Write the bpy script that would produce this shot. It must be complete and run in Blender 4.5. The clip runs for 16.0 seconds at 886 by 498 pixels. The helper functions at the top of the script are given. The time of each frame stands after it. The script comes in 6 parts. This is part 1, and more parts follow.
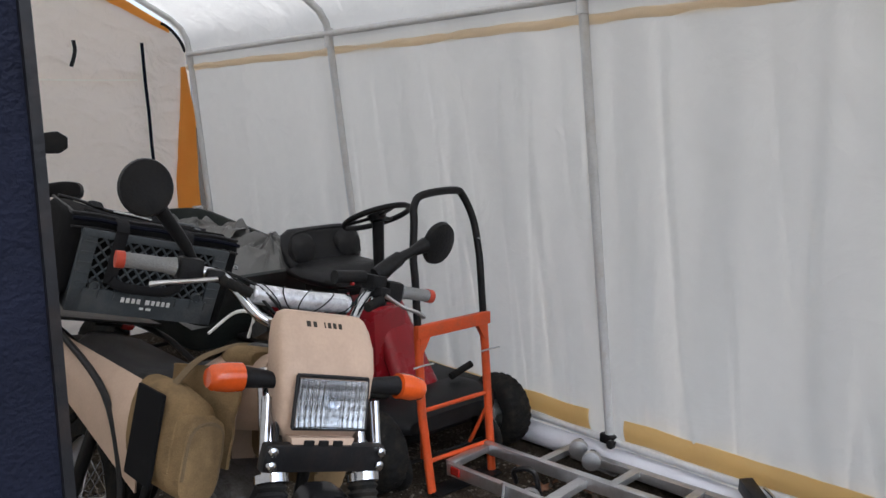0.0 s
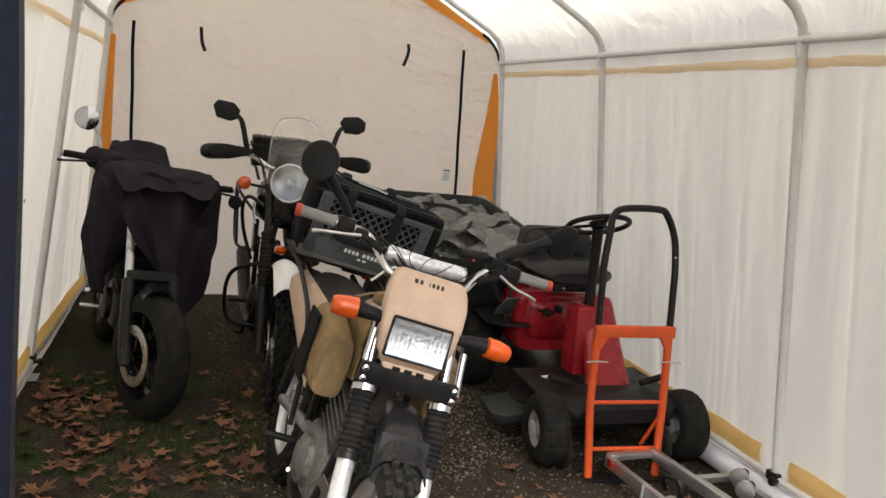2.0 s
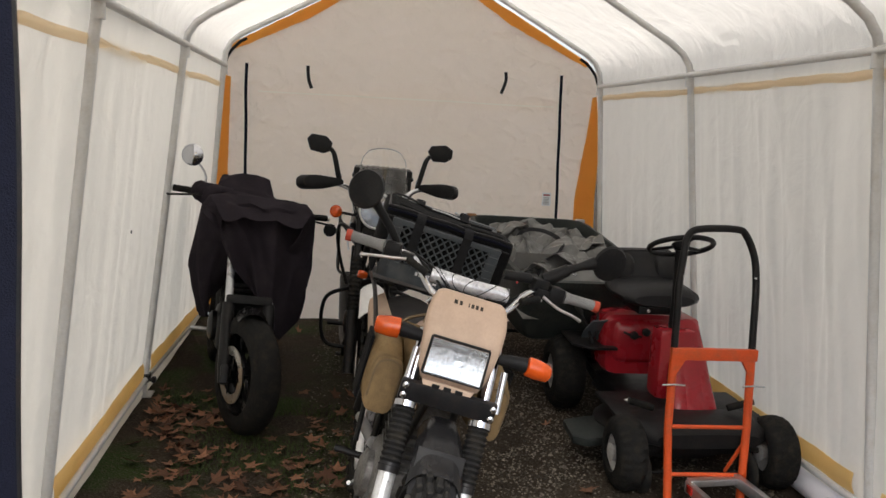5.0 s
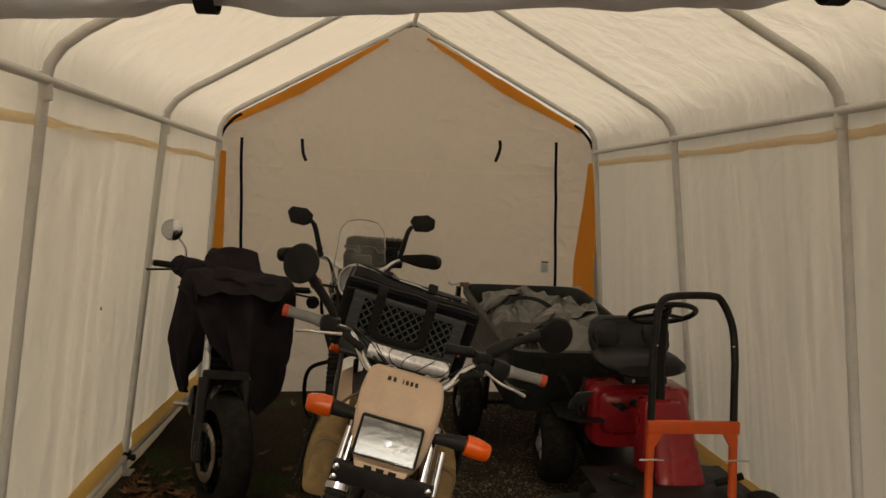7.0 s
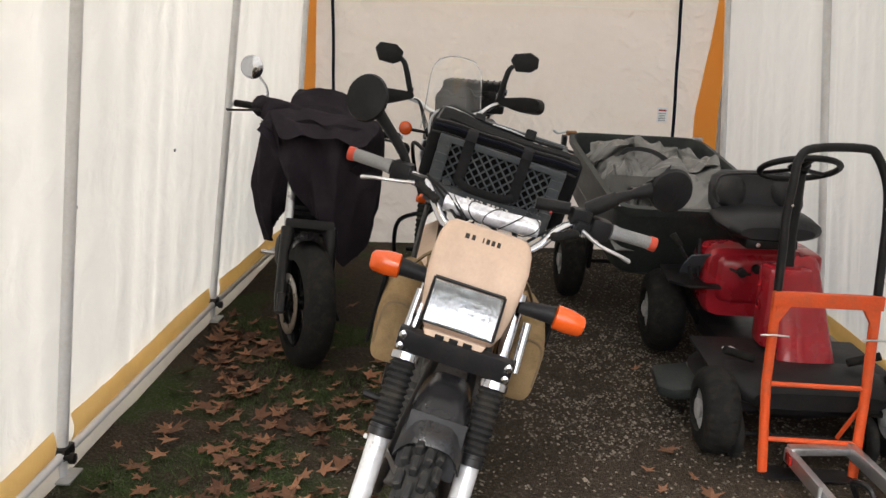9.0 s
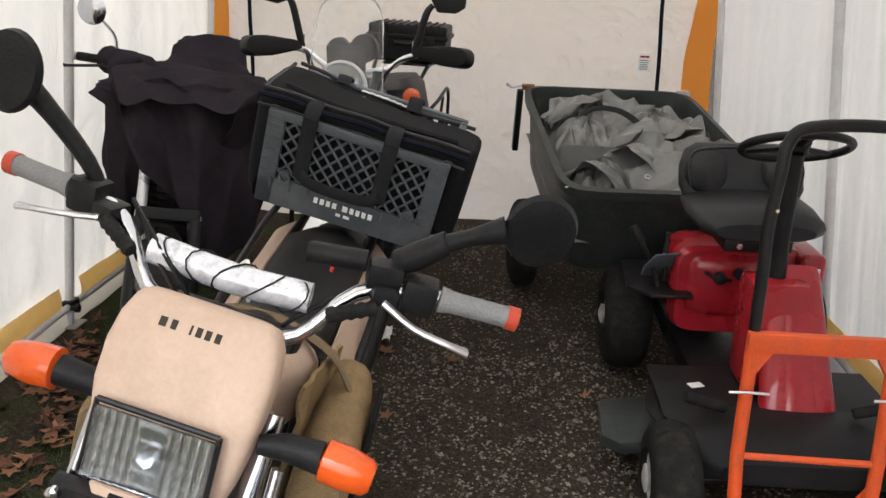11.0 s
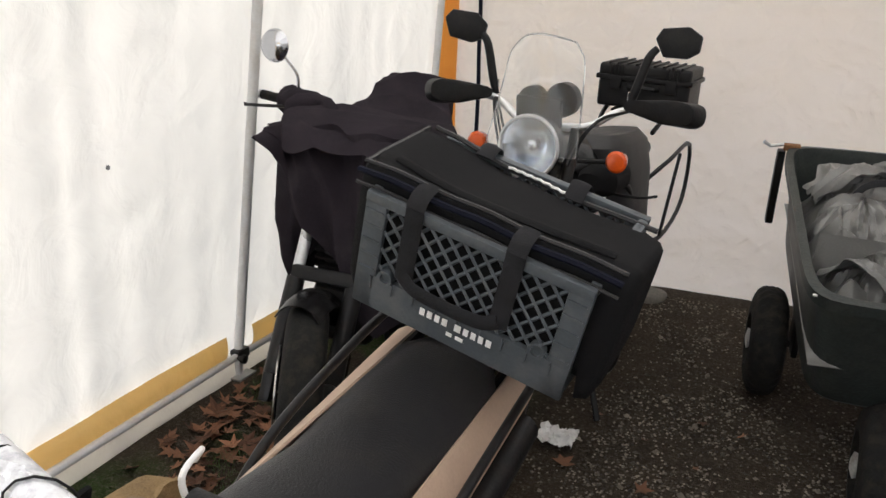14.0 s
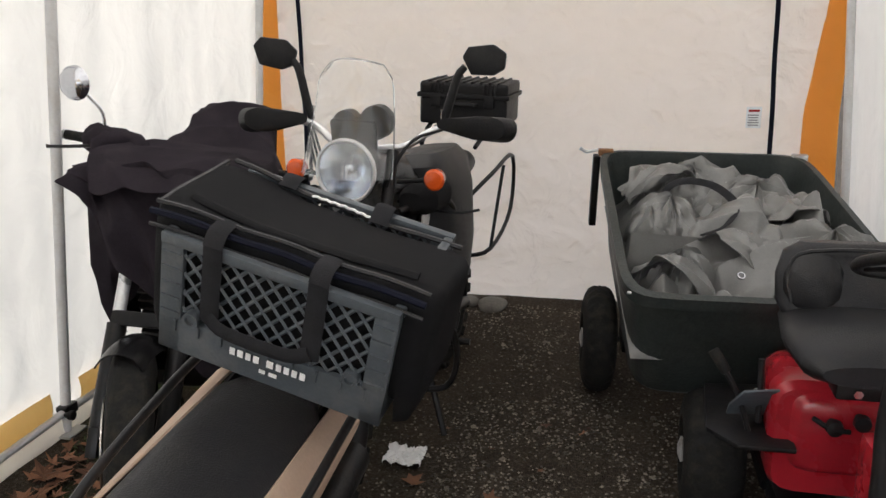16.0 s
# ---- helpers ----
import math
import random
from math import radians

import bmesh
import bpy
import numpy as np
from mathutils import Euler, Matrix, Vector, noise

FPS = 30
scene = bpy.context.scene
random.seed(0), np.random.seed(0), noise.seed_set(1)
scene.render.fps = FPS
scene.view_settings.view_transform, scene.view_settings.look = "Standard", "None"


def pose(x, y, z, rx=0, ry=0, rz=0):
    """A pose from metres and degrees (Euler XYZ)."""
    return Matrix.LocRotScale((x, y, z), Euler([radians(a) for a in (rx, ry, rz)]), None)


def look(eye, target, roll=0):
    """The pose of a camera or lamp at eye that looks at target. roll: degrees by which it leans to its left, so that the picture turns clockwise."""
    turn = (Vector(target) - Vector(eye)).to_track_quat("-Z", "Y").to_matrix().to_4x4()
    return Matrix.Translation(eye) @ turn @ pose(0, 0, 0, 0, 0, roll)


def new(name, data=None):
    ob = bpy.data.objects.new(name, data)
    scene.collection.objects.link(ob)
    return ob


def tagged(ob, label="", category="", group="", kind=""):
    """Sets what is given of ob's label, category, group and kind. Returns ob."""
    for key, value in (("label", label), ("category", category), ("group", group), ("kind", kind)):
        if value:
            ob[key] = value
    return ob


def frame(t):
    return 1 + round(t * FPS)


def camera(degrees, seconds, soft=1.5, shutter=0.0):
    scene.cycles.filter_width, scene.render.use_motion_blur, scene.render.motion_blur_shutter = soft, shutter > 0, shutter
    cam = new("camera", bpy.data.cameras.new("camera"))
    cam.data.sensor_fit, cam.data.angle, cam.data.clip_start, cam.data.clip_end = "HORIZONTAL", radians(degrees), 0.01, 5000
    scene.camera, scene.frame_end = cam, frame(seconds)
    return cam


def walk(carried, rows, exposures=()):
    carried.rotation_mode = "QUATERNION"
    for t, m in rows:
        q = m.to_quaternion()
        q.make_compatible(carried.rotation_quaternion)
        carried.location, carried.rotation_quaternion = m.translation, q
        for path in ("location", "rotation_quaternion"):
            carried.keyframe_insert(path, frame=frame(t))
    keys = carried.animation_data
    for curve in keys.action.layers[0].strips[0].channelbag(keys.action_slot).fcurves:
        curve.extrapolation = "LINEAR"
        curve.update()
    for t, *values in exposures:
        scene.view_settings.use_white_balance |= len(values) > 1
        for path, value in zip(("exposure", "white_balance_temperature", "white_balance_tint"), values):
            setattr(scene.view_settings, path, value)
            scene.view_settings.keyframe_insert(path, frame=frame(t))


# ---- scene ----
cam = camera(55.0, 16.0)
PATH = [
    (0, (-1.304, 0.19, 1.647), (0.0, 1.672, 1.33), -1.3),
    (0.5, (-1.118, 0.038, 1.687), (0.019, 1.653, 1.369), 0.9),
    (1, (-0.952, -0.182, 1.689), (-0.092, 1.6, 1.4), 3.0),
    (1.5, (-0.898, -0.403, 1.697), (-0.212, 1.452, 1.402), 3.2),
    (2, (-0.948, -0.593, 1.684), (-0.361, 1.292, 1.363), 5.0),
    (2.5, (-0.857, -0.757, 1.685), (-0.472, 1.176, 1.347), 5.1),
    (3, (-0.753, -0.842, 1.696), (-0.488, 1.115, 1.379), 4.5),
    (3.2, (-0.742, -0.864, 1.694), (-0.49, 1.097, 1.391), 4.0),
    (5.3, (-0.648, -0.705, 1.718), (-0.364, 1.256, 1.445), 2.4),
    (5.5, (-0.629, -0.677, 1.728), (-0.307, 1.282, 1.492), 2.8),
    (6, (-0.518, -0.698, 1.762), (-0.247, 1.283, 1.723), 3.7),
    (6.5, (-0.403, -0.73, 1.777), (-0.187, 1.258, 1.812), 3.1),
    (7, (-0.341, -0.723, 1.734), (-0.16, 1.265, 1.604), 1.6),
    (7.5, (-0.305, -0.706, 1.696), (-0.16, 1.262, 1.369), 1.4),
    (8, (-0.288, -0.693, 1.682), (-0.17, 1.261, 1.273), 1.5),
    (8.5, (-0.286, -0.605, 1.668), (-0.267, 1.342, 1.212), 1.6),
    (9, (-0.247, -0.297, 1.659), (-0.314, 1.643, 1.18), 1.8),
    (9.2, (-0.211, -0.193, 1.662), (-0.193, 1.748, 1.179), 1.5),
    (11.3, (0.303, 0.888, 1.657), (0.128, 2.78, 1.033), 1.2),
    (11.5, (0.365, 0.987, 1.672), (0.098, 2.874, 1.066), 1.5),
    (12, (0.418, 1.222, 1.674), (0.004, 3.092, 1.097), 1.4),
    (12.5, (0.364, 1.392, 1.68), (-0.164, 3.235, 1.111), 1.5),
    (13, (0.36, 1.448, 1.69), (-0.379, 3.218, 1.125), 1.5),
    (13.5, (0.379, 1.46, 1.692), (-0.392, 3.214, 1.12), 1.6),
    (14, (0.397, 1.465, 1.695), (-0.325, 3.237, 1.115), 1.4),
    (14.5, (0.425, 1.48, 1.696), (-0.202, 3.291, 1.126), 0.5),
    (15, (0.465, 1.503, 1.704), (-0.039, 3.357, 1.147), -0.3),
    (15.5, (0.487, 1.507, 1.708), (0.048, 3.381, 1.164), -0.8),
    (16, (0.497, 1.509, 1.71), (0.086, 3.391, 1.173), -0.9),
]
EXPOSURES = [(0, 0.9, 5750, 10), (0.5, 1.1, 6150, 10), (1.0, 1.35, 6550, 10), (1.5, 1.45, 6700, 10), (2.0, 1.25, 6650, 10), (2.5, 0.65, 6500, 10), (3.2, 0.65, 6400, 10), (5.5, 1.0, 6500, 10), (6.0, 0.35, 6400, 10),
             (6.5, -0.2, 6400, 10), (7.0, 0.15, 9000, 10), (7.5, 1.15, 6650, 10), (8.0, 1.45, 6700, 10), (9.0, 1.5, 6400, 10), (11.5, 1.6, 6200, 10), (16.0, 1.65, 6150, 10)]
walk(cam, [(t, look(eye, target, roll)) for t, eye, target, roll in PATH], EXPOSURES)

# ---- light ----
SUN_EL, SUN_ROT = radians(50), radians(190)
world = bpy.data.worlds.new("overcast_sky")
scene.world = world
world.use_nodes = True
wn = world.node_tree.nodes
sky = wn.new("ShaderNodeTexSky")
sky.sky_type, sky.sun_disc, sky.sun_elevation, sky.sun_rotation = "NISHITA", False, SUN_EL, SUN_ROT
sky.air_density, sky.dust_density, sky.ozone_density = 1.0, 4.0, 1.0
hsv = wn.new("ShaderNodeHueSaturation")
hsv.inputs["Saturation"].default_value = 0.35
world.node_tree.links.new(sky.outputs[0], hsv.inputs["Color"])
world.node_tree.links.new(hsv.outputs[0], wn["Background"].inputs["Color"])
wn["Background"].inputs["Strength"].default_value = 0.15
sun = new("sun", bpy.data.lights.new("sun", "SUN"))
sun.data.energy, sun.data.angle, sun.data.color = 1.5, radians(25), (1.0, 0.97, 0.93)
sun.matrix_world = look((-1.12, -3.33, 7.66), (0, 3, 0))


# ---- materials ----
def material(name, base, rough=0.6, metal=0.0, vary=0.25, scale=6.0, fine=60.0, bump=0.15, dirt=None, dirt_amount=0.0,
             coat=0.0, by_piece=0.0, stretch=(1, 1, 1), gloss=0.3):
    """A surface with colour variation at two scales, bump, dirt patches and uneven gloss."""
    m = bpy.data.materials.new(name)
    m.use_nodes = True
    t, ns, ln = m.node_tree, m.node_tree.nodes, m.node_tree.links
    b = ns["Principled BSDF"]
    tc, mp = ns.new("ShaderNodeTexCoord"), ns.new("ShaderNodeMapping")
    mp.inputs["Scale"].default_value = stretch
    ln.new(tc.outputs["Object"], mp.inputs[0])
    big, small = ns.new("ShaderNodeTexNoise"), ns.new("ShaderNodeTexNoise")
    for n, sc in ((big, scale), (small, fine)):
        n.inputs["Scale"].default_value, n.inputs["Detail"].default_value = sc, 5
        ln.new(mp.outputs[0], n.inputs["Vector"])
    mix = ns.new("ShaderNodeMath")
    mix.operation = "ADD"
    ln.new(big.outputs[0], mix.inputs[0])
    ln.new(small.outputs[0], mix.inputs[1])
    ramp = ns.new("ShaderNodeMapRange")
    ramp.inputs["From Min"].default_value, ramp.inputs["From Max"].default_value = 0.6, 1.4
    ramp.inputs["To Min"].default_value, ramp.inputs["To Max"].default_value = 1 - vary, 1 + vary
    ln.new(mix.outputs[0], ramp.inputs["Value"])
    col = ns.new("ShaderNodeVectorMath")
    col.operation = "SCALE"
    col.inputs[0].default_value = base
    last = ramp.outputs[0]
    if by_piece:
        info, pr, mul = ns.new("ShaderNodeObjectInfo"), ns.new("ShaderNodeMapRange"), ns.new("ShaderNodeMath")
        pr.inputs["To Min"].default_value, pr.inputs["To Max"].default_value = 1 - by_piece, 1 + by_piece
        mul.operation = "MULTIPLY"
        ln.new(info.outputs["Random"], pr.inputs["Value"])
        ln.new(pr.outputs[0], mul.inputs[0])
        ln.new(last, mul.inputs[1])
        last = mul.outputs[0]
    ln.new(last, col.inputs["Scale"])
    out = col.outputs[0]
    if dirt:
        dn, dr, dm = ns.new("ShaderNodeTexNoise"), ns.new("ShaderNodeMapRange"), ns.new("ShaderNodeMix")
        dn.inputs["Scale"].default_value, dn.inputs["Detail"].default_value, dn.inputs["Roughness"].default_value = scale * 1.7, 8, 0.7
        ln.new(tc.outputs["Object"], dn.inputs["Vector"])
        dr.inputs["From Min"].default_value, dr.inputs["From Max"].default_value, dr.inputs["To Max"].default_value = 0.48, 0.68, dirt_amount
        ln.new(dn.outputs[0], dr.inputs["Value"])
        dm.data_type = "RGBA"
        ln.new(dr.outputs[0], dm.inputs[0])
        ln.new(out, dm.inputs[6])
        dm.inputs[7].default_value = (*dirt, 1)
        out = dm.outputs[2]
    ln.new(out, b.inputs["Base Color"])
    rr = ns.new("ShaderNodeMapRange")
    rr.inputs["To Min"].default_value, rr.inputs["To Max"].default_value = max(rough - 0.12, 0.03), min(rough + 0.12, 1)
    ln.new(big.outputs[0], rr.inputs["Value"])
    ln.new(rr.outputs[0], b.inputs["Roughness"])
    b.inputs["Metallic"].default_value = metal
    b.inputs["Coat Weight"].default_value = coat
    b.inputs["Specular IOR Level"].default_value = gloss
    if bump:
        bp = ns.new("ShaderNodeBump")
        bp.inputs["Strength"].default_value, bp.inputs["Distance"].default_value = bump, 0.01
        ln.new(mix.outputs[0], bp.inputs["Height"])
        ln.new(bp.outputs[0], b.inputs["Normal"])
    return m


def fabric(name, base, through_colour, share, crease=0.35, weave=900.0):
    """Woven poly sheet that lets daylight through."""
    m = material(name, base, 0.45, vary=0.05, scale=1.6, fine=14, bump=0.0)
    ns, ln = m.node_tree.nodes, m.node_tree.links
    b = ns["Principled BSDF"]
    tr, mx = ns.new("ShaderNodeBsdfTranslucent"), ns.new("ShaderNodeMixShader")
    tr.inputs["Color"].default_value = (*through_colour, 1)
    mx.inputs[0].default_value = share
    ln.new(b.outputs[0], mx.inputs[1])
    ln.new(tr.outputs[0], mx.inputs[2])
    ln.new(mx.outputs[0], ns["Material Output"].inputs[0])
    tc = ns["Texture Coordinate"]
    a, c = ns.new("ShaderNodeTexNoise"), ns.new("ShaderNodeTexVoronoi")
    a.inputs["Scale"].default_value, a.inputs["Detail"].default_value, a.inputs["Distortion"].default_value = 4.5, 6, 0.6
    c.feature = "DISTANCE_TO_EDGE"
    c.inputs["Scale"].default_value = 4.0
    add = ns.new("ShaderNodeMath")
    add.operation = "MULTIPLY_ADD"
    add.inputs[1].default_value = 0.4
    ln.new(tc.outputs["Object"], a.inputs["Vector"])
    ln.new(tc.outputs["Object"], c.inputs["Vector"])
    ln.new(c.outputs["Distance"], add.inputs[0])
    ln.new(a.outputs[0], add.inputs[2])
    bp = ns.new("ShaderNodeBump")
    bp.inputs["Strength"].default_value, bp.inputs["Distance"].default_value = crease, 0.05
    ln.new(add.outputs[0], bp.inputs["Height"])
    ln.new(bp.outputs[0], b.inputs["Normal"])
    ln.new(bp.outputs[0], tr.inputs["Normal"])
    return m


def clear(name, tint=(1, 1, 1), rough=0.03):
    m = bpy.data.materials.new(name)
    m.use_nodes = True
    b = m.node_tree.nodes["Principled BSDF"]
    b.inputs["Base Color"].default_value = (*tint, 1)
    b.inputs["Transmission Weight"].default_value = 1
    b.inputs["Roughness"].default_value = rough
    return m


SHEET = fabric("white_poly_sheet", (0.80, 0.78, 0.74), (0.86, 0.80, 0.70), 0.5)
SHEET_BACK = fabric("cream_poly_sheet", (0.85, 0.75, 0.64), (1.0, 0.83, 0.67), 0.6, crease=1.0)
SHEET_ROOF = fabric("roof_poly_sheet", (0.82, 0.81, 0.78), (0.86, 0.81, 0.73), 0.5, crease=0.6)
HEM = fabric("orange_hem_sheet", (0.70, 0.40, 0.11), (0.98, 0.60, 0.20), 0.7)
BAND = fabric("tan_band_sheet", (0.80, 0.62, 0.32), (0.98, 0.80, 0.46), 0.6)
SEAM = fabric("seam_sheet", (0.80, 0.72, 0.60), (0.97, 0.88, 0.74), 0.8, crease=0.1)
TAN_OUT = fabric("tan_outer_sheet", (0.72, 0.56, 0.33), (0.7, 0.6, 0.45), 0.25, crease=0.3)
ROLL = fabric("rolled_white_sheet", (0.84, 0.84, 0.90), (0.75, 0.75, 0.8), 0.15, crease=0.5)
PIPE = material("painted_steel_pipe", (0.60, 0.60, 0.60), 0.4, 0.0, 0.08, 8, 90, 0.05, (0.42, 0.36, 0.28), 0.25)
GALV = material("galvanised_steel", (0.55, 0.55, 0.55), 0.4, 0.8, 0.15, 20, 120, 0.1)
WEBBING = material("black_webbing", (0.02, 0.02, 0.022), 0.8, 0, 0.3, 30, 400, 0.3, gloss=0.08)
ZIP = material("navy_zip_tape", (0.006, 0.007, 0.014), 0.7, 0, 0.3, 30, 300, 0.3, gloss=0.08)

def ground_material():
    m = material("gravel_soil", (0.036, 0.027, 0.019), 0.9, 0, 0.5, 4, 60, 1.0, gloss=0.15)
    ns, ln = m.node_tree.nodes, m.node_tree.links
    b = ns["Principled BSDF"]
    old = b.inputs["Base Color"].links[0].from_socket
    tc = ns["Texture Coordinate"]
    sep, mask, patch, moss = ns.new("ShaderNodeSeparateXYZ"), ns.new("ShaderNodeMapRange"), ns.new("ShaderNodeTexNoise"), ns.new("ShaderNodeMix")
    ln.new(tc.outputs["Object"], sep.inputs[0])
    mask.inputs["From Min"].default_value, mask.inputs["From Max"].default_value = -0.4, -0.9
    ln.new(sep.outputs["X"], mask.inputs["Value"])
    patch.inputs["Scale"].default_value, patch.inputs["Detail"].default_value = 2.6, 7
    ln.new(tc.outputs["Object"], patch.inputs["Vector"])
    pr_, mul = ns.new("ShaderNodeMapRange"), ns.new("ShaderNodeMath")
    pr_.inputs["From Min"].default_value, pr_.inputs["From Max"].default_value = 0.46, 0.60
    ln.new(patch.outputs[0], pr_.inputs["Value"])
    mul.operation = "MULTIPLY"
    ln.new(mask.outputs[0], mul.inputs[0])
    ln.new(pr_.outputs[0], mul.inputs[1])
    moss.data_type = "RGBA"
    ln.new(mul.outputs[0], moss.inputs[0])
    ln.new(old, moss.inputs[6])
    moss.inputs[7].default_value = (0.026, 0.044, 0.011, 1)
    chips, cr, cm = ns.new("ShaderNodeTexVoronoi"), ns.new("ShaderNodeMapRange"), ns.new("ShaderNodeMix")
    chips.inputs["Scale"].default_value = 130
    ln.new(tc.outputs["Object"], chips.inputs["Vector"])
    s2 = ns.new("ShaderNodeSeparateColor")
    ln.new(chips.outputs["Color"], s2.inputs[0])
    cr.inputs["From Min"].default_value, cr.inputs["From Max"].default_value, cr.inputs["To Max"].default_value = 0.6, 1.0, 0.8
    ln.new(s2.outputs[0], cr.inputs["Value"])
    cm.data_type = "RGBA"
    ln.new(cr.outputs[0], cm.inputs[0])
    ln.new(moss.outputs[2], cm.inputs[6])
    cm.inputs[7].default_value = (0.085, 0.070, 0.053, 1)
    ln.new(cm.outputs[2], b.inputs["Base Color"])
    bp = ns.new("ShaderNodeBump")
    bp.inputs["Strength"].default_value, bp.inputs["Distance"].default_value = 0.7, 0.012
    ln.new(chips.outputs["Distance"], bp.inputs["Height"])
    ln.new(ns["Bump"].outputs[0], bp.inputs["Normal"])
    ln.new(bp.outputs[0], b.inputs["Normal"])
    return m


SOIL = ground_material()


# ---- mesh helpers ----
def part(name, bm, mat, parent=None, label="", smooth=True, at=None, angle=40):
    """One mesh object from a bmesh, under its thing or part."""
    me = bpy.data.meshes.new(name)
    bmesh.ops.recalc_face_normals(bm, faces=bm.faces)
    bm.to_mesh(me)
    bm.free()
    me.materials.append(mat)
    if smooth:
        me.shade_smooth()
        me.set_sharp_from_angle(angle=radians(angle))
    ob = new(name, me)
    ob.parent = parent
    if at is not None:
        ob.matrix_basis = at
    return tagged(ob, label)


def thing(name, at, label, category, group="", kind=""):
    ob = new(name)
    ob.empty_display_size = 0.1
    ob.matrix_basis = at
    return tagged(ob, label, category, group, kind)


def box(sx, sy, sz, at=None, bevel=0.0, bm=None, seg=2):
    """A box with rounded edges, centred on the pose at."""
    b = bmesh.new()
    bmesh.ops.create_cube(b, size=1)
    bmesh.ops.scale(b, vec=(sx, sy, sz), verts=b.verts)
    if bevel:
        bmesh.ops.bevel(b, geom=b.edges[:], offset=bevel, segments=seg, affect="EDGES", profile=0.6)
    return merge(b, at, bm)


def merge(b, at=None, bm=None):
    if at is not None:
        b.transform(at)
    if bm is None:
        return b
    me = bpy.data.meshes.new("tmp")
    b.to_mesh(me)
    b.free()
    bm.from_mesh(me)
    bpy.data.meshes.remove(me)
    return bm


def smooth_path(pts, n=6):
    """A Catmull-Rom curve through points."""
    p = [Vector(q) for q in pts]
    p = [2 * p[0] - p[1]] + p + [2 * p[-1] - p[-2]]
    out = []
    for i in range(1, len(p) - 2):
        a, b, c, d = p[i - 1:i + 3]
        for k in range(n):
            s = k / n
            out.append(0.5 * (2 * b + (c - a) * s + (2 * a - 5 * b + 4 * c - d) * s * s + (3 * b - a - 3 * c + d) * s ** 3))
    return out + [p[-2]]


def tube(pts, r, sides=10, bm=None, curve=0, closed=False, flat=1.0, up=None):
    """A tube along points; r a number or one for each point; flat squeezes it across."""
    rs = list(r) if isinstance(r, (list, tuple)) else None
    p = smooth_path(pts, curve) if curve else [Vector(q) for q in pts]
    if rs:
        rs = [float(np.interp(i / (len(p) - 1), np.linspace(0, 1, len(rs)), rs)) for i in range(len(p))]
    else:
        rs = [r] * len(p)
    b = bm or bmesh.new()
    rings, last = [], None
    for i, q in enumerate(p):
        if closed:
            d = p[(i + 1) % len(p)] - p[i - 1]
        else:
            d = p[min(i + 1, len(p) - 1)] - p[max(i - 1, 0)]
        d.normalize()
        if last is None:
            u = Vector(up) if up else (Vector((0, 0, 1)) if abs(d.z) < 0.9 else Vector((0, 1, 0)))
        else:
            u = last
        u = (u - d * u.dot(d)).normalized()
        last, v = u, d.cross(u)
        rings.append([b.verts.new(q + rs[i] * (math.cos(a) * v + flat * math.sin(a) * u))
                      for a in (2 * math.pi * k / sides for k in range(sides))])
    pairs = list(zip(rings, rings[1:])) + ([(rings[-1], rings[0])] if closed else [])
    for r0, r1 in pairs:
        for k in range(sides):
            b.faces.new((r0[k], r0[(k + 1) % sides], r1[(k + 1) % sides], r1[k]))
    if not closed:
        b.faces.new(rings[0][::-1])
        b.faces.new(rings[-1])
    return b


def lathe(profile, segs=32, at=None, bm=None, whole=False):
    """A turned shape about the local x axis from (along, radius) pairs; whole joins the ends into a ring."""
    b = bmesh.new()
    rings = [[b.verts.new((x, r * math.cos(a), r * math.sin(a))) for a in (2 * math.pi * k / segs for k in range(segs))] for x, r in profile]
    pairs = list(zip(rings, rings[1:])) + ([(rings[-1], rings[0])] if whole else [])
    for r0, r1 in pairs:
        for k in range(segs):
            b.faces.new((r0[k], r0[(k + 1) % segs], r1[(k + 1) % segs], r1[k]))
    if not whole:
        for r in (rings[0], rings[-1]):
            b.faces.new(r)
    return merge(b, at, bm)


def prism(outline, thick, at=None, bevel=0.0, bm=None, seg=2):
    """An outline in the local xy plane, thick along z, with rounded edges."""
    b = bmesh.new()
    f = b.faces.new([b.verts.new((x, y, -thick / 2)) for x, y in outline])
    up = bmesh.ops.extrude_face_region(b, geom=[f])
    bmesh.ops.translate(b, vec=(0, 0, thick), verts=[v for v in up["geom"] if isinstance(v, bmesh.types.BMVert)])
    if bevel:
        bmesh.ops.bevel(b, geom=b.edges[:], offset=bevel, segments=seg, affect="EDGES", profile=0.6)
    return merge(b, at, bm)


def sheet(fn, nu, nv, thick=0.0, bm=None):
    """A surface from fn(u, v) over the unit square, with a thickness."""
    b = bmesh.new()
    g = [[b.verts.new(fn(i / nu, j / nv)) for j in range(nv + 1)] for i in range(nu + 1)]
    for i in range(nu):
        for j in range(nv):
            b.faces.new((g[i][j], g[i + 1][j], g[i + 1][j + 1], g[i][j + 1]))
    if thick:
        bmesh.ops.recalc_face_normals(b, faces=b.faces)
        bmesh.ops.solidify(b, geom=b.faces[:], thickness=thick)
    return merge(b, None, bm)


def loft(sections, bm=None, cap=True):
    """Joins closed sections with the same count of points into a skin."""
    b = bmesh.new()
    rings = [[b.verts.new(p) for p in s] for s in sections]
    n = len(rings[0])
    for r0, r1 in zip(rings, rings[1:]):
        for k in range(n):
            b.faces.new((r0[k], r0[(k + 1) % n], r1[(k + 1) % n], r1[k]))
    if cap:
        b.faces.new(rings[0])
        b.faces.new(rings[-1])
    return merge(b, None, bm)


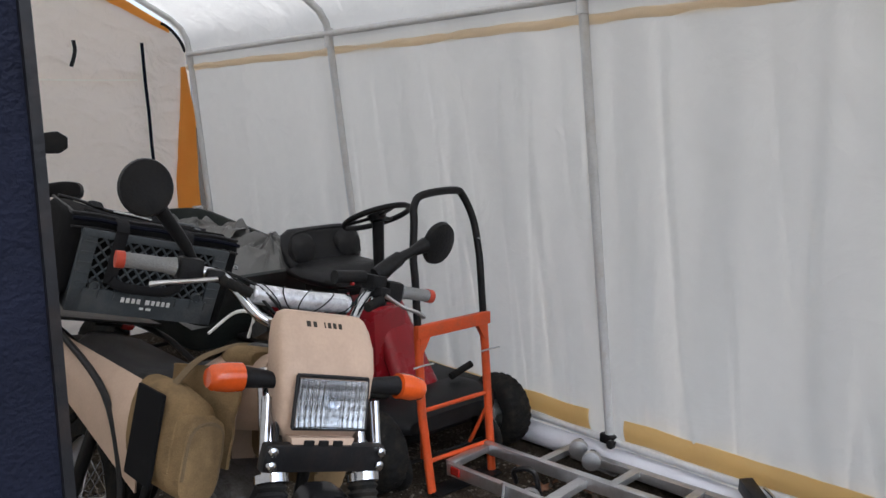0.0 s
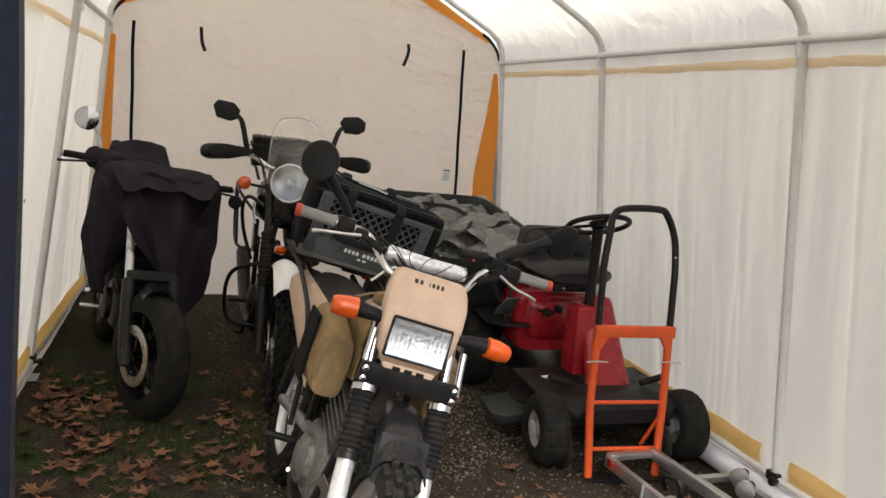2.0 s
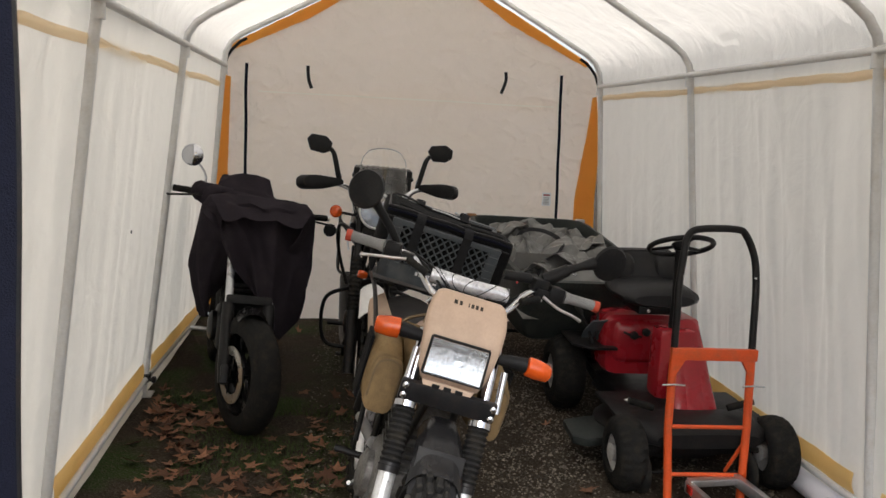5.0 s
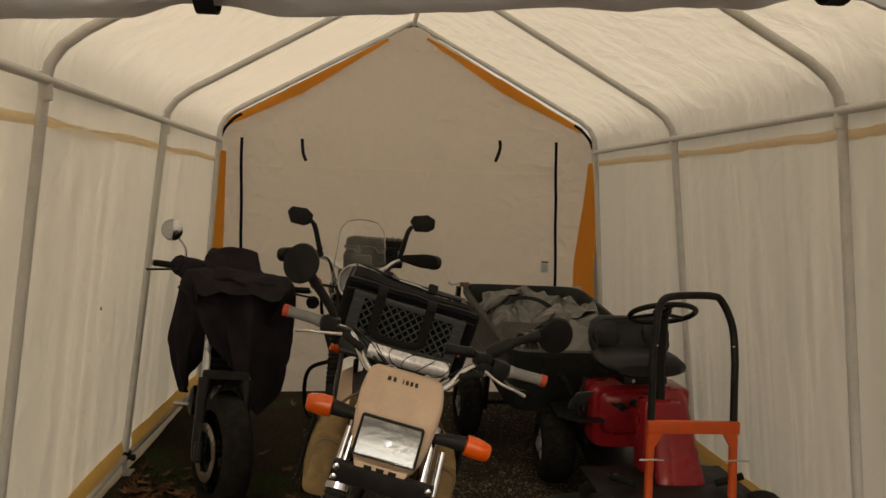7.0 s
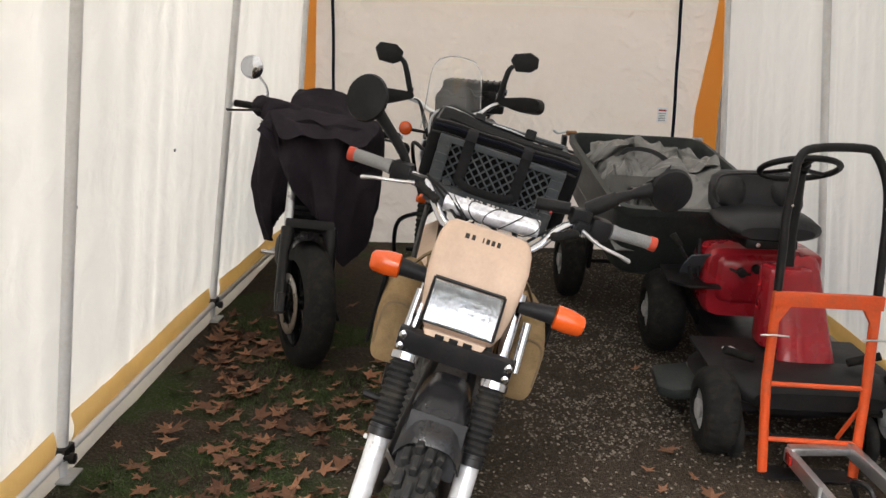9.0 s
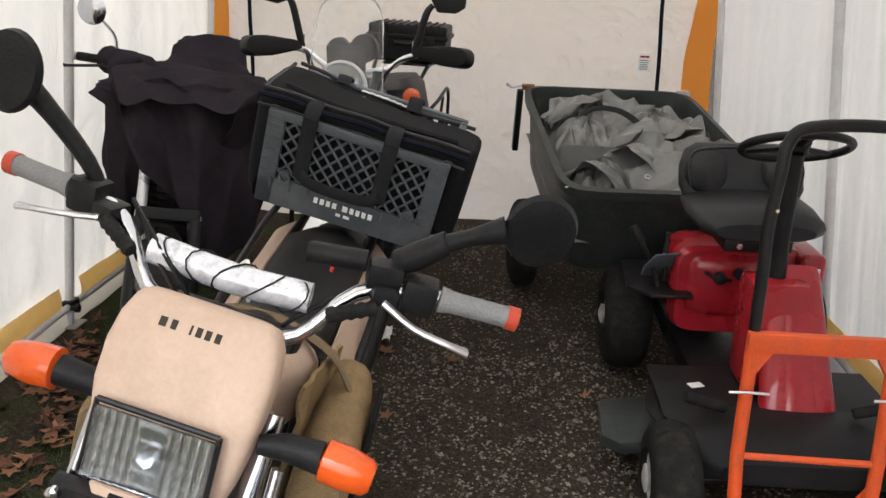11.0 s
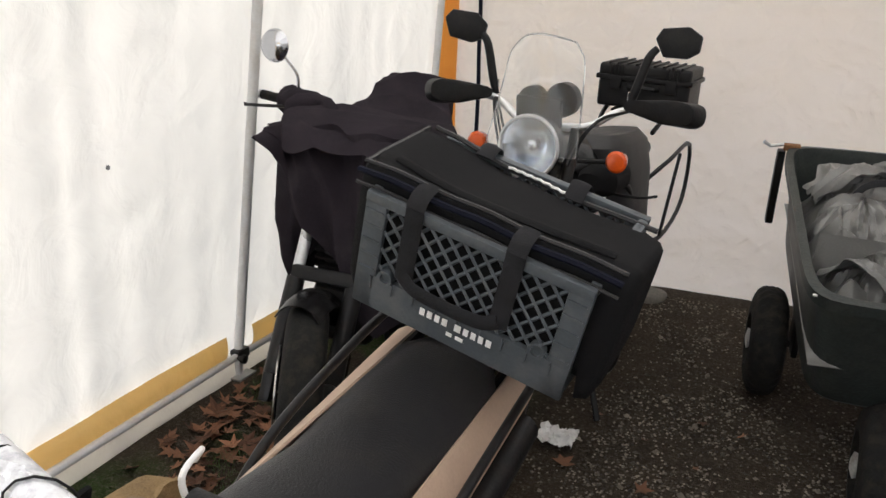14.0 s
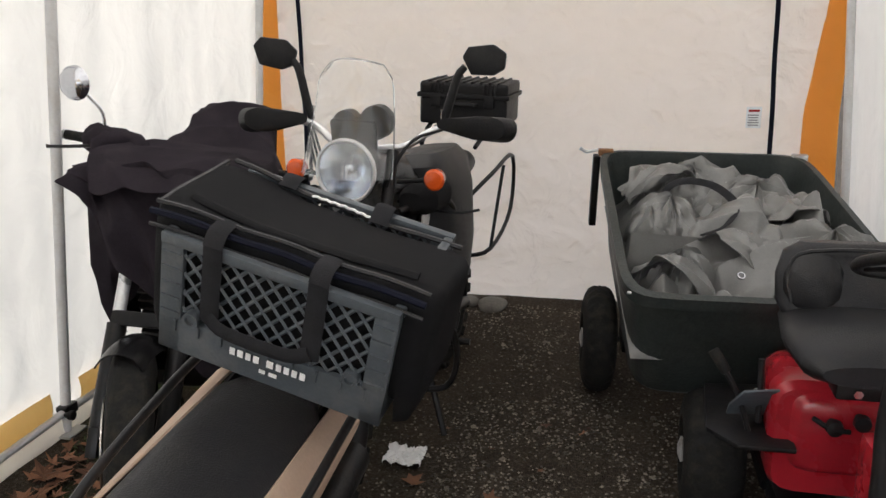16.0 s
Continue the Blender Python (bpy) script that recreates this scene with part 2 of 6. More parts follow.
def oval(cx, y, cz, rx, rz, n=20, power=2.5):
    """A rounded section in the plane across y."""
    out = []
    for k in range(n):
        a = 2 * math.pi * k / n
        c, s = math.cos(a), math.sin(a)
        out.append((cx + rx * math.copysign(abs(c) ** (2 / power), c), y, cz + rz * math.copysign(abs(s) ** (2 / power), s)))
    return out


def nz(*p):
    return noise.noise(Vector(p))


# ---- shelter ----
HALF, EAVE, RIDGE, BACK, FRONT = 1.5, 2.11, 3.08, 6.1, 0.80
RIBS = (BACK, 4.315, 2.485, 0.86)
RIB_LINE = [(1.505, 2.08), (1.5, 2.11), (1.49, 2.20), (1.45, 2.28), (1.37, 2.345), (0.0, 3.08)]
RIB_LOW = [(1.505, 2.06), (1.5, 2.09), (1.485, 2.16), (1.44, 2.225), (1.36, 2.285), (0.0, 3.04)]


def splay(y):
    """How far the legs stand out at the ground."""
    return float(np.interp(y, [0, 2.5, 4.3, 6.1], [0.22, 0.22, 0.23, 0.15]))


def ground_height(x, y):
    rise = 0.09 * min(max((y - 4.6) / 1.6, 0), 1) ** 1.5
    near = 1 if abs(x) < 4 and -4 < y < 8 else 0
    bank = 0.05 * min(max((-x - 1.15) / 0.45, 0), 1) ** 1.5
    return bank + rise + near * 0.012 * (nz(x * 1.7, y * 1.7, 0.3) + 0.6 * nz(x * 5, y * 5, 1.7))


def ground_sheet():
    xs = sorted(set([-60, -25, -10, -6] + list(np.round(np.arange(-4, 4.001, 0.05), 3)) + [6, 10, 25, 60]))
    ys = sorted(set([-60, -25, -10, -6] + list(np.round(np.arange(-2, 6.501, 0.05), 3)) + [8, 12, 25, 60]))
    b = bmesh.new()
    g = [[b.verts.new((x, y, ground_height(x, y))) for y in ys] for x in xs]
    for i in range(len(xs) - 1):
        for j in range(len(ys) - 1):
            b.faces.new((g[i][j], g[i + 1][j], g[i + 1][j + 1], g[i][j + 1]))
    return b


tagged(part("ground", ground_sheet(), SOIL), "dark damp gravel and mossy soil under the shelter", "ground", kind="structure")


def side_wall(side):
    def fn(u, v):
        y, z = 6.2 - u * (6.2 - FRONT), v * 2.11
        near = max(0.0, 1 - v)
        fold = 0.018 * nz(y * 2.4, 3 + side, z * 0.25) + 0.012 * nz(y * 7.5 + 0.6 * z, 9, z * 0.3) * (0.4 + near)
        if side > 0:
            amount = (0.15 + 0.85 * min(1, max(0, (4.9 - y) / 2.0))) * min(1.0, 0.15 + 1.3 * near)
            fold += 0.009 * math.sin(y * 17 + 1.6 * z + 2.5 * nz(y * 1.3, 0, z * 0.7)) * amount
            for f, k in ((4.0, 2.0), (7.0, 6.0)):
                fold -= 0.035 / f * 4 * max(0.0, 0.16 - abs(nz(y * f + 0.35 * z * nz(y, 1, k), k, z * 0.35))) * 3 * amount
        return (side * (HALF + 0.03 + (splay(y) + 0.01) * near) + fold, y, max(z, 0.0))
    return sheet(fn, 420, 34)


for side, name in ((-1, "wall_west"), (1, "wall_east")):
    tagged(part(name, side_wall(side), SHEET, angle=80), "white translucent poly sheet side wall with vertical folds", "wall", kind="structure")


def back_wall():
    def fn(u, v):
        x = -1.56 + 3.12 * u
        top = 2.2 + (3.10 - 2.2) * (1 - abs(x) / 1.54)
        z = v * top
        ridge = max(0, 0.011 * (1 - 5 * abs(nz(x * 1.6, z * 2.4, 6)))) + max(0, 0.006 * (1 - 5 * abs(nz(x * 4 + z, z * 6, 2)))) + max(0, 0.0035 * (1 - 4 * abs(nz(x * 9 - z * 2, z * 10, 5))))
        return (x, 6.24 + 0.018 * nz(x * 1.5, z * 1.5, 4) + ridge, z)
    return sheet(fn, 300, 260)


tagged(part("wall_north", back_wall(), SHEET_BACK, angle=80), "cream translucent poly end wall with creases", "wall", kind="structure")


def roof():
    line = [(0.0, 3.105), (1.38, 2.37), (1.47, 2.30), (1.52, 2.21), (1.535, 2.10)]
    pts = [(-x, z) for x, z in line[::-1]] + [p for p in line[1:]]
    d = np.r_[0, np.cumsum([math.dist(a, b) for a, b in zip(pts, pts[1:])])]
    def fn(u, v):
        y = FRONT - 0.02 + u * (6.26 - FRONT)
        s = v * d[-1]
        x, z = float(np.interp(s, d, [p[0] for p in pts])), float(np.interp(s, d, [p[1] for p in pts]))
        edge = max(0, (abs(x) - 0.9) / 0.6)
        w = 0.012 * nz(x * 2, y * 2, 2) + edge * 0.02 * nz(x * 5, y * 6, 5)
        return (x, y, z + w)
    return sheet(fn, 140, 60)


tagged(part("ceiling", roof(), SHEET_ROOF, angle=80), "white translucent poly roof sheet over steel ribs", "ceiling", kind="structure")

frame_thing = thing("shelter_frame", pose(0, 0, 0), "white painted steel pipe frame of the shelter", "frame", kind="structure")
for y in RIBS:
    foot, shape = 1.505 + splay(y), RIB_LINE if y == BACK else RIB_LOW
    line = [(-foot, y, 0.03)] + [(-x, y, z) for x, z in shape] + [(x, y, z) for x, z in shape[-2::-1]] + [(foot, y, 0.0)]
    part("rib", tube(line, 0.021, 12), PIPE, frame_thing)
    for s in (-1, 1):
        part("foot_plate", box(0.12, 0.12, 0.008, pose(s * (1.505 + splay(y)), y, 0.008 + ground_height(s * (1.505 + splay(y)), y)), 0.003), GALV, frame_thing)
        part("pipe_sleeve", tube([(s * 1.5, y, 2.03), (s * 1.5, y, 2.13)], 0.026, 12), PIPE, frame_thing)
for s in (-1, 1):
    part("eave_pipe", tube([(s * 1.49, 0.86, 2.10), (s * 1.49, 6.1, 2.10)], 0.018, 10), PIPE, frame_thing)
part("ridge_pipe", tube([(0, 0.86, 3.06), (0, 6.1, 3.06)], 0.018, 10), PIPE, frame_thing)


PLASTIC = material("black_plastic", (0.011, 0.011, 0.012), 0.45, 0, 0.3, 9, 150, 0.15, (0.03, 0.027, 0.023), 0.35, gloss=0.13)
RUBBER = material("tyre_rubber", (0.013, 0.013, 0.013), 0.8, 0, 0.3, 12, 120, 0.3, (0.05, 0.042, 0.03), 0.45, gloss=0.12)
GLOSS_BLACK = material("gloss_black_paint", (0.008, 0.008, 0.009), 0.22, 0, 0.2, 8, 90, 0.05, (0.025, 0.022, 0.02), 0.3)
STEEL_BLACK = material("black_painted_steel", (0.010, 0.010, 0.011), 0.38, 0, 0.25, 14, 120, 0.1, (0.04, 0.027, 0.02), 0.3, gloss=0.22)
CHROME = material("chrome", (0.52, 0.53, 0.56), 0.14, 1, 0.08, 20, 100, 0.03)
ALU = material("brushed_aluminium", (0.62, 0.62, 0.63), 0.35, 0.9, 0.12, 10, 160, 0.12, (0.3, 0.28, 0.25), 0.3)
ENGINE = material("engine_alloy", (0.20, 0.195, 0.19), 0.5, 0.7, 0.3, 18, 120, 0.3, (0.05, 0.04, 0.03), 0.6)
SILVER_SLIDER = material("silver_fork_paint", (0.60, 0.61, 0.63), 0.3, 0.5, 0.08, 14, 90, 0.05, (0.3, 0.27, 0.22), 0.35)
TAN_PAINT = material("tan_flat_paint", (0.50, 0.37, 0.28), 0.55, 0, 0.07, 5, 120, 0.1, (0.36, 0.26, 0.19), 0.4)
KHAKI = material("khaki_canvas", (0.24, 0.165, 0.085), 0.9, 0, 0.25, 9, 260, 0.5, (0.12, 0.085, 0.05), 0.5, gloss=0.08)
KHAKI_DARK = material("khaki_webbing", (0.16, 0.115, 0.065), 0.9, 0, 0.2, 20, 350, 0.4)
SEAT = material("black_vinyl", (0.014, 0.014, 0.016), 0.42, 0, 0.25, 6, 240, 0.25, (0.035, 0.032, 0.028), 0.4, gloss=0.25)
CLOTH = material("black_fleece_cloth", (0.024, 0.020, 0.025), 0.95, 0, 0.3, 6, 300, 0.5, (0.045, 0.040, 0.042), 0.3, gloss=0.05)
BAG = material("black_nylon", (0.010, 0.010, 0.011), 0.75, 0, 0.25, 8, 400, 0.4, (0.02, 0.02, 0.02), 0.3, gloss=0.06)
CRATE = material("grey_crate_plastic", (0.066, 0.076, 0.086), 0.4, 0, 0.15, 7, 120, 0.12, (0.15, 0.15, 0.15), 0.35, gloss=0.25)
BAR_PAD = material("silver_white_vinyl", (0.62, 0.63, 0.66), 0.25, 0.35, 0.2, 25, 120, 0.1, (0.12, 0.12, 0.13), 0.5)
REFLECTOR = material("lamp_reflector", (0.66, 0.68, 0.71), 0.16, 1.0, 0.08, 30, 60, 0.06)
WHITE = material("white_paint", (0.78, 0.78, 0.78), 0.45, 0, 0.08, 12, 120, 0.08, (0.45, 0.43, 0.4), 0.4)
GREY_GRIP = material("grey_rubber_grip", (0.22, 0.22, 0.22), 0.75, 0, 0.2, 20, 260, 0.4)
RED_END = material("red_grip_end", (0.45, 0.06, 0.03), 0.5, 0, 0.15, 20, 150, 0.1)
RED = material("red_mower_paint", (0.30, 0.012, 0.02), 0.28, 0, 0.12, 6, 110, 0.05, (0.16, 0.02, 0.02), 0.35, coat=0.4)
ORANGE_PAINT = material("orange_red_paint", (0.62, 0.085, 0.02), 0.42, 0, 0.15, 10, 120, 0.08, (0.30, 0.10, 0.05), 0.45)
POLY = material("grey_cart_poly", (0.025, 0.030, 0.029), 0.45, 0, 0.3, 5, 90, 0.2, (0.06, 0.06, 0.055), 0.45, gloss=0.2)
TARP = material("grey_tarp", (0.15, 0.15, 0.145), 0.33, 0, 0.15, 5, 200, 0.15, (0.08, 0.08, 0.076), 0.5, gloss=0.5)
WHEEL_GREY = material("grey_wheel_paint", (0.42, 0.42, 0.41), 0.5, 0, 0.2, 10, 90, 0.1, (0.14, 0.11, 0.08), 0.6)
MIRROR = material("mirror_glass", (0.85, 0.85, 0.86), 0.05, 1, 0.02, 5, 50, 0)
DISC = material("brake_disc_steel", (0.45, 0.43, 0.4), 0.3, 1, 0.15, 15, 200, 0.1, (0.25, 0.15, 0.08), 0.4)
GLASS = clear("headlight_glass", (0.95, 0.97, 1.0), 0.05)
SCREEN = clear("clear_windscreen", (0.97, 0.98, 0.98), 0.02)
AMBER = material("amber_lens", (0.55, 0.075, 0.008), 0.15, 0, 0.12, 20, 120, 0.1, coat=0.5)
RED_LENS = material("red_lens", (0.28, 0.015, 0.012), 0.2, 0, 0.1, 20, 120, 0.1, coat=0.5)
PAPER = material("white_paper", (0.72, 0.71, 0.70), 0.9, 0, 0.08, 20, 200, 0.3)
STONE = material("grey_stone", (0.14, 0.13, 0.115), 0.85, 0, 0.3, 12, 70, 0.5)
DARK_TEXT = material("black_stencil", (0.03, 0.025, 0.02), 0.7, 0, 0.2, 30, 200, 0.1)

# ---- shelter details ----
ZIP_TOP = {-1: 2.135, 1: 2.18}
for s, x in ((-1, -1.34), (1, 1.20)):
    zp = tagged(new("end_wall_zip"), "black zip up the cream end wall", "zip", kind="structure")
    part("zip_tape", sheet(lambda u, v: (x + 0.012 * (u * 2 - 1) + 0.055 * max(s, 0) * (1 - v) + 0.008 * nz(v * 5, s, 0), 6.208 + 0.006 * nz(v * 7, 1, s), 0.12 + v * (ZIP_TOP[s] - 0.12)), 2, 40, 0.003), ZIP, zp)
for s, x, z in ((-1, -0.866, 2.14), (1, 0.731, 2.18)):
    st = thing("roll_strap", pose(x, 6.205, z), "short black hook-and-loop strap hanging on the end wall", "strap", "straps on the end wall")
    part("webbing", tube([(0, 0, 0), (0.004, -0.006, -0.06), (0.012 * -s, -0.012, -0.12), (0.035 * -s, -0.02, -0.175)], 0.013, 8, curve=4, flat=0.25, up=(0, 1, 0)), WEBBING, st)
seam = tagged(part("end_wall_seam", sheet(lambda u, v: (-1.25 + 2.4 * u, 6.212 + 0.004 * nz(u * 9, v, 3), 1.915 + 0.012 * v + 0.01 * nz(u * 3, 0, 2)), 60, 1), SEAM), "stitched seam across the cream end wall", "seam", kind="structure")


def hem_strip(name, pts, widths, mat, label, y=6.19):
    """A hem along a line of (x, z), with a width to its inner side at each point."""
    p = [Vector((a, 0, b)) for a, b in pts]
    n = len(p) - 1
    def fn(u, v):
        k = min(int(u * n), n - 1)
        f = u * n - k
        q = p[k].lerp(p[k + 1], f)
        d = (p[k + 1] - p[k]).normalized()
        side = Vector((d.z, 0, -d.x))
        w = widths[k] * (1 - f) + widths[k + 1] * f
        q = q + side * w * v
        return (q.x, y + 0.012 * v + 0.006 * nz(u * 8, v * 2, y), q.z + 0.006 * nz(u * 14, v * 3, 5))
    return tagged(part(name, sheet(fn, 40, 4, 0.002), mat, angle=80), label, "hem", kind="structure")


hem_strip("roof_hem", [(-1.47, 2.27), (-0.9, 2.58), (-0.2, 2.96)], [0.05, 0.085, 0.02], HEM, "orange lit hem of the roof sheet at the gable")
hem_strip("roof_hem", [(0.12, 2.98), (0.8, 2.63), (1.42, 2.29)], [0.02, 0.09, 0.04], HEM, "orange lit hem of the roof sheet at the gable")
hem_strip("wall_hem", [(-1.64, 0.2), (-1.60, 1.3), (-1.51, 2.03)], [0.16, 0.125, 0.05], HEM, "orange lit hem at the corner post")
hem_strip("wall_hem", [(1.585, 0.2), (1.55, 1.18), (1.56, 1.65), (1.505, 2.02)], [-0.20, -0.17, -0.12, -0.03], HEM, "orange lit hem at the corner post")
for s in (-1, 1):
    tagged(part("corner_bungee", tube([(s * 1.50, 6.16, 2.12), (s * 1.47, 6.17, 2.2), (s * 1.40, 6.17, 2.28), (s * 1.34, 6.18, 2.32)], 0.012, 8, curve=4), WEBBING), "black elastic edge at the gable corner", "cord", kind="structure")
tagged(part("peak_cord", tube([(-0.28, 6.17, 2.93), (0.0, 6.15, 3.06), (0.2, 6.17, 2.97)], 0.008, 8, curve=4), WEBBING), "black edge cord at the gable peak", "cord", kind="structure")


def wall_x(side, y, z):
    return side * (HALF + 0.03 + (splay(y) + 0.01) * max(0, 1 - z / 2.2))


def band(name, side, z0, z1, y0, y1, mat, label, off=0.03):
    def fn(u, v):
        y, z = y0 + u * (y1 - y0), z0 + v * (z1 - z0)
        return (wall_x(side, y, z) - side * (off + 0.012 * math.sin(v * math.pi)) + 0.006 * nz(y * 3, z * 9, side), y, z + 0.012 * nz(y * 1.2, 2, side) + 0.005 * nz(y * 6, 2, side))
    return tagged(part(name, sheet(fn, 130, 5, 0.002), mat, angle=80), label, "band", kind="structure")


band("skirt_band", 1, 0.165, 0.265, 0.7, 2.40, BAND, "tan pole pocket band along the wall foot")
band("skirt_band", 1, 0.165, 0.265, 2.60, 6.15, BAND, "tan pole pocket band along the wall foot")
band("skirt_band", -1, 0.155, 0.265, 0.7, 2.42, BAND, "tan pole pocket band along the wall foot")
band("skirt_band", -1, 0.155, 0.265, 2.56, 4.22, BAND, "tan pole pocket band along the wall foot")
band("skirt_band", -1, 0.155, 0.265, 4.40, 6.15, BAND, "tan pole pocket band along the wall foot")
for s, n in ((-1, "west"), (1, "east")):
    band("eave_seam", s, 1.965 + 0.025 * s, 2.005 + 0.025 * s, 0.7, 6.2, SEAM, "beige double-layer seam under the eave", 0.012)
    part("base_pipe", tube([(s * 1.70, 0.7, 0.15), (s * 1.70, 2.5, 0.15), (s * 1.71, 4.3, 0.15), (s * 1.64, 6.1, 0.17)], 0.017, 10), PIPE, frame_thing)
    for y in RIBS[1:3]:
        z = 0.155
        part("clamp", box(0.05, 0.08, 0.045, pose(s * (1.485 + splay(y)), y, z), 0.008), STEEL_BLACK, frame_thing)
        part("clamp_knob", lathe([(0, 0.008), (0.02, 0.012), (0.022, 0.02), (0.04, 0.02), (0.044, 0.012)], 12, pose(s * (1.46 + splay(y)), y - 0.05, z, 0, 0, 180 if s > 0 else 0)), STEEL_BLACK, frame_thing)
tagged(part("skirt_roll", tube([(1.49 + splay(0.75 + k * 0.27) + 0.01 * nz(k * 0.5, 0, 0), 0.75 + k * 0.27, 0.058 + 0.01 * nz(k * 0.7, 3, 0)) for k in range(20)], 0.055, 14, curve=3), ROLL), "white sheet skirt rolled up along the wall foot", "skirt", kind="structure")
tagged(part("skirt_apron", sheet(lambda u, v: (-(1.525 + splay(0.7 + 5.4 * u)) + 0.02 * v + 0.03 * (1 - v), 0.7 + 5.4 * u, 0.03 + 0.13 * v + 0.01 * nz(u * 20, v, 1)), 80, 3), SHEET), "pale sheet skirt along the wall foot", "skirt", kind="structure")

# front end: side panels, gable panel, rolled door with straps
def front_panel(side):
    def fn(u, v):
        x = side * (1.60 - 0.415 * u + 0.14 * (1 - v) * (1 - u))
        return (x + 0.008 * nz(v * 3, u, side), FRONT - 0.02 + 0.05 * nz(u * 4, v * 1.6, side) * (1 - u) + 0.03 * math.sin(u * 10 + 1.5 * nz(v * 2, 3, side)) * (1 - u) + 0.012 * (0.4 - 2 * abs(nz(u * 6, v * 5, 7))) * (1 - u) - 0.03 * u - 0.055 * u * u, v * 2.2)
    return sheet(fn, 48, 90)


for side, name in ((-1, "front_panel_west"), (1, "front_panel_east")):
    fp = tagged(part(name, front_panel(side), TAN_OUT, angle=80), "tan poly side panel of the open shelter front", "panel", kind="structure")
    part("zip_tape", sheet(lambda u, v: (side * (1.203 - 0.035 * u) + 0.008 * nz(v * 3, 0, side), FRONT - 0.112 + 0.01 * nz(v * 4, 2, side), v * 2.0), 2, 40, 0.004), ZIP, fp)
    part("zip_teeth", sheet(lambda u, v: (side * (1.168 - 0.006 * u) + 0.008 * nz(v * 3, 0, side), FRONT - 0.115 + 0.01 * nz(v * 4, 2, side), v * 2.0), 1, 40, 0.006), STEEL_BLACK, fp)


def gable():
    def fn(u, v):
        x = -1.56 + 3.12 * u
        top = 2.2 + 0.9 * (1 - abs(x) / 1.56)
        z = 2.09 + 0.06 * x + v * (top - 2.09 - 0.06 * x)
        return (x, FRONT - 0.03 + 0.02 * nz(x * 2, z * 3, 8) + 0.014 * max(0, 1 - 6 * abs(nz(x * 1.7, z * 1.2, 5))), z)
    return sheet(fn, 140, 40)


tagged(part("front_gable_panel", gable(), TAN_OUT, angle=80), "tan poly gable panel over the open front", "panel", kind="structure")
roll_pts, roll_r = [], []
for k in range(33):
    x = -1.32 + 2.64 * k / 32
    near = min(abs(x + 0.61), abs(x - 0.47))
    roll_pts.append((x, FRONT - 0.07 + 0.008 * nz(x * 4, 0, 0), 2.103 + 0.06 * x + 0.012 * nz(x * 2.5, 4, 0) + (0.0 if near > 0.06 else 0.012)))
    roll_r.append(0.056 + 0.006 * nz(x * 6, 2, 2) - (0.012 if near < 0.06 else 0))
rolled = thing("rolled_door", pose(0, 0, 0), "white poly door rolled up under the gable and tied", "door", kind="structure")
roll_mesh = tube(roll_pts, roll_r, 28, curve=4, flat=0.9)
for v in roll_mesh.verts:
    w_ = 0.005 * (0.3 - 2.0 * abs(nz(v.co.x * 3.5, v.co.z * 9 + v.co.x, v.co.y * 9))) + 0.006 * (0.3 - 2.0 * abs(nz(v.co.x * 8, v.co.z * 14, v.co.y * 16)))
    d_ = Vector((0, v.co.y - (FRONT - 0.07), v.co.z - (2.103 + 0.06 * v.co.x)))
    # pleats that gather at each strap
    reach = min(abs(v.co.x + 0.61), abs(v.co.x - 0.47))
    w_ += 0.009 * math.exp(-(reach / 0.13) ** 2) * math.sin(5 * math.atan2(d_.z, d_.y) + 9 * v.co.x + 2 * nz(v.co.x * 6, 1, 2))
    v.co += d_.normalized() * w_ if d_.length > 0.02 else d_ * 0
part("roll", roll_mesh, ROLL, rolled, angle=32)
for x in (-0.61, 0.47):
    z = 2.113 + 0.06 * x
    part("strap", sheet(lambda u, v: (x + 0.033 * (v - 0.5), FRONT - 0.07 + 0.058 * math.cos(6.2832 * u), z + 0.058 * math.sin(6.2832 * u)), 24, 1, 0.003), WEBBING, rolled)
    part("strap_tail", box(0.032, 0.006, 0.125, pose(x - (0.012 if x > 0 else -0.004), FRONT - 0.127, z + 0.038, 3, -16 if x > 0 else 3), 0.002), WEBBING, rolled)

# care label on the end wall
lab = thing("care_label", pose(1.14, 6.205, 1.155), "white printed care label on the end wall", "label")
part("tag", box(0.075, 0.003, 0.11, None, 0.001), WHITE, lab)
part("print_bar", box(0.055, 0.002, 0.012, pose(0, -0.003, 0.035)), RED_LENS, lab, "red printed bar")
for k in range(5):
    part("print_bar", box(0.055 - 0.006 * (k % 3), 0.002, 0.005, pose(-0.002, -0.003, 0.012 - 0.013 * k)), GREY_GRIP, lab, "grey printed bar")

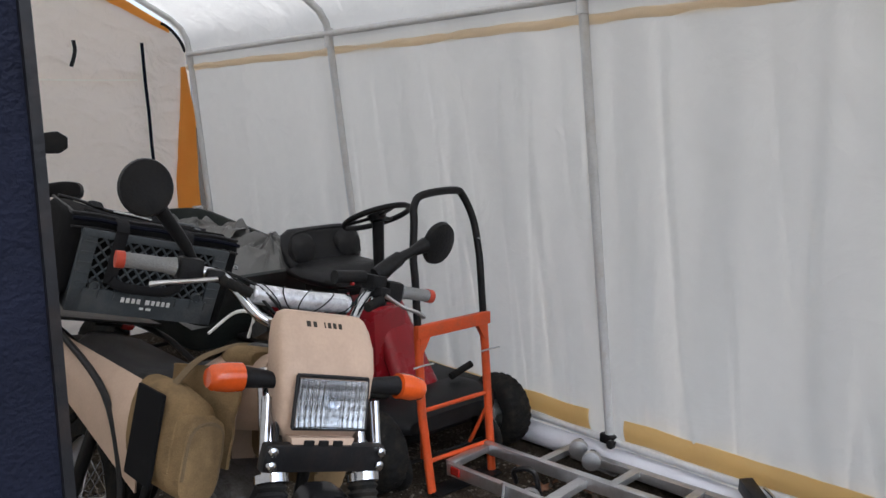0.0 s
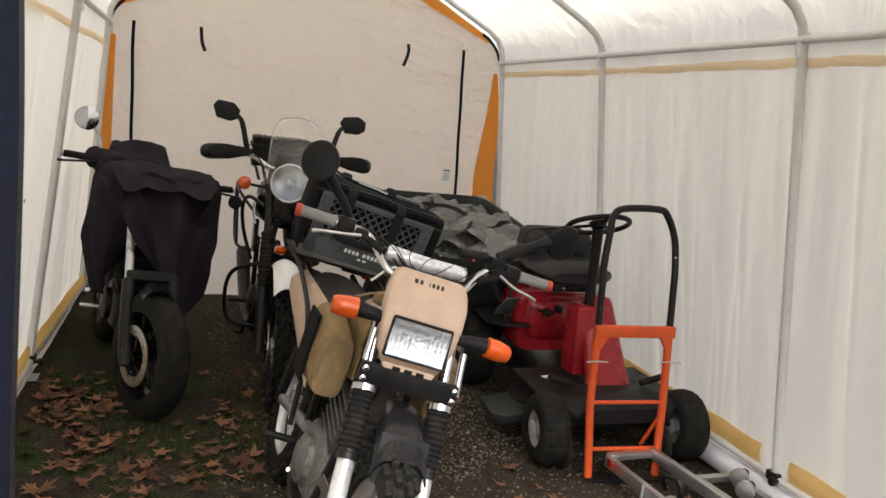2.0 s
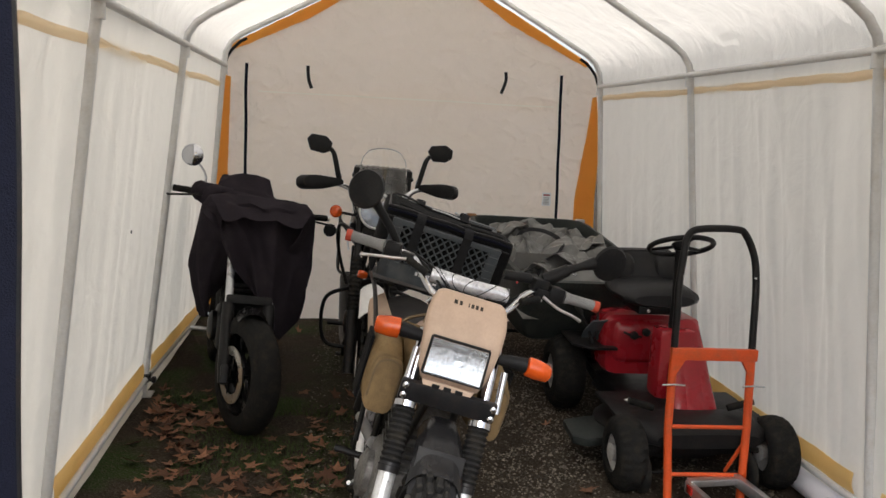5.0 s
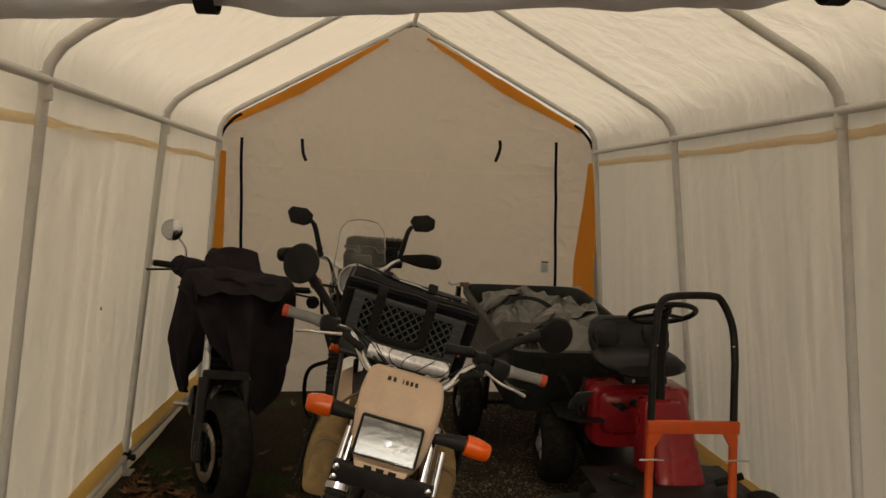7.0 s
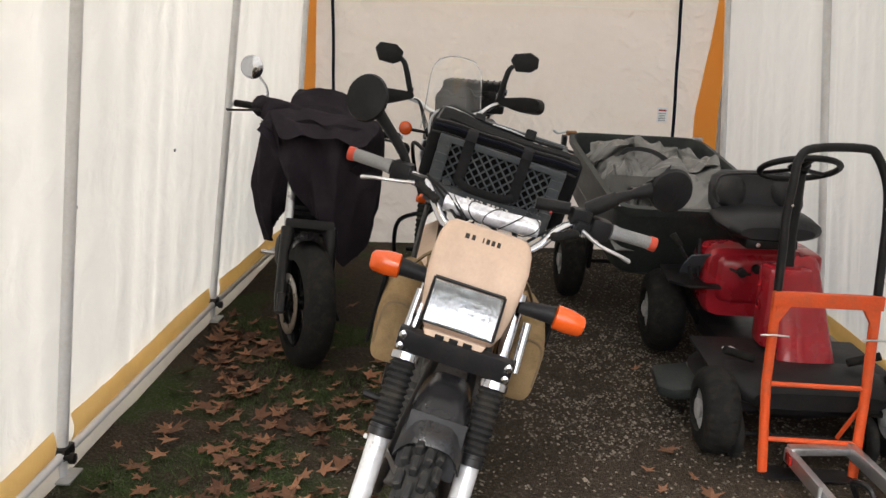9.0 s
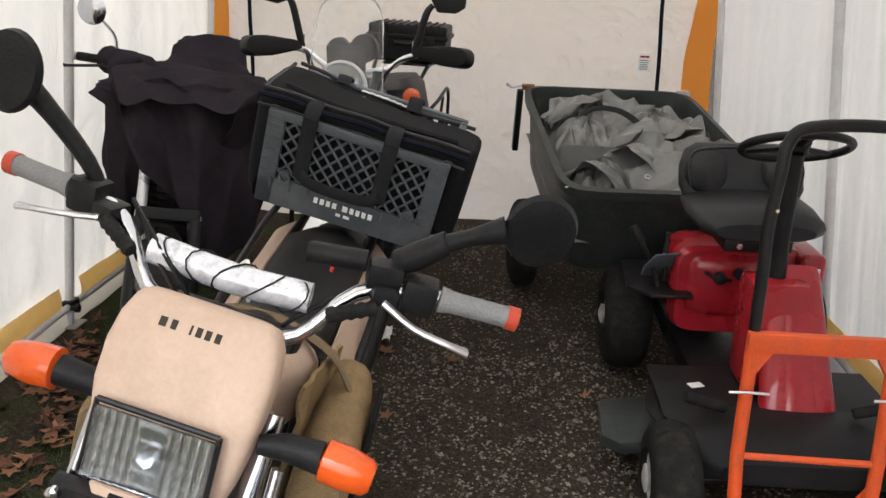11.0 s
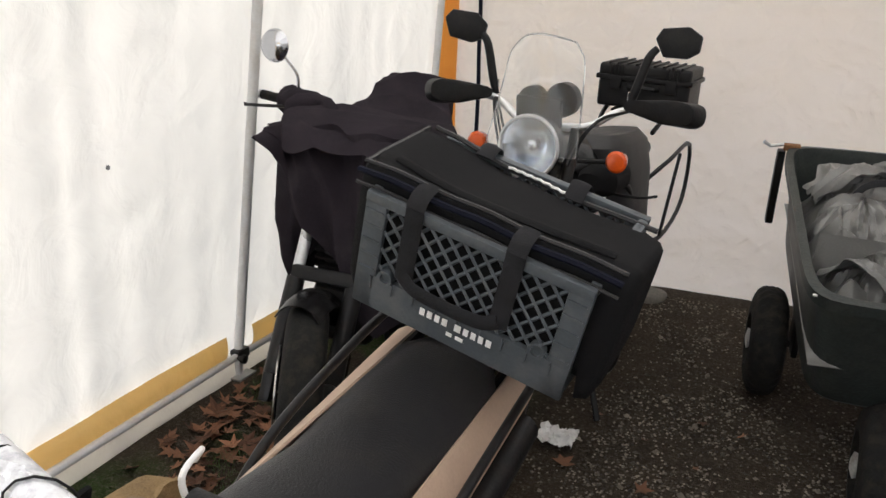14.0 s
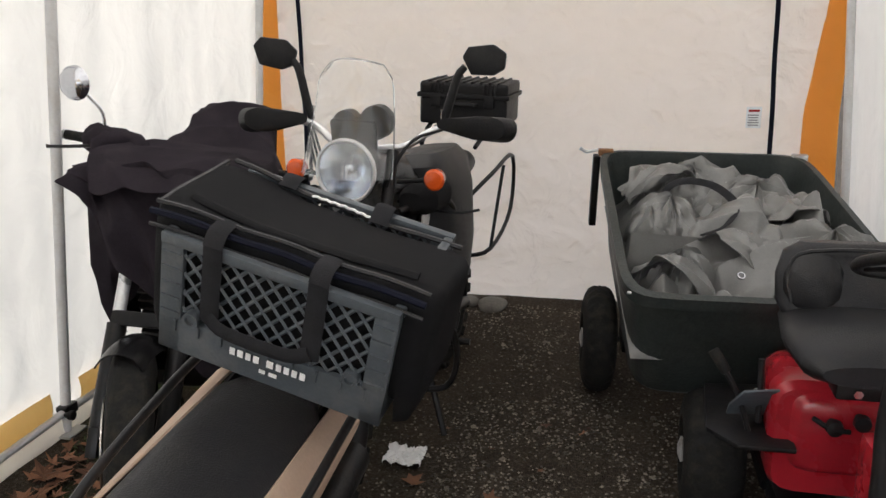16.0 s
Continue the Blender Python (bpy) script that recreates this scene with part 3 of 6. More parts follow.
# ---- wheels ----
def wheel(parent, at, r, w, rim_r, tyre_mat, rim_mat, spokes=0, knob=False, cast=0, disc=0.0, disc_x=0.06, tread=0):
    """A wheel about its own x axis: rim with tyre, hub, spokes and disc under it."""
    rw = w * 0.36
    rim = part("wheel", lathe([(-rw, rim_r), (-rw, rim_r - 0.012), (-rw * 0.5, rim_r - 0.024), (rw * 0.5, rim_r - 0.024), (rw, rim_r - 0.012), (rw, rim_r), (rw * 0.6, rim_r - 0.01), (-rw * 0.6, rim_r - 0.01)], 40, None, None, True), rim_mat, parent, at=at)
    pr_, h = [], r - rim_r
    for k in range(15):
        a = math.pi * k / 14
        c, s_ = math.cos(a), math.sin(a)
        pr_.append((-w / 2 * math.copysign(abs(c) ** 0.75, c), rim_r - 0.006 + h * (abs(s_) ** 0.7)))
    b = lathe(pr_, 4 * tread if tread else 48, None, None, True)
    if knob:
        n = 26
        for j, x in enumerate((-0.4, -0.14, 0.14, 0.4)):
            block = bpy.data.meshes.new("tread_block")
            kb = box(w * 0.2, 2 * math.pi * r / n * 0.62, 0.026, None, 0.004, seg=1)
            kb.to_mesh(block)
            kb.free()
            block.materials.append(tyre_mat)
            rr = r - (0.014 if abs(x) > 0.3 else 0.0)
            for k in range(n):
                ob = new("tread_block", block)
                ob.parent = rim
                ob.matrix_basis = Matrix.Rotation(2 * math.pi * (k + 0.5 * (j % 2)) / n, 4, "X") @ Matrix.Translation((x * w, 0, rr + 0.003)) @ Matrix.Rotation(x * 1.0, 4, "Y")
    if tread:
        for v in b.verts:
            rad = math.hypot(v.co.y, v.co.z)
            if rad > r - 0.028:
                a = math.atan2(v.co.z, v.co.y)
                lift = 1 + (0.0035 if math.sin(tread * a + 3 * math.sin(v.co.x / w * 14)) > 0 else -0.0035) / rad
                v.co.y, v.co.z = v.co.y * lift, v.co.z * lift
    part("tyre", b, tyre_mat, rim)
    part("hub", lathe([(-w * 0.55, 0.018), (-w * 0.5, 0.045), (-w * 0.3, 0.03), (w * 0.3, 0.03), (w * 0.5, 0.045), (w * 0.55, 0.018)], 20), ALU if spokes else rim_mat, rim)
    if spokes:
        b = bmesh.new()
        for k in range(spokes):
            a, d = 2 * math.pi * k / spokes, 0.16 * (1 if k % 2 else -1)
            sx = w * 0.42 * (1 if (k // 2) % 2 else -1)
            tube([(sx, 0.04 * math.cos(a + d * 3), 0.04 * math.sin(a + d * 3)), (0, (rim_r - 0.02) * math.cos(a), (rim_r - 0.02) * math.sin(a))], 0.0022, 5, b)
        part("spokes", b, CHROME, rim)
    for k in range(cast):
        a = 2 * math.pi * k / cast
        part("cast_spoke", tube([(0, 0.03 * math.cos(a), 0.03 * math.sin(a)), (0.01, 0.5 * rim_r * math.cos(a + 0.1), 0.5 * rim_r * math.sin(a + 0.1)), (0, (rim_r - 0.015) * math.cos(a), (rim_r - 0.015) * math.sin(a))], [0.02, 0.013, 0.018], 8, curve=3), rim_mat, rim)
    if disc:
        b = lathe([(-0.0025, disc), (0.0025, disc), (0.0025, disc * 0.68), (-0.0025, disc * 0.68)], 40, pose(disc_x, 0, 0), None, True)
        part("brake_disc", b, DISC, rim)
        b = bmesh.new()
        for k in range(6):
            a = 2 * math.pi * k / 6
            tube([(disc_x, 0.03 * math.cos(a), 0.03 * math.sin(a)), (disc_x, disc * 0.72 * math.cos(a + 0.35), disc * 0.72 * math.sin(a + 0.35))], 0.007, 6, b)
        part("disc_carrier", b, GLOSS_BLACK, rim)
    return rim


def ribbed(p0, p1, r, n, bm=None):
    """A ribbed sleeve between two points."""
    p0, p1 = Vector(p0), Vector(p1)
    pts, rs = [], []
    for k in range(2 * n + 1):
        pts.append(p0.lerp(p1, k / (2 * n)))
        rs.append(r if k % 2 else r * 0.8)
    b = bm or bmesh.new()
    rings = []
    d = (p1 - p0).normalized()
    u = d.orthogonal().normalized()
    v = d.cross(u)
    for q, rr in zip(pts, rs):
        rings.append([b.verts.new(q + rr * (math.cos(a) * u + math.sin(a) * v)) for a in (2 * math.pi * k / 16 for k in range(16))])
    for r0, r1 in zip(rings, rings[1:]):
        for k in range(16):
            b.faces.new((r0[k], r0[(k + 1) % 16], r1[(k + 1) % 16], r1[k]))
    b.faces.new(rings[0])
    b.faces.new(rings[-1])
    return b


def xy_oval(cy, z, rx, ry, n=24, power=3.0):
    return [(rx * math.copysign(abs(math.cos(a)) ** (2 / power), math.cos(a)), cy + ry * math.copysign(abs(math.sin(a)) ** (2 / power), math.sin(a)), z)
            for a in (2 * math.pi * k / n for k in range(n))]


def cable(parent, pts, r=0.004, mat=None):
    return part("cable", tube(pts, r, 6, curve=5), mat or PLASTIC, parent)


def engine(parent, y, z, mat=None):
    mat = mat or ENGINE
    e = part("engine", box(0.24, 0.30, 0.24, pose(0, y, z), 0.05, seg=3), mat, parent)
    part("cylinder_barrel", box(0.17, 0.17, 0.24, pose(0, y + 0.08, z + 0.2, -15), 0.02), mat, e)
    for k in range(6):
        part("cooling_fin", box(0.22, 0.22, 0.008, pose(0, y + 0.06 + 0.008 * k, z + 0.13 + 0.032 * k, -15)), mat, e)
    for s in (-1, 1):
        part("case_cover", lathe([(0, 0.085), (0.03, 0.085), (0.045, 0.06), (0.05, 0.0)], 24, pose(s * 0.115, y - 0.02, z, 0, 0, 0 if s > 0 else 180)), mat, e)


# ---- tan trail motorcycle ----
def trail_motorcycle():
    at = pose(-0.487, 2.275, 0.0, 0, -14.8, 180.5) @ Matrix.Diagonal((0.95, 1.06, 1.06, 1))
    m = thing("motorcycle", at, "tan trail motorcycle with khaki tank bags, leaning on its stand", "motorcycle", "parked motorcycles")
    wheel(m, pose(0.01, 0.64, 0.335), 0.325, 0.105, 0.265, RUBBER, ALU, spokes=32, knob=True, disc=0.11, disc_x=-0.06)
    wheel(m, pose(0.01, -0.72, 0.335), 0.315, 0.12, 0.235, RUBBER, ALU, spokes=32, knob=True)
    for s in (-1, 1):
        x = 0.012 + s * 0.128
        f = part("fork_leg", tube([(x, 0.675, 0.27), (x, 0.655, 0.33), (x, 0.60, 0.44), (x, 0.525, 0.625)], [0.034, 0.031, 0.029, 0.029], 16), SILVER_SLIDER, m, "silver fork slider")
        part("axle_lug", box(0.04, 0.06, 0.07, pose(x, 0.665, 0.31, 23), 0.012), SILVER_SLIDER, f)
        part("fork_boot", ribbed((x, 0.53, 0.612), (x, 0.452, 0.79), 0.038, 12), RUBBER, f)
        part("boot_clamp", tube([(x, 0.459, 0.777), (x, 0.451, 0.793)], 0.040, 16), CHROME, f)
        part("fork_tube", tube([(x, 0.455, 0.765), (x, 0.345, 1.0)], 0.020, 14), CHROME, f)
        part("dust_seal", tube([(x, 0.535, 0.602), (x, 0.524, 0.628)], 0.036, 16), STEEL_BLACK, f)
    br = part("fork_bracket", box(0.33, 0.03, 0.062, pose(0.012, 0.458, 0.835, -8), 0.008), STEEL_BLACK, m)
    for s in (-1, 1):
        for dz in (-0.014, 0.016):
            part("bolt", lathe([(0, 0.011), (0.01, 0.011), (0.013, 0.007)], 10, pose(0.012 + s * 0.15, 0.476, 0.835 + dz, 0, 0, 90)), CHROME, br)
    part("triple_clamp", box(0.24, 0.08, 0.04, pose(0.012, 0.265, 1.08, 23), 0.012), STEEL_BLACK, m)
    part("steering_head", tube([(0.012, 0.41, 0.80), (0.012, 0.27, 1.10)], 0.04, 14), STEEL_BLACK, m)
    # headlight cowl
    shell = ((0.842, 0.440, 0.075, 0.030), (0.852, 0.455, 0.100, 0.040), (0.885, 0.463, 0.116, 0.045), (0.93, 0.466, 0.126, 0.046), (1.0, 0.455, 0.136, 0.046),
             (1.05, 0.434, 0.137, 0.042), (1.085, 0.412, 0.131, 0.036), (1.108, 0.396, 0.119, 0.028), (1.117, 0.388, 0.104, 0.018))
    cowl = part("headlight_cowl", loft([xy_oval(front - ry, z, hw, ry, 36, 5.0) for z, front, hw, ry in shell]), TAN_PAINT, m, "flat tan headlight cowl", angle=60, at=pose(0.02, -0.005, 0.022))
    rim = [(-0.101, -0.054), (0.101, -0.054), (0.098, 0.057), (-0.098, 0.057)]
    b = bmesh.new()
    for (x0, z0), (x1, z1) in zip(rim, rim[1:] + rim[:1]):
        tube([(x0, z0, 0), (x1, z1, 0)], 0.0045, 8, b)
    part("lamp_surround", b, STEEL_BLACK, cowl, at=pose(0.006, 0.482, 0.935, 82, 0, 180))
    part("reflector", sheet(lambda u, v: (0.188 * (u - 0.5), 0.102 * (v - 0.5), -0.005 + 0.005 * (4 * (u - 0.5) ** 2 + 4 * (v - 0.5) ** 2) / 2), 12, 10, 0.002), REFLECTOR, cowl, at=pose(0.006, 0.4835, 0.935, 82, 0, 180))
    part("bulb_shield", lathe([(0, 0.014), (0.018, 0.013), (0.022, 0.004)], 14, pose(0.006, 0.478, 0.938, 0, 0, 90)), GLASS, cowl)
    b = sheet(lambda u, v: (0.19 * (u - 0.5), 0.104 * (v - 0.5), 0.004 + 0.0016 * math.sin(u * 80) * (abs(u - 0.5) > 0.12) + 0.0010 * math.sin(v * 30)), 90, 24, 0.003)
    part("lamp_glass", b, GLASS, cowl, "clear ribbed rectangular headlight lens", at=pose(0.006, 0.486, 0.935, 82, 0, 180))
    part("lower_trim", prism([(-0.09, 0), (0.09, 0), (0.075, -0.032), (0.045, -0.032), (0.04, -0.02), (-0.04, -0.02), (-0.045, -0.032), (-0.075, -0.032)], 0.05, pose(0.006, 0.45, 0.858, 90, 0, 180), 0.004), TAN_PAINT, cowl)
    b = bmesh.new()
    for x in (-0.04, 0.0, 0.04):
        box(0.026, 0.012, 0.013, pose(0.006 + x, 0.4745, 0.846), 0.002, b)
    part("vent_slot", b, PLASTIC, cowl)
    for k, (x, w) in enumerate(((0.056, 0.012), (0.038, 0.010), (0.010, 0.004), (-0.003, 0.010), (-0.018, 0.010), (-0.034, 0.010))):
        part("stencil_bar", box(w, 0.003, 0.014, pose(x, 0.4045, 1.094, 36), 0.0008), DARK_TEXT, cowl, "black stencilled mark")
    # turn signals
    for s in (-1, 1):
        st = part("signal_stalk", tube([(s * 0.12, 0.37, 0.965), (s * 0.16, 0.36, 0.968), (s * 0.222, 0.36, 0.97)], [0.014, 0.02, 0.024], 12), PLASTIC, m, at=pose(0.005, 0.04, 0.02))
        part("signal_lens", lathe([(0.0, 0.022), (0.004, 0.031), (0.04, 0.032), (0.078, 0.027), (0.086, 0.020), (0.088, 0.006)], 18, pose(s * 0.222, 0.36, 0.97, 0, 4, 0 if s > 0 else 180)), AMBER, st, "amber turn signal lens")
    # handlebar and controls
    bar = part("handlebar", tube([(0.47, 0.125, 1.195), (0.30, 0.15, 1.195), (0.215, 0.18, 1.185), (0.135, 0.225, 1.115), (0.05, 0.245, 1.10), (-0.05, 0.245, 1.10),
                                  (-0.13, 0.225, 1.115), (-0.20, 0.18, 1.19), (-0.29, 0.15, 1.205), (-0.46, 0.12, 1.21)], 0.0125, 12, curve=4), CHROME, m, at=pose(0.02, 0.075, -0.005))
    part("bar_pad", tube([(0.15, 0.195, 1.163), (0.0, 0.205, 1.161), (-0.13, 0.195, 1.165)], 0.024, 14, curve=3), BAR_PAD, bar, "silver-white crossbar pad wound with thin dark cords")
    for k in range(5):
        x = 0.10 - 0.05 * k
        part("pad_cord", tube([(x + 0.03 * math.sin(a + k), 0.203 + 0.026 * math.cos(a), 1.162 + 0.026 * math.sin(a)) for a in (2 * math.pi * j / 12 for j in range(12))], 0.0016, 6, closed=True), PLASTIC, bar)
    for s in (-1, 1):
        dz = 0.0 if s > 0 else 0.012
        part("grip", tube([(s * 0.335, 0.146, 1.197 + dz), (s * 0.36, 0.143, 1.197 + dz), (s * 0.455, 0.127, 1.196 + dz)], [0.021, 0.017, 0.017], 14), GREY_GRIP, bar)
        part("grip_end", tube([(s * 0.452, 0.127, 1.196 + dz), (s * 0.472, 0.124, 1.195 + dz)], 0.019, 14), RED_END, bar)
        part("switch_box", box(0.06, 0.055, 0.055, pose(s * 0.30, 0.15, 1.195 + dz, 0, 0, -8 * s), 0.012), PLASTIC, bar)
        part("lever_perch", box(0.045, 0.05, 0.03, pose(s * 0.245, 0.175, 1.19 + dz, 0, 0, -15 * s), 0.008), PLASTIC, bar)
        part("lever", tube([(s * 0.25, 0.20, 1.185 + dz), (s * 0.31, 0.205, 1.175), (s * 0.37, 0.20, 1.165), (s * 0.405, 0.185, 1.155)], [0.008, 0.007, 0.007, 0.009], 8, curve=3, flat=0.7), ALU, bar)
        part("lever_boot", ribbed((s * 0.24, 0.20, 1.185), (s * 0.17, 0.235, 1.165), 0.013, 5), RUBBER, bar)
    part("brake_reservoir", box(0.06, 0.045, 0.04, pose(-0.235, 0.16, 1.225, 0, 0, 15), 0.008), PLASTIC, bar)
    part("accessory_socket", tube([(-0.10, 0.165, 1.225), (-0.20, 0.155, 1.235)], 0.017, 12), PLASTIC, bar)
    part("socket_lamp", box(0.008, 0.01, 0.008, pose(-0.15, 0.18, 1.215), 0.002), RED_LENS, bar)
    # mirrors
    ml = part("mirror", lathe([(-0.010, 0.03), (-0.008, 0.058), (0.0, 0.063), (0.012, 0.059), (0.018, 0.038), (0.020, 0.004)], 28, pose(0.466, 0.19, 1.372, 0, -8, 80)), PLASTIC, m, "round black mirror", at=pose(0.005, 0.065, -0.022))
    part("mirror_stem", tube([(0.285, 0.15, 1.20), (0.33, 0.155, 1.26), (0.40, 0.165, 1.32), (0.45, 0.18, 1.36)], [0.01, 0.014, 0.016, 0.02], 10, curve=3), PLASTIC, m, at=pose(0.005, 0.065, -0.022))
    part("mirror_face", lathe([(-0.0125, 0.054), (-0.0105, 0.054)], 28, pose(0.466, 0.19, 1.372, 0, -8, 80)), MIRROR, ml)
    mr = part("mirror", lathe([(-0.010, 0.03), (-0.008, 0.056), (0.0, 0.061), (0.012, 0.057), (0.018, 0.038), (0.020, 0.004)], 28, pose(-0.455, 0.135, 1.388, 0, 12, 100)), PLASTIC, m, "round black mirror", at=pose(0.014, 0.067, -0.038))
    part("mirror_face", lathe([(-0.0125, 0.052), (-0.0105, 0.052)], 28, pose(-0.455, 0.135, 1.388, 0, 12, 100)), MIRROR, mr)
    part("mirror_stem", tube([(-0.40, 0.145, 1.375), (-0.35, 0.15, 1.35), (-0.30, 0.15, 1.32)], [0.022, 0.013, 0.016], 10, curve=3), PLASTIC, m, at=pose(0.014, 0.067, -0.038))
    part("mirror_clamp", tube([(-0.315, 0.15, 1.33), (-0.27, 0.15, 1.295), (-0.24, 0.15, 1.275)], [0.02, 0.023, 0.02], 10, curve=3), PLASTIC, m, at=pose(0.014, 0.067, -0.038))
    part("mirror_post", tube([(-0.25, 0.15, 1.205), (-0.25, 0.15, 1.285)], 0.009, 10), CHROME, m, at=pose(0.014, 0.067, -0.038))
    # fender, tank, seat and side panels
    part("front_fender", sheet(lambda u, v: ((u - 0.5) * (0.15 + 0.03 * v), 0.44 + 0.20 * v + 0.02 * math.sin(v * 3), 0.775 - 0.105 * v ** 1.6 - 0.10 * (abs(u - 0.5) * 2) ** 4 * 0.5), 12, 12, 0.005), GLOSS_BLACK, m)
    part("mud_flap", box(0.155, 0.008, 0.135, pose(0.0, 0.615, 0.66, 20), 0.003), PLASTIC, m)
    part("tank", loft([oval(0, 0.22, 0.95, 0.07, 0.07), oval(0, 0.16, 0.915, 0.115, 0.10), oval(0, 0.06, 0.895, 0.14, 0.105), oval(0, -0.05, 0.86, 0.13, 0.08), oval(0, -0.12, 0.84, 0.10, 0.06)]), TAN_PAINT, m)
    part("fuel_cap", lathe([(0, 0.04), (0.018, 0.04), (0.024, 0.03)], 20, pose(0, 0.10, 0.995, 0, -90, 0)), STEEL_BLACK, m)
    part("vent_hose", tube([(0.03, 0.07, 1.03), (0.04, 0.09, 1.09), (0.06, 0.03, 1.085), (0.10, -0.02, 1.02)], 0.0045, 8, curve=5), WHITE, m, "white breather hose")
    part("seat", loft([oval(0, 0.03, 0.93, 0.07, 0.045), oval(0, -0.04, 0.90, 0.10, 0.055), oval(0, -0.16, 0.86, 0.12, 0.06), oval(0, -0.35, 0.81, 0.128, 0.065, power=3), oval(0, -0.60, 0.81, 0.142, 0.065, power=3), oval(0, -0.80, 0.82, 0.138, 0.06, power=3),
                       oval(0, -0.88, 0.825, 0.10, 0.055), oval(0, -0.91, 0.825, 0.07, 0.03)]), SEAT, m, "long black vinyl seat", angle=70)
    for s in (-1, 1):
        part("side_panel", sheet(lambda u, v: (s * (0.185 - 0.05 * max(0, v - 0.6) / 0.4 + 0.012 * math.sin(v * 3.1)), -0.12 - 0.82 * u, 0.58 + 0.16 * u + v * (0.26 - 0.145 * u)), 20, 12, 0.006), TAN_PAINT, m, "tan side panel")
        part("rack_rail", tube([(s * 0.175, -0.18, 0.42), (s * 0.185, -0.22, 0.60), (s * 0.20, -0.38, 0.78), (s * 0.205, -0.70, 0.865), (s * 0.205, -0.92, 0.888), (s * 0.205, -1.2, 0.888)], 0.011, 10, curve=5), STEEL_BLACK, m)
        part("fork_guard_rod", tube([(s * 0.16, 0.44, 0.83), (s * 0.155, 0.40, 0.95)], 0.012, 10), CHROME, m)
        # tank bags
        bag = part("tank_bag", loft([oval(s * 0.20, 0.20, 0.77, 0.035, 0.09), oval(s * 0.205, 0.17, 0.775, 0.062, 0.115), oval(s * 0.205, 0.05, 0.78, 0.07, 0.125), oval(s * 0.20, -0.08, 0.785, 0.062, 0.115), oval(s * 0.20, -0.12, 0.785, 0.035, 0.09)]), KHAKI, m, "khaki canvas tank pannier")
        part("bag_pocket", loft([oval(s * 0.205, 0.235, 0.765, 0.042, 0.08, power=4), oval(s * 0.205, 0.225, 0.765, 0.055, 0.095, power=4), oval(s * 0.205, 0.16, 0.765, 0.058, 0.10, power=4)]), KHAKI, bag)
        part("bag_zip", tube([(s * 0.205 - 0.048, 0.228, 0.72), (s * 0.205 - 0.043, 0.23, 0.825), (s * 0.205, 0.232, 0.85), (s * 0.205 + 0.043, 0.23, 0.825), (s * 0.205 + 0.048, 0.228, 0.72)], 0.005, 6, curve=4), KHAKI_DARK, bag)
        part("dark_panel", box(0.012, 0.14, 0.22, pose(s * 0.275, 0.05, 0.78), 0.005), BAG, bag)
        part("bag_strap", tube([(s * 0.21, 0.04, 0.90), (s * 0.155, 0.05, 0.965), (s * 0.06, 0.06, 1.005), (0, 0.06, 1.01)], 0.02, 8, curve=4, flat=0.25), KHAKI_DARK, bag)
        part("bag_harness", sheet(lambda u, v: (s * (0.13 + 0.03 * u + 0.012 * nz(u * 5, v * 5, s)), 0.22 - 0.29 * u, 0.74 + 0.24 * v - 0.05 * u), 16, 14, 0.008), KHAKI, m)
        part("foot_peg", tube([(s * 0.12, -0.25, 0.34), (s * 0.24, -0.26, 0.345)], 0.014, 8), STEEL_BLACK, m)
        part("swing_arm", tube([(s * 0.10, -0.2, 0.42), (s * 0.10, -0.72, 0.335)], 0.024, 10), ALU, m)
        part("rear_frame", tube([(s * 0.11, -0.12, 0.85), (s * 0.12, -0.5, 0.80), (s * 0.12, -1.05, 0.86)], 0.014, 8), STEEL_BLACK, m)
        part("down_tube", tube([(s * 0.04, 0.33, 0.88), (s * 0.09, 0.22, 0.5), (s * 0.10, 0.10, 0.22), (s * 0.10, -0.18, 0.22), (s * 0.10, -0.22, 0.45), (s * 0.09, -0.18, 0.82)], 0.015, 10, curve=4), STEEL_BLACK, m)
        part("rear_shock_cover", tube([(s * 0.14, -0.62, 0.40), (s * 0.15, -0.48, 0.74)], 0.022, 10), STEEL_BLACK, m)
    part("top_bag", loft([oval(0.05, 0.19, 0.995, 0.04, 0.02), oval(0.05, 0.16, 0.995, 0.06, 0.028), oval(0.05, 0.10, 0.985, 0.062, 0.03), oval(0.05, 0.05, 0.97, 0.045, 0.022)]), KHAKI, m, "khaki canvas tank top bag")
    engine(m, 0.02, 0.38)
    part("exhaust_header", tube([(-0.03, 0.18, 0.62), (-0.06, 0.27, 0.5), (-0.11, 0.2, 0.3), (-0.14, 0.0, 0.33), (-0.15, -0.3, 0.48)], 0.02, 10, curve=5), STEEL_BLACK, m)
    part("silencer", tube([(-0.16, -0.3, 0.5), (-0.19, -0.55, 0.60), (-0.20, -0.95, 0.70)], [0.035, 0.05, 0.045], 14), STEEL_BLACK, m)
    part("skid_plate", sheet(lambda u, v: ((u - 0.5) * 0.24, 0.25 - 0.4 * v, 0.36 - 0.15 * min(1, v * 2) + 0.08 * (2 * abs(u - 0.5)) ** 2), 8, 10, 0.004), ALU, m)
    part("rear_fender", sheet(lambda u, v: ((u - 0.5) * 0.17, -0.55 - 0.65 * v, 0.74 + 0.10 * math.sin(v * 2.4) - 0.03 * (2 * abs(u - 0.5)) ** 2), 8, 14, 0.005), PLASTIC, m)
    part("rack_plate", box(0.44, 0.36, 0.012, pose(0, -1.07, 0.912), 0.004), STEEL_BLACK, m)
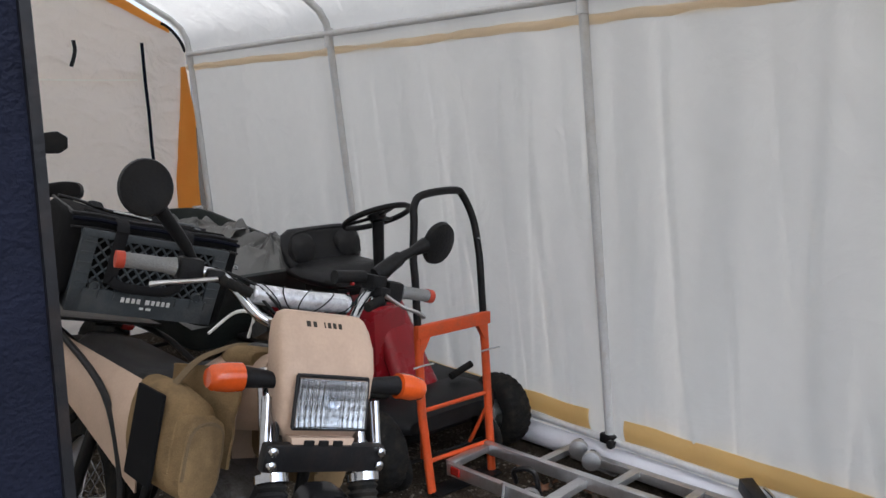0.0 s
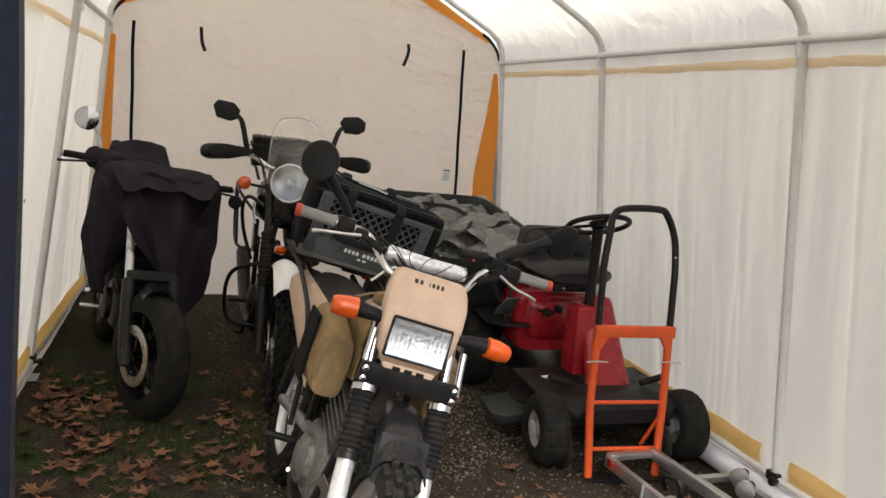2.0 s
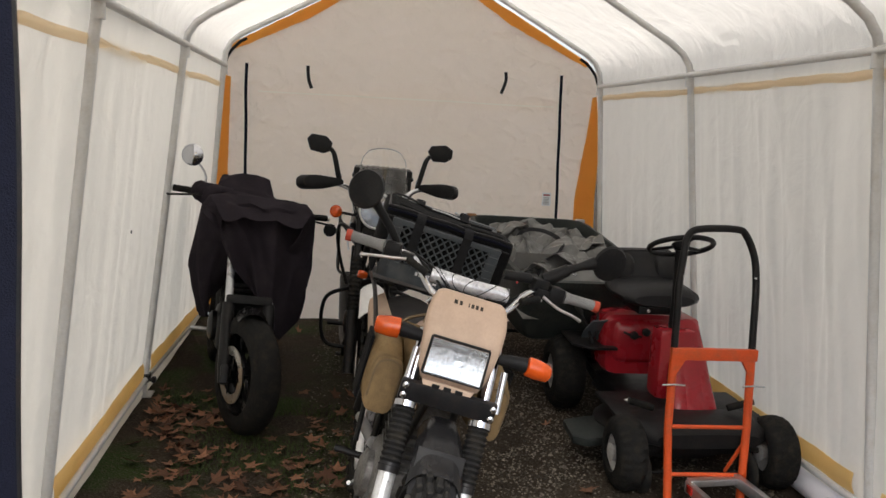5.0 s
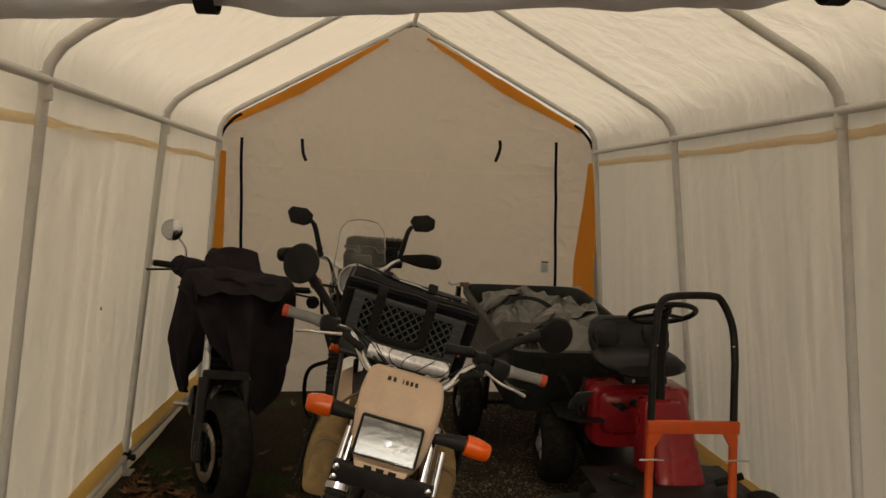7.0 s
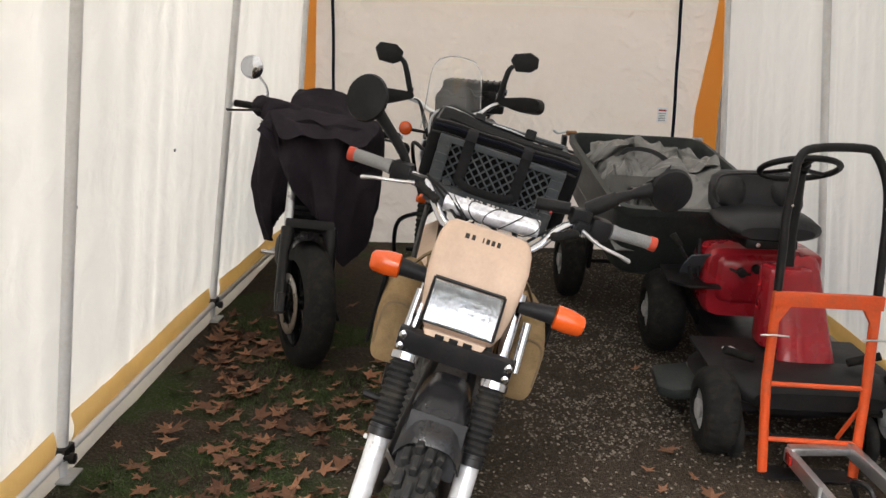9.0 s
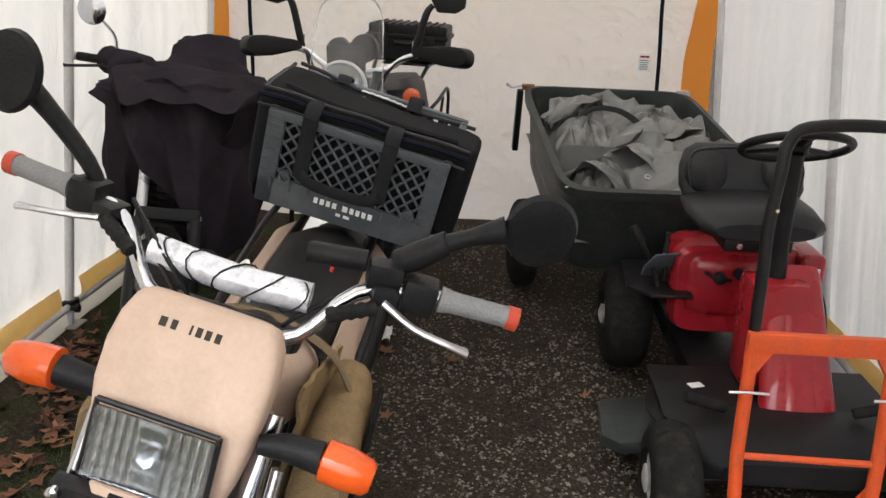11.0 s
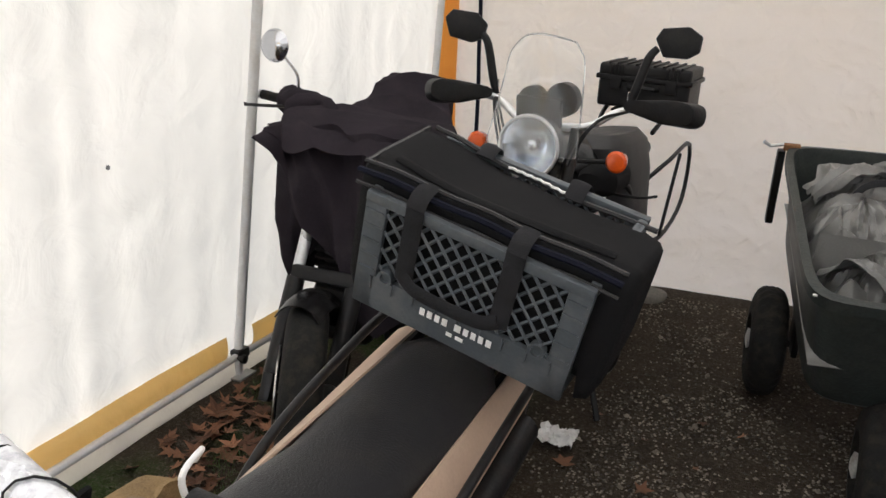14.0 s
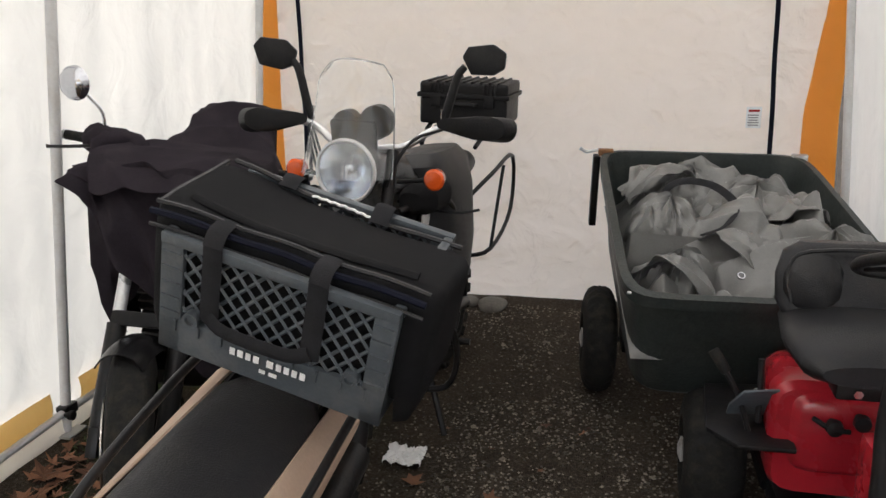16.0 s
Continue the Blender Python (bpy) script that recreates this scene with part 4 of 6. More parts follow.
    for s in (-1, 1):
        st = part("signal_stalk", tube([(s * 0.10, -1.22, 0.86), (s * 0.215, -1.22, 0.86)], 0.011, 8), PLASTIC, m)
        part("signal_lens", lathe([(0, 0.015), (0.01, 0.02), (0.045, 0.02), (0.052, 0.013)], 14, pose(s * 0.215, -1.22, 0.86, 0, 0, 0 if s > 0 else 180)), RED_LENS if s < 0 else AMBER, st)
    part("side_stand", tube([(-0.10, -0.05, 0.28), (-0.19, 0.02, 0.06), (-0.205, 0.03, 0.065)], 0.012, 8), STEEL_BLACK, m)
    part("brake_pedal", tube([(0.12, -0.15, 0.3), (0.17, 0.0, 0.33), (0.19, 0.05, 0.35)], 0.008, 8, curve=3), ALU, m)
    for s, off in ((-1, 0.02), (1, 0.0), (1, 0.02)):
        cable(m, [(s * 0.24, 0.19, 1.20), (s * 0.15, 0.275, 1.15 + off), (s * 0.06, 0.29, 1.06 + off), (s * 0.06, 0.22, 0.95), (s * 0.08, 0.1, 0.85)])
    cable(m, [(0.14, 0.60, 0.45), (0.17, 0.50, 0.62), (0.15, 0.44, 0.85), (0.10, 0.30, 1.05)], 0.005)
    # the front end stands slightly turned on its steering head
    steer = pose(0, 0.30, 0, 0, 0, -5) @ pose(0, -0.30, 0)
    front = {"wheel", "fork_leg", "fork_bracket", "triple_clamp", "headlight_cowl", "signal_stalk", "handlebar", "mirror", "mirror_stem", "mirror_clamp", "mirror_post", "front_fender", "mud_flap", "fork_guard_rod"}
    for ob in m.children:
        kind = ob.name.split(".")[0]
        at_rear = (kind == "wheel" and ob.matrix_basis.translation.y < 0) or (kind == "signal_stalk" and ob.matrix_basis.translation.y == 0)
        if kind in front and not at_rear:
            ob.matrix_basis = steer @ ob.matrix_basis
    return at


BIKE = trail_motorcycle()


# ---- milk crate with soft bag on the rack ----
def milk_crate(at):
    W, D, H = 0.505, 0.34, 0.28
    c = thing("milk_crate", at, "grey plastic milk crate strapped on the motorcycle rack", "crate")
    def side(n, w, m, diag=True):
        fr = bmesh.new()
        for x in (-1, 1):
            box(0.05, 0.016, H, pose(x * (w / 2 - 0.025), 0, H / 2), 0.004, fr)
        box(w, 0.022, 0.024, pose(0, 0, H - 0.012), 0.005, fr)
        box(w, 0.016, 0.085, pose(0, 0, 0.0425), 0.004, fr)
        for k in range(9):
            box(0.005, 0.008, 0.028, pose(-w * 0.42 + w * 0.84 * k / 8, 0.010, 0.07), 0, fr)
        for x in (-1, 1):
            for k in range(5):
                box(0.04, 0.006, 0.004, pose(x * (w / 2 - 0.026), 0.010, 0.10 + 0.035 * k), 0, fr)
        wall = part("crate_wall", fr, CRATE, c, at=m)
        b = bmesh.new()
        x0, x1, z0, z1 = -w / 2 + 0.05, w / 2 - 0.05, 0.085, H - 0.024
        step = 0.038
        for sgn in (-1, 1):
            k = -20
            while k < 40:
                pts = []
                cst = x0 + k * step
                for z in (z0, z1):
                    pts.append((cst + sgn * (z - z0) * 0.9, z))
                (ax, az), (bx, bz) = pts
                lo, hi = 0.0, 1.0
                dx = bx - ax
                t0, t1 = sorted(((x0 - ax) / dx, (x1 - ax) / dx))
                lo, hi = max(lo, t0), min(hi, t1)
                if hi - lo > 0.03:
                    p0 = Vector((ax + dx * lo, 0.001 * sgn, az + (bz - az) * lo))
                    p1 = Vector((ax + dx * hi, 0.001 * sgn, az + (bz - az) * hi))
                    tube([p0, p1], 0.0042, 4, b)
                k += 1
        part("lattice", b, CRATE, wall)
        for x in (-1, 1):
            part("corner_boss", lathe([(-0.01, 0.018), (0.012, 0.018), (0.012, 0.011), (0.004, 0.011)], 16, pose(x * (w / 2 - 0.075), 0.004, 0.095, 0, 0, 90)), CRATE, wall)
        return wall
    f = side("front", W, pose(0, D / 2, 0))
    side("back", W, pose(0, -D / 2, 0, 0, 0, 180))
    side("left", D - 0.03, pose(W / 2 - 0.01, 0, 0, 0, 0, -90))
    side("right", D - 0.03, pose(-W / 2 + 0.01, 0, 0, 0, 0, 90))
    part("crate_base", box(W - 0.02, D - 0.02, 0.012, pose(0, 0, 0.008), 0.003), CRATE, c)
    x = 0.088
    for w in (0.014, 0.015, 0.014, 0.015, 0.008, 0.018, 0.014, 0.014, 0.014, 0.015):
        x -= (w + 0.0035) if w > 0.01 else 0.011
        if w > 0.01:
            part("print_bar", box(w * 0.82, 0.002, 0.017, pose(x + w / 2, 0.0145, 0.060), 0.0006), WHITE, f, "white block print mark")
    for k, w in enumerate((0.014, 0.018)):
        part("print_bar", box(w, 0.002, 0.009, pose(0.008 - 0.024 * k, 0.0145, 0.036), 0.0006), WHITE, f, "small white print mark")
    return c


CRATE_AT = pose(-0.192, 3.183, 1.008, -11.1, -15.7, 177.1)
milk_crate(CRATE_AT)


def soft_bag(at):
    g = thing("insulated_bag", at, "black nylon zip bag filling the milk crate", "bag")
    def top(x, y):
        back = max(0.0, min(1.0, (0.12 - y) / 0.25))
        hump = 0.03 * max(0.0, min(1.0, (x - 0.08) / 0.14)) * back
        return 0.318 - 0.045 * back + hump + 0.005 * nz(x * 7, y * 7, 3) + 0.004 * (1 - 4 * abs(nz(x * 4, y * 11, 8)))
    def sec(x, q, low):
        out = []
        for k in range(40):
            a = 2 * math.pi * k / 40
            c_, s_ = math.cos(a), math.sin(a)
            y = (0.152 * q + 0.006 * nz(x * 5, s_ * 2, 1)) * math.copysign(abs(c_) ** 0.35, c_)
            v = 0.5 + 0.5 * math.copysign(abs(s_) ** 0.35, s_)
            z1 = top(x, y) - 0.05 * (1 - q)
            out.append((x, y, low + (z1 - low) * v))
        return out
    xs = [(-0.312, 0.55, 0.07), (-0.308, 0.8, 0.02), (-0.295, 0.95, -0.02), (-0.27, 1.0, -0.03), (-0.262, 1.0, 0.03)] + [(-0.24 + 0.04 * k, 1.0, 0.03) for k in range(13)] + [(0.262, 1.0, 0.03), (0.27, 1.0, -0.03), (0.288, 0.95, 0.0), (0.3, 0.8, 0.03), (0.304, 0.55, 0.08)]
    body = part("bag_body", loft([sec(*x) for x in xs]), BAG, g, "soft black nylon bag body", angle=70)
    front = [(x, 0.158, top(x, 0.15) - 0.012) for x in (0.29, 0.2, 0.1, 0.0, -0.1, -0.2, -0.29)]
    part("zip_line", tube(front, 0.007, 6, curve=4), ZIP, body)
    part("piping", tube([(p[0], p[1] - 0.022, p[2] + 0.012) for p in front], 0.005, 6, curve=4), SEAT, body)
    part("lower_piping", tube([(p[0], p[1] + 0.004, p[2] - 0.028) for p in front], 0.004, 6, curve=4), SEAT, body)
    back = [(x, -0.135, top(x, -0.135) + 0.002) for x in (0.27, 0.2, 0.1, 0.0, -0.1, -0.2, -0.28)]
    part("back_piping", tube(back, 0.006, 6, curve=4), SEAT, body)
    part("side_piping", tube([(0.285, y, top(0.285, y) - 0.004) for y in (0.13, 0.05, -0.05, -0.13)], 0.006, 6, curve=4), SEAT, body)
    part("lid_fold", tube([(0.24, 0.085, top(0.24, 0.085)), (0.1, 0.10, top(0.1, 0.10)), (-0.06, 0.105, top(-0.06, 0.105)), (-0.25, 0.09, top(-0.25, 0.09))], 0.013, 8, curve=6, flat=0.45), BAG, body)
    for x in (0.135, -0.088):
        part("strap", tube([(x, 0.184, 0.11), (x, 0.186, 0.27), (x, 0.188, 0.292), (x, 0.17, 0.315), (x, 0.13, top(x, 0.13) + 0.004)], 0.021, 8, curve=4, flat=0.16, up=(0, 1, 0)), WEBBING, g)
        part("rim_strap", tube([(x, -0.12, top(x, -0.12) + 0.002), (x, -0.152, 0.30), (x, -0.172, 0.296), (x, -0.188, 0.27), (x, -0.188, 0.15)], 0.022, 8, curve=4, flat=0.16, up=(0, 1, 0)), WEBBING, g)
    part("carry_handle", tube([(0.135, 0.190, 0.125), (0.09, 0.194, 0.106), (-0.04, 0.194, 0.106), (-0.088, 0.190, 0.125)], 0.017, 8, curve=4, flat=0.3, up=(0, 1, 0)), WEBBING, g)
    part("elastic_cord", tube([(0.075 - 0.011 * k, -0.128 - 0.005 * (k % 2), top(0.075 - 0.011 * k, -0.13) + 0.008) for k in range(15)], 0.003, 6), WHITE, g)


soft_bag(CRATE_AT)


# ---- black touring motorcycle ----
def touring_motorcycle():
    at = pose(-0.407, 4.695, 0.0, 0, -2.5, 177.3) @ Matrix.Diagonal((1, 1.04, 1.04, 1))
    steer = pose(0, 0.33, 1.28, 0, 0, 8.5) @ pose(0, -0.33, -1.28)
    drop = steer @ pose(0, 0.0, -0.045)
    m = thing("motorcycle", at, "black adventure motorcycle with round headlight and clear windscreen", "motorcycle", "parked motorcycles")
    wheel(m, pose(0, 0.76, 0.335), 0.335, 0.09, 0.275, RUBBER, STEEL_BLACK, spokes=36, knob=True, disc=0.14, disc_x=0.065)
    wheel(m, pose(0, -0.70, 0.325), 0.325, 0.12, 0.24, RUBBER, STEEL_BLACK, spokes=36, knob=True)
    for s in (-1, 1):
        f = part("fork_leg", tube([(s * 0.105, 0.77, 0.30), (s * 0.105, 0.65, 0.62)], 0.031, 14), STEEL_BLACK, m)
        part("fork_boot", ribbed((s * 0.105, 0.65, 0.62), (s * 0.105, 0.55, 0.90), 0.036, 12), RUBBER, f)
        part("fork_tube", tube([(s * 0.105, 0.55, 0.90), (s * 0.105, 0.42, 1.22)], 0.021, 12), STEEL_BLACK, f)
        # signals
        st = part("signal_stalk", tube([(s * 0.12, 0.42, 1.12), (s * 0.235, 0.41, 1.13)], 0.008, 8), PLASTIC, m)
        part("signal_lens", lathe([(-0.03, 0.02), (-0.02, 0.032), (0.012, 0.036), (0.022, 0.028), (0.026, 0.008)], 18, pose(s * 0.25, 0.41, 1.135, 0, 0, 90)), AMBER, st, "round amber turn signal")
        # hand guards, grips, mirrors
        part("grip", tube([(s * 0.30, 0.29, 1.285), (s * 0.455, 0.245, 1.275)], 0.018, 12), RUBBER, m, at=steer)
        part("hand_guard", loft([oval(s * 0.46, 0.22, 1.275, 0.035, 0.035), oval(s * 0.445, 0.29, 1.28, 0.05, 0.042), oval(s * 0.38, 0.34, 1.29, 0.075, 0.04), oval(s * 0.28, 0.355, 1.30, 0.055, 0.022)]), PLASTIC, m, at=steer)
        part("lever", tube([(s * 0.23, 0.32, 1.285), (s * 0.32, 0.33, 1.28), (s * 0.40, 0.31, 1.272)], 0.006, 8, curve=3), ALU, m, at=steer)
        mm = part("mirror", prism([(-0.078, 0.018), (-0.055, 0.05), (0.035, 0.052), (0.078, 0.02), (0.070, -0.03), (0.03, -0.05), (-0.05, -0.042)], 0.026, pose(s * 0.372, 0.235, 1.545, 84, 6 * s, 180 + 8 * s), 0.008), PLASTIC, m, "angular black mirror", at=drop)
        part("mirror_face", prism([(-0.066, 0.012), (-0.047, 0.041), (0.03, 0.043), (0.066, 0.015), (0.06, -0.024), (0.025, -0.041), (-0.043, -0.034)], 0.003, pose(s * 0.372, 0.2195, 1.546, 84, 6 * s, 180 + 8 * s)), MIRROR, mm)
        part("mirror_arm", tube([(s * 0.235, 0.26, 1.33), (s * 0.25, 0.26, 1.38), (s * 0.28, 0.25, 1.49), (s * 0.305, 0.24, 1.525)], [0.012, 0.016, 0.015, 0.012], 10, curve=3), PLASTIC, m, at=drop)
        part("mirror_stud", tube([(s * 0.235, 0.26, 1.28), (s * 0.235, 0.26, 1.335)], 0.008, 8), CHROME, m, at=steer)
        # tank guard bars
        part("tank_rail", tube([(s * 0.13, 0.42, 1.02), (s * 0.21, 0.30, 1.05), (s * 0.24, 0.12, 0.98), (s * 0.22, 0.02, 0.82), (s * 0.16, 0.05, 0.65)], 0.011, 10, curve=5), STEEL_BLACK, m)
        part("crash_bar", tube([(s * 0.12, 0.38, 0.70), (s * 0.27, 0.30, 0.62), (s * 0.30, 0.22, 0.45), (s * 0.26, 0.22, 0.32), (s * 0.10, 0.24, 0.30)], 0.012, 10, curve=5), STEEL_BLACK, m)
        part("pannier_rack", tube([(s * 0.16, -0.45, 0.88), (s * 0.25, -0.55, 0.98), (s * 0.265, -0.95, 0.99), (s * 0.26, -0.98, 0.72), (s * 0.24, -0.62, 0.62), (s * 0.15, -0.45, 0.62)], 0.010, 8, curve=4), STEEL_BLACK, m)
        part("rack_stay", tube([(s * 0.24, -0.62, 0.62), (s * 0.26, -0.75, 0.98)], 0.008, 8), STEEL_BLACK, m)
        part("side_cover", box(0.03, 0.26, 0.20, pose(s * 0.135, -0.28, 0.74, 12), 0.012), GLOSS_BLACK, m)
        part("swing_arm", tube([(s * 0.11, -0.15, 0.42), (s * 0.11, -0.70, 0.325)], 0.026, 10), STEEL_BLACK, m)
        part("foot_peg", tube([(s * 0.12, -0.12, 0.36), (s * 0.27, -0.13, 0.36)], 0.015, 8), STEEL_BLACK, m)
        part("down_tube", tube([(s * 0.05, 0.42, 0.95), (s * 0.10, 0.32, 0.6), (s * 0.12, 0.2, 0.28), (s * 0.12, -0.2, 0.28), (s * 0.12, -0.2, 0.75)], 0.017, 10, curve=4), STEEL_BLACK, m)
    part("handlebar", tube([(0.46, 0.245, 1.275), (0.28, 0.295, 1.285), (0.20, 0.32, 1.27), (0.10, 0.37, 1.22), (-0.10, 0.37, 1.22), (-0.20, 0.32, 1.27), (-0.28, 0.295, 1.285), (-0.46, 0.245, 1.275)], 0.0125, 12, curve=4), ALU, m, at=steer)
    lamp = part("headlight", lathe([(-0.13, 0.05), (-0.10, 0.085), (-0.03, 0.102), (0.0, 0.105), (0.012, 0.104), (0.014, 0.094), (0.0, 0.092), (-0.05, 0.085), (-0.09, 0.06)], 36, pose(0.012, 0.535, 1.168, 0, 0, 90)), GLOSS_BLACK, m, "round headlight in a black shell")
    part("lamp_ring", lathe([(0.0, 0.104), (0.016, 0.104), (0.018, 0.098), (0.014, 0.093), (0.0, 0.093)], 36, pose(0.012, 0.54, 1.168, 0, 0, 90), None, True), ALU, lamp)
    part("reflector", sheet(lambda u, v: (0.012 + (0.012 + 0.08 * v) * math.cos(6.2832 * u), 0.47 + 0.078 * v * v, 1.168 + (0.012 + 0.08 * v) * math.sin(6.2832 * u)), 40, 10), REFLECTOR, lamp)
    part("bulb", lathe([(-0.05, 0.018), (-0.02, 0.018), (-0.012, 0.008)], 14, pose(0.012, 0.545, 1.168, 0, 0, 90)), CHROME, lamp)
    b = sheet(lambda u, v: (0.012 + 0.093 * v * math.cos(6.2832 * u), 0.551 + 0.016 * (1 - v * v) + 0.0005 * math.sin(0.093 * v * math.cos(6.2832 * u) * 420), 1.168 + 0.093 * v * math.sin(6.2832 * u)), 72, 30, 0.002)
    part("lamp_glass", b, GLASS, lamp)
    # windscreen
    def ws(u, v):
        hw = 0.155 - 0.035 * v - (0.05 * max(0, v - 0.8) / 0.2) ** 1.0 * 0.6
        a = (u - 0.5) * 2
        return (-0.005 + hw * a, 0.66 - 0.09 * v - 0.07 * a * a - 0.02 * math.sin(v * 3), 1.16 + 0.355 * v - 0.02 * max(0, v - 0.85) / 0.15 * a * a)
    scr = part("windscreen", sheet(ws, 20, 20, 0.004), SCREEN, m, "clear curved windscreen")
    edge = [ws(0, k / 12) for k in range(13)] + [ws(k / 12, 1) for k in range(1, 13)] + [ws(1, 1 - k / 12) for k in range(1, 13)]
    part("screen_edge", tube(edge, 0.0028, 6), GLASS, scr)
    part("screen_bracket", box(0.16, 0.02, 0.10, pose(0.015, 0.47, 1.27, -12), 0.01), PLASTIC, m)
    for dx, r in ((0.055, 0.045), (-0.05, 0.055), (0.0, 0.03)):
        part("gauge", lathe([(0, r), (0.05, r), (0.055, r * 0.9)], 20, pose(dx, 0.45, 1.30 + 0.01 * (r > 0.05), 0, 0, -90)), PLASTIC, m)
    # bodywork
    part("front_fender", sheet(lambda u, v: ((u - 0.5) * 0.14, 0.50 + 0.50 * v, 0.74 + 0.07 * math.sin(v * 3.0) - 0.05 * v - 0.04 * (2 * abs(u - 0.5)) ** 2), 8, 14, 0.005), WHITE, m, "white front fender")
    tank = part("tank", loft([oval(0, 0.32, 1.00, 0.08, 0.09), oval(0, 0.27, 1.01, 0.14, 0.13), oval(0, 0.12, 1.02, 0.17, 0.15), oval(0, -0.02, 0.98, 0.15, 0.12), oval(0, -0.14, 0.93, 0.09, 0.07)]), GLOSS_BLACK, m)
    for s in (-1, 1):
        part("tank_panel", sheet(lambda u, v: (s * (0.165 + 0.015 * math.sin(v * 3.1)), 0.30 - 0.24 * u, 0.90 + 0.17 * v - 0.03 * u), 8, 8, 0.006), WHITE, tank, "white tank side panel")
    part("fuel_cap", lathe([(0, 0.045), (0.015, 0.045), (0.02, 0.035)], 20, pose(0, 0.12, 1.165, 0, -90, 0)), ALU, tank)
    part("rider_seat", loft([oval(0, -0.10, 0.93, 0.08, 0.04), oval(0, -0.18, 0.90, 0.13, 0.06), oval(0, -0.38, 0.89, 0.16, 0.06), oval(0, -0.47, 0.93, 0.13, 0.05)]), SEAT, m)
    part("pillion_seat", loft([oval(0, -0.46, 0.95, 0.11, 0.05), oval(0, -0.52, 0.97, 0.14, 0.05), oval(0, -0.72, 0.99, 0.13, 0.05), oval(0, -0.82, 1.0, 0.09, 0.03)]), SEAT, m)
    engine(m, 0.10, 0.42, STEEL_BLACK)
    part("exhaust_pipe", tube([(0.04, 0.25, 0.65), (0.10, 0.33, 0.5), (0.14, 0.15, 0.3), (0.16, -0.3, 0.32), (0.18, -0.9, 0.52)], [0.02, 0.02, 0.022, 0.04, 0.05], 12, curve=5), STEEL_BLACK, m)
    rk = part("rear_rack", tube([(0.13, -0.70, 1.06), (0.15, -0.9, 1.12), (0.15, -1.15, 1.12), (-0.15, -1.15, 1.12), (-0.15, -0.9, 1.12), (-0.13, -0.70, 1.06)], 0.011, 8, curve=4), STEEL_BLACK, m)
    part("rack_plate", box(0.26, 0.36, 0.01, pose(-0.03, -0.98, 1.128), 0.003), STEEL_BLACK, rk)
    part("side_stand", tube([(-0.12, 0.0, 0.30), (-0.22, 0.06, 0.03)], 0.014, 8), STEEL_BLACK, m)
    part("centre_stand", tube([(0.14, -0.2, 0.28), (0.16, -0.34, 0.10), (0.20, -0.38, 0.09)], 0.013, 8), STEEL_BLACK, m)
    part("tank_cover", loft([xy_oval(0.04, z, hw, dy, 28, 3.2) for z, hw, dy in ((0.62, 0.06, 0.12), (0.64, 0.10, 0.17), (0.80, 0.125, 0.20), (1.0, 0.13, 0.21), (1.11, 0.115, 0.20), (1.15, 0.085, 0.15))]), SEAT, m, "padded black side cover beside the tank", at=pose(-0.235, -0.02, 0.02, 0, 6, -6))
    part("cover_seam", tube([(-0.345, 0.14, 0.98), (-0.30, 0.22, 0.985), (-0.20, 0.225, 0.985), (-0.14, 0.15, 0.98)], 0.005, 6, curve=4), PLASTIC, m)
    part("wrapped_tool_roll", loft([oval(-0.16, 0.40, 1.05, 0.04, 0.03), oval(-0.18, 0.36, 1.05, 0.07, 0.05), oval(-0.19, 0.22, 1.05, 0.07, 0.055), oval(-0.18, 0.17, 1.05, 0.04, 0.03)]), BAG, m)
    for k, off in enumerate((0.0, 0.02, 0.04)):
        cable(m, [(-0.24, 0.30, 1.28), (-0.18, 0.42 + off, 1.26), (-0.12, 0.46 + off, 1.18 - off), (-0.08, 0.40, 1.05)], 0.0045)
        cable(m, [(0.24, 0.30, 1.28), (0.18, 0.42 + off, 1.27), (0.13, 0.44 + off, 1.16 - off), (0.08, 0.38, 1.05)], 0.0045)
    return at


TOURER = touring_motorcycle()


def hard_case(at):
    c = thing("hard_case", at, "black ribbed plastic hard case on the motorcycle rack", "case")
    part("case_base", box(0.43, 0.32, 0.13, pose(0, 0, 0.066), 0.018, seg=3), PLASTIC, c)
    lid = part("case_lid", box(0.435, 0.325, 0.06, pose(0, 0, 0.166), 0.018, seg=3), PLASTIC, c)
    part("lid_rim", box(0.455, 0.345, 0.022, pose(0, 0, 0.135), 0.006), PLASTIC, c)
    for k in range(9):
        part("lid_rib", box(0.012, 0.326, 0.010, pose(-0.17 + 0.0425 * k, 0, 0.198), 0.003), PLASTIC, lid)
    for x in (-0.13, 0.13):
        for dx in (-0.028, -0.009, 0.009, 0.028):
            part("front_rib", box(0.010, 0.012, 0.055, pose(x + dx, 0.165, 0.165), 0.003), PLASTIC, lid)
        part("latch", box(0.05, 0.016, 0.06, pose(x, 0.17, 0.115), 0.005), PLASTIC, c)
    part("handle", tube([(0.07, 0.165, 0.10), (0.06, 0.195, 0.10), (-0.06, 0.195, 0.10), (-0.07, 0.165, 0.10)], 0.010, 8), PLASTIC, c)


hard_case(TOURER @ pose(-0.03, -1.0, 1.135))


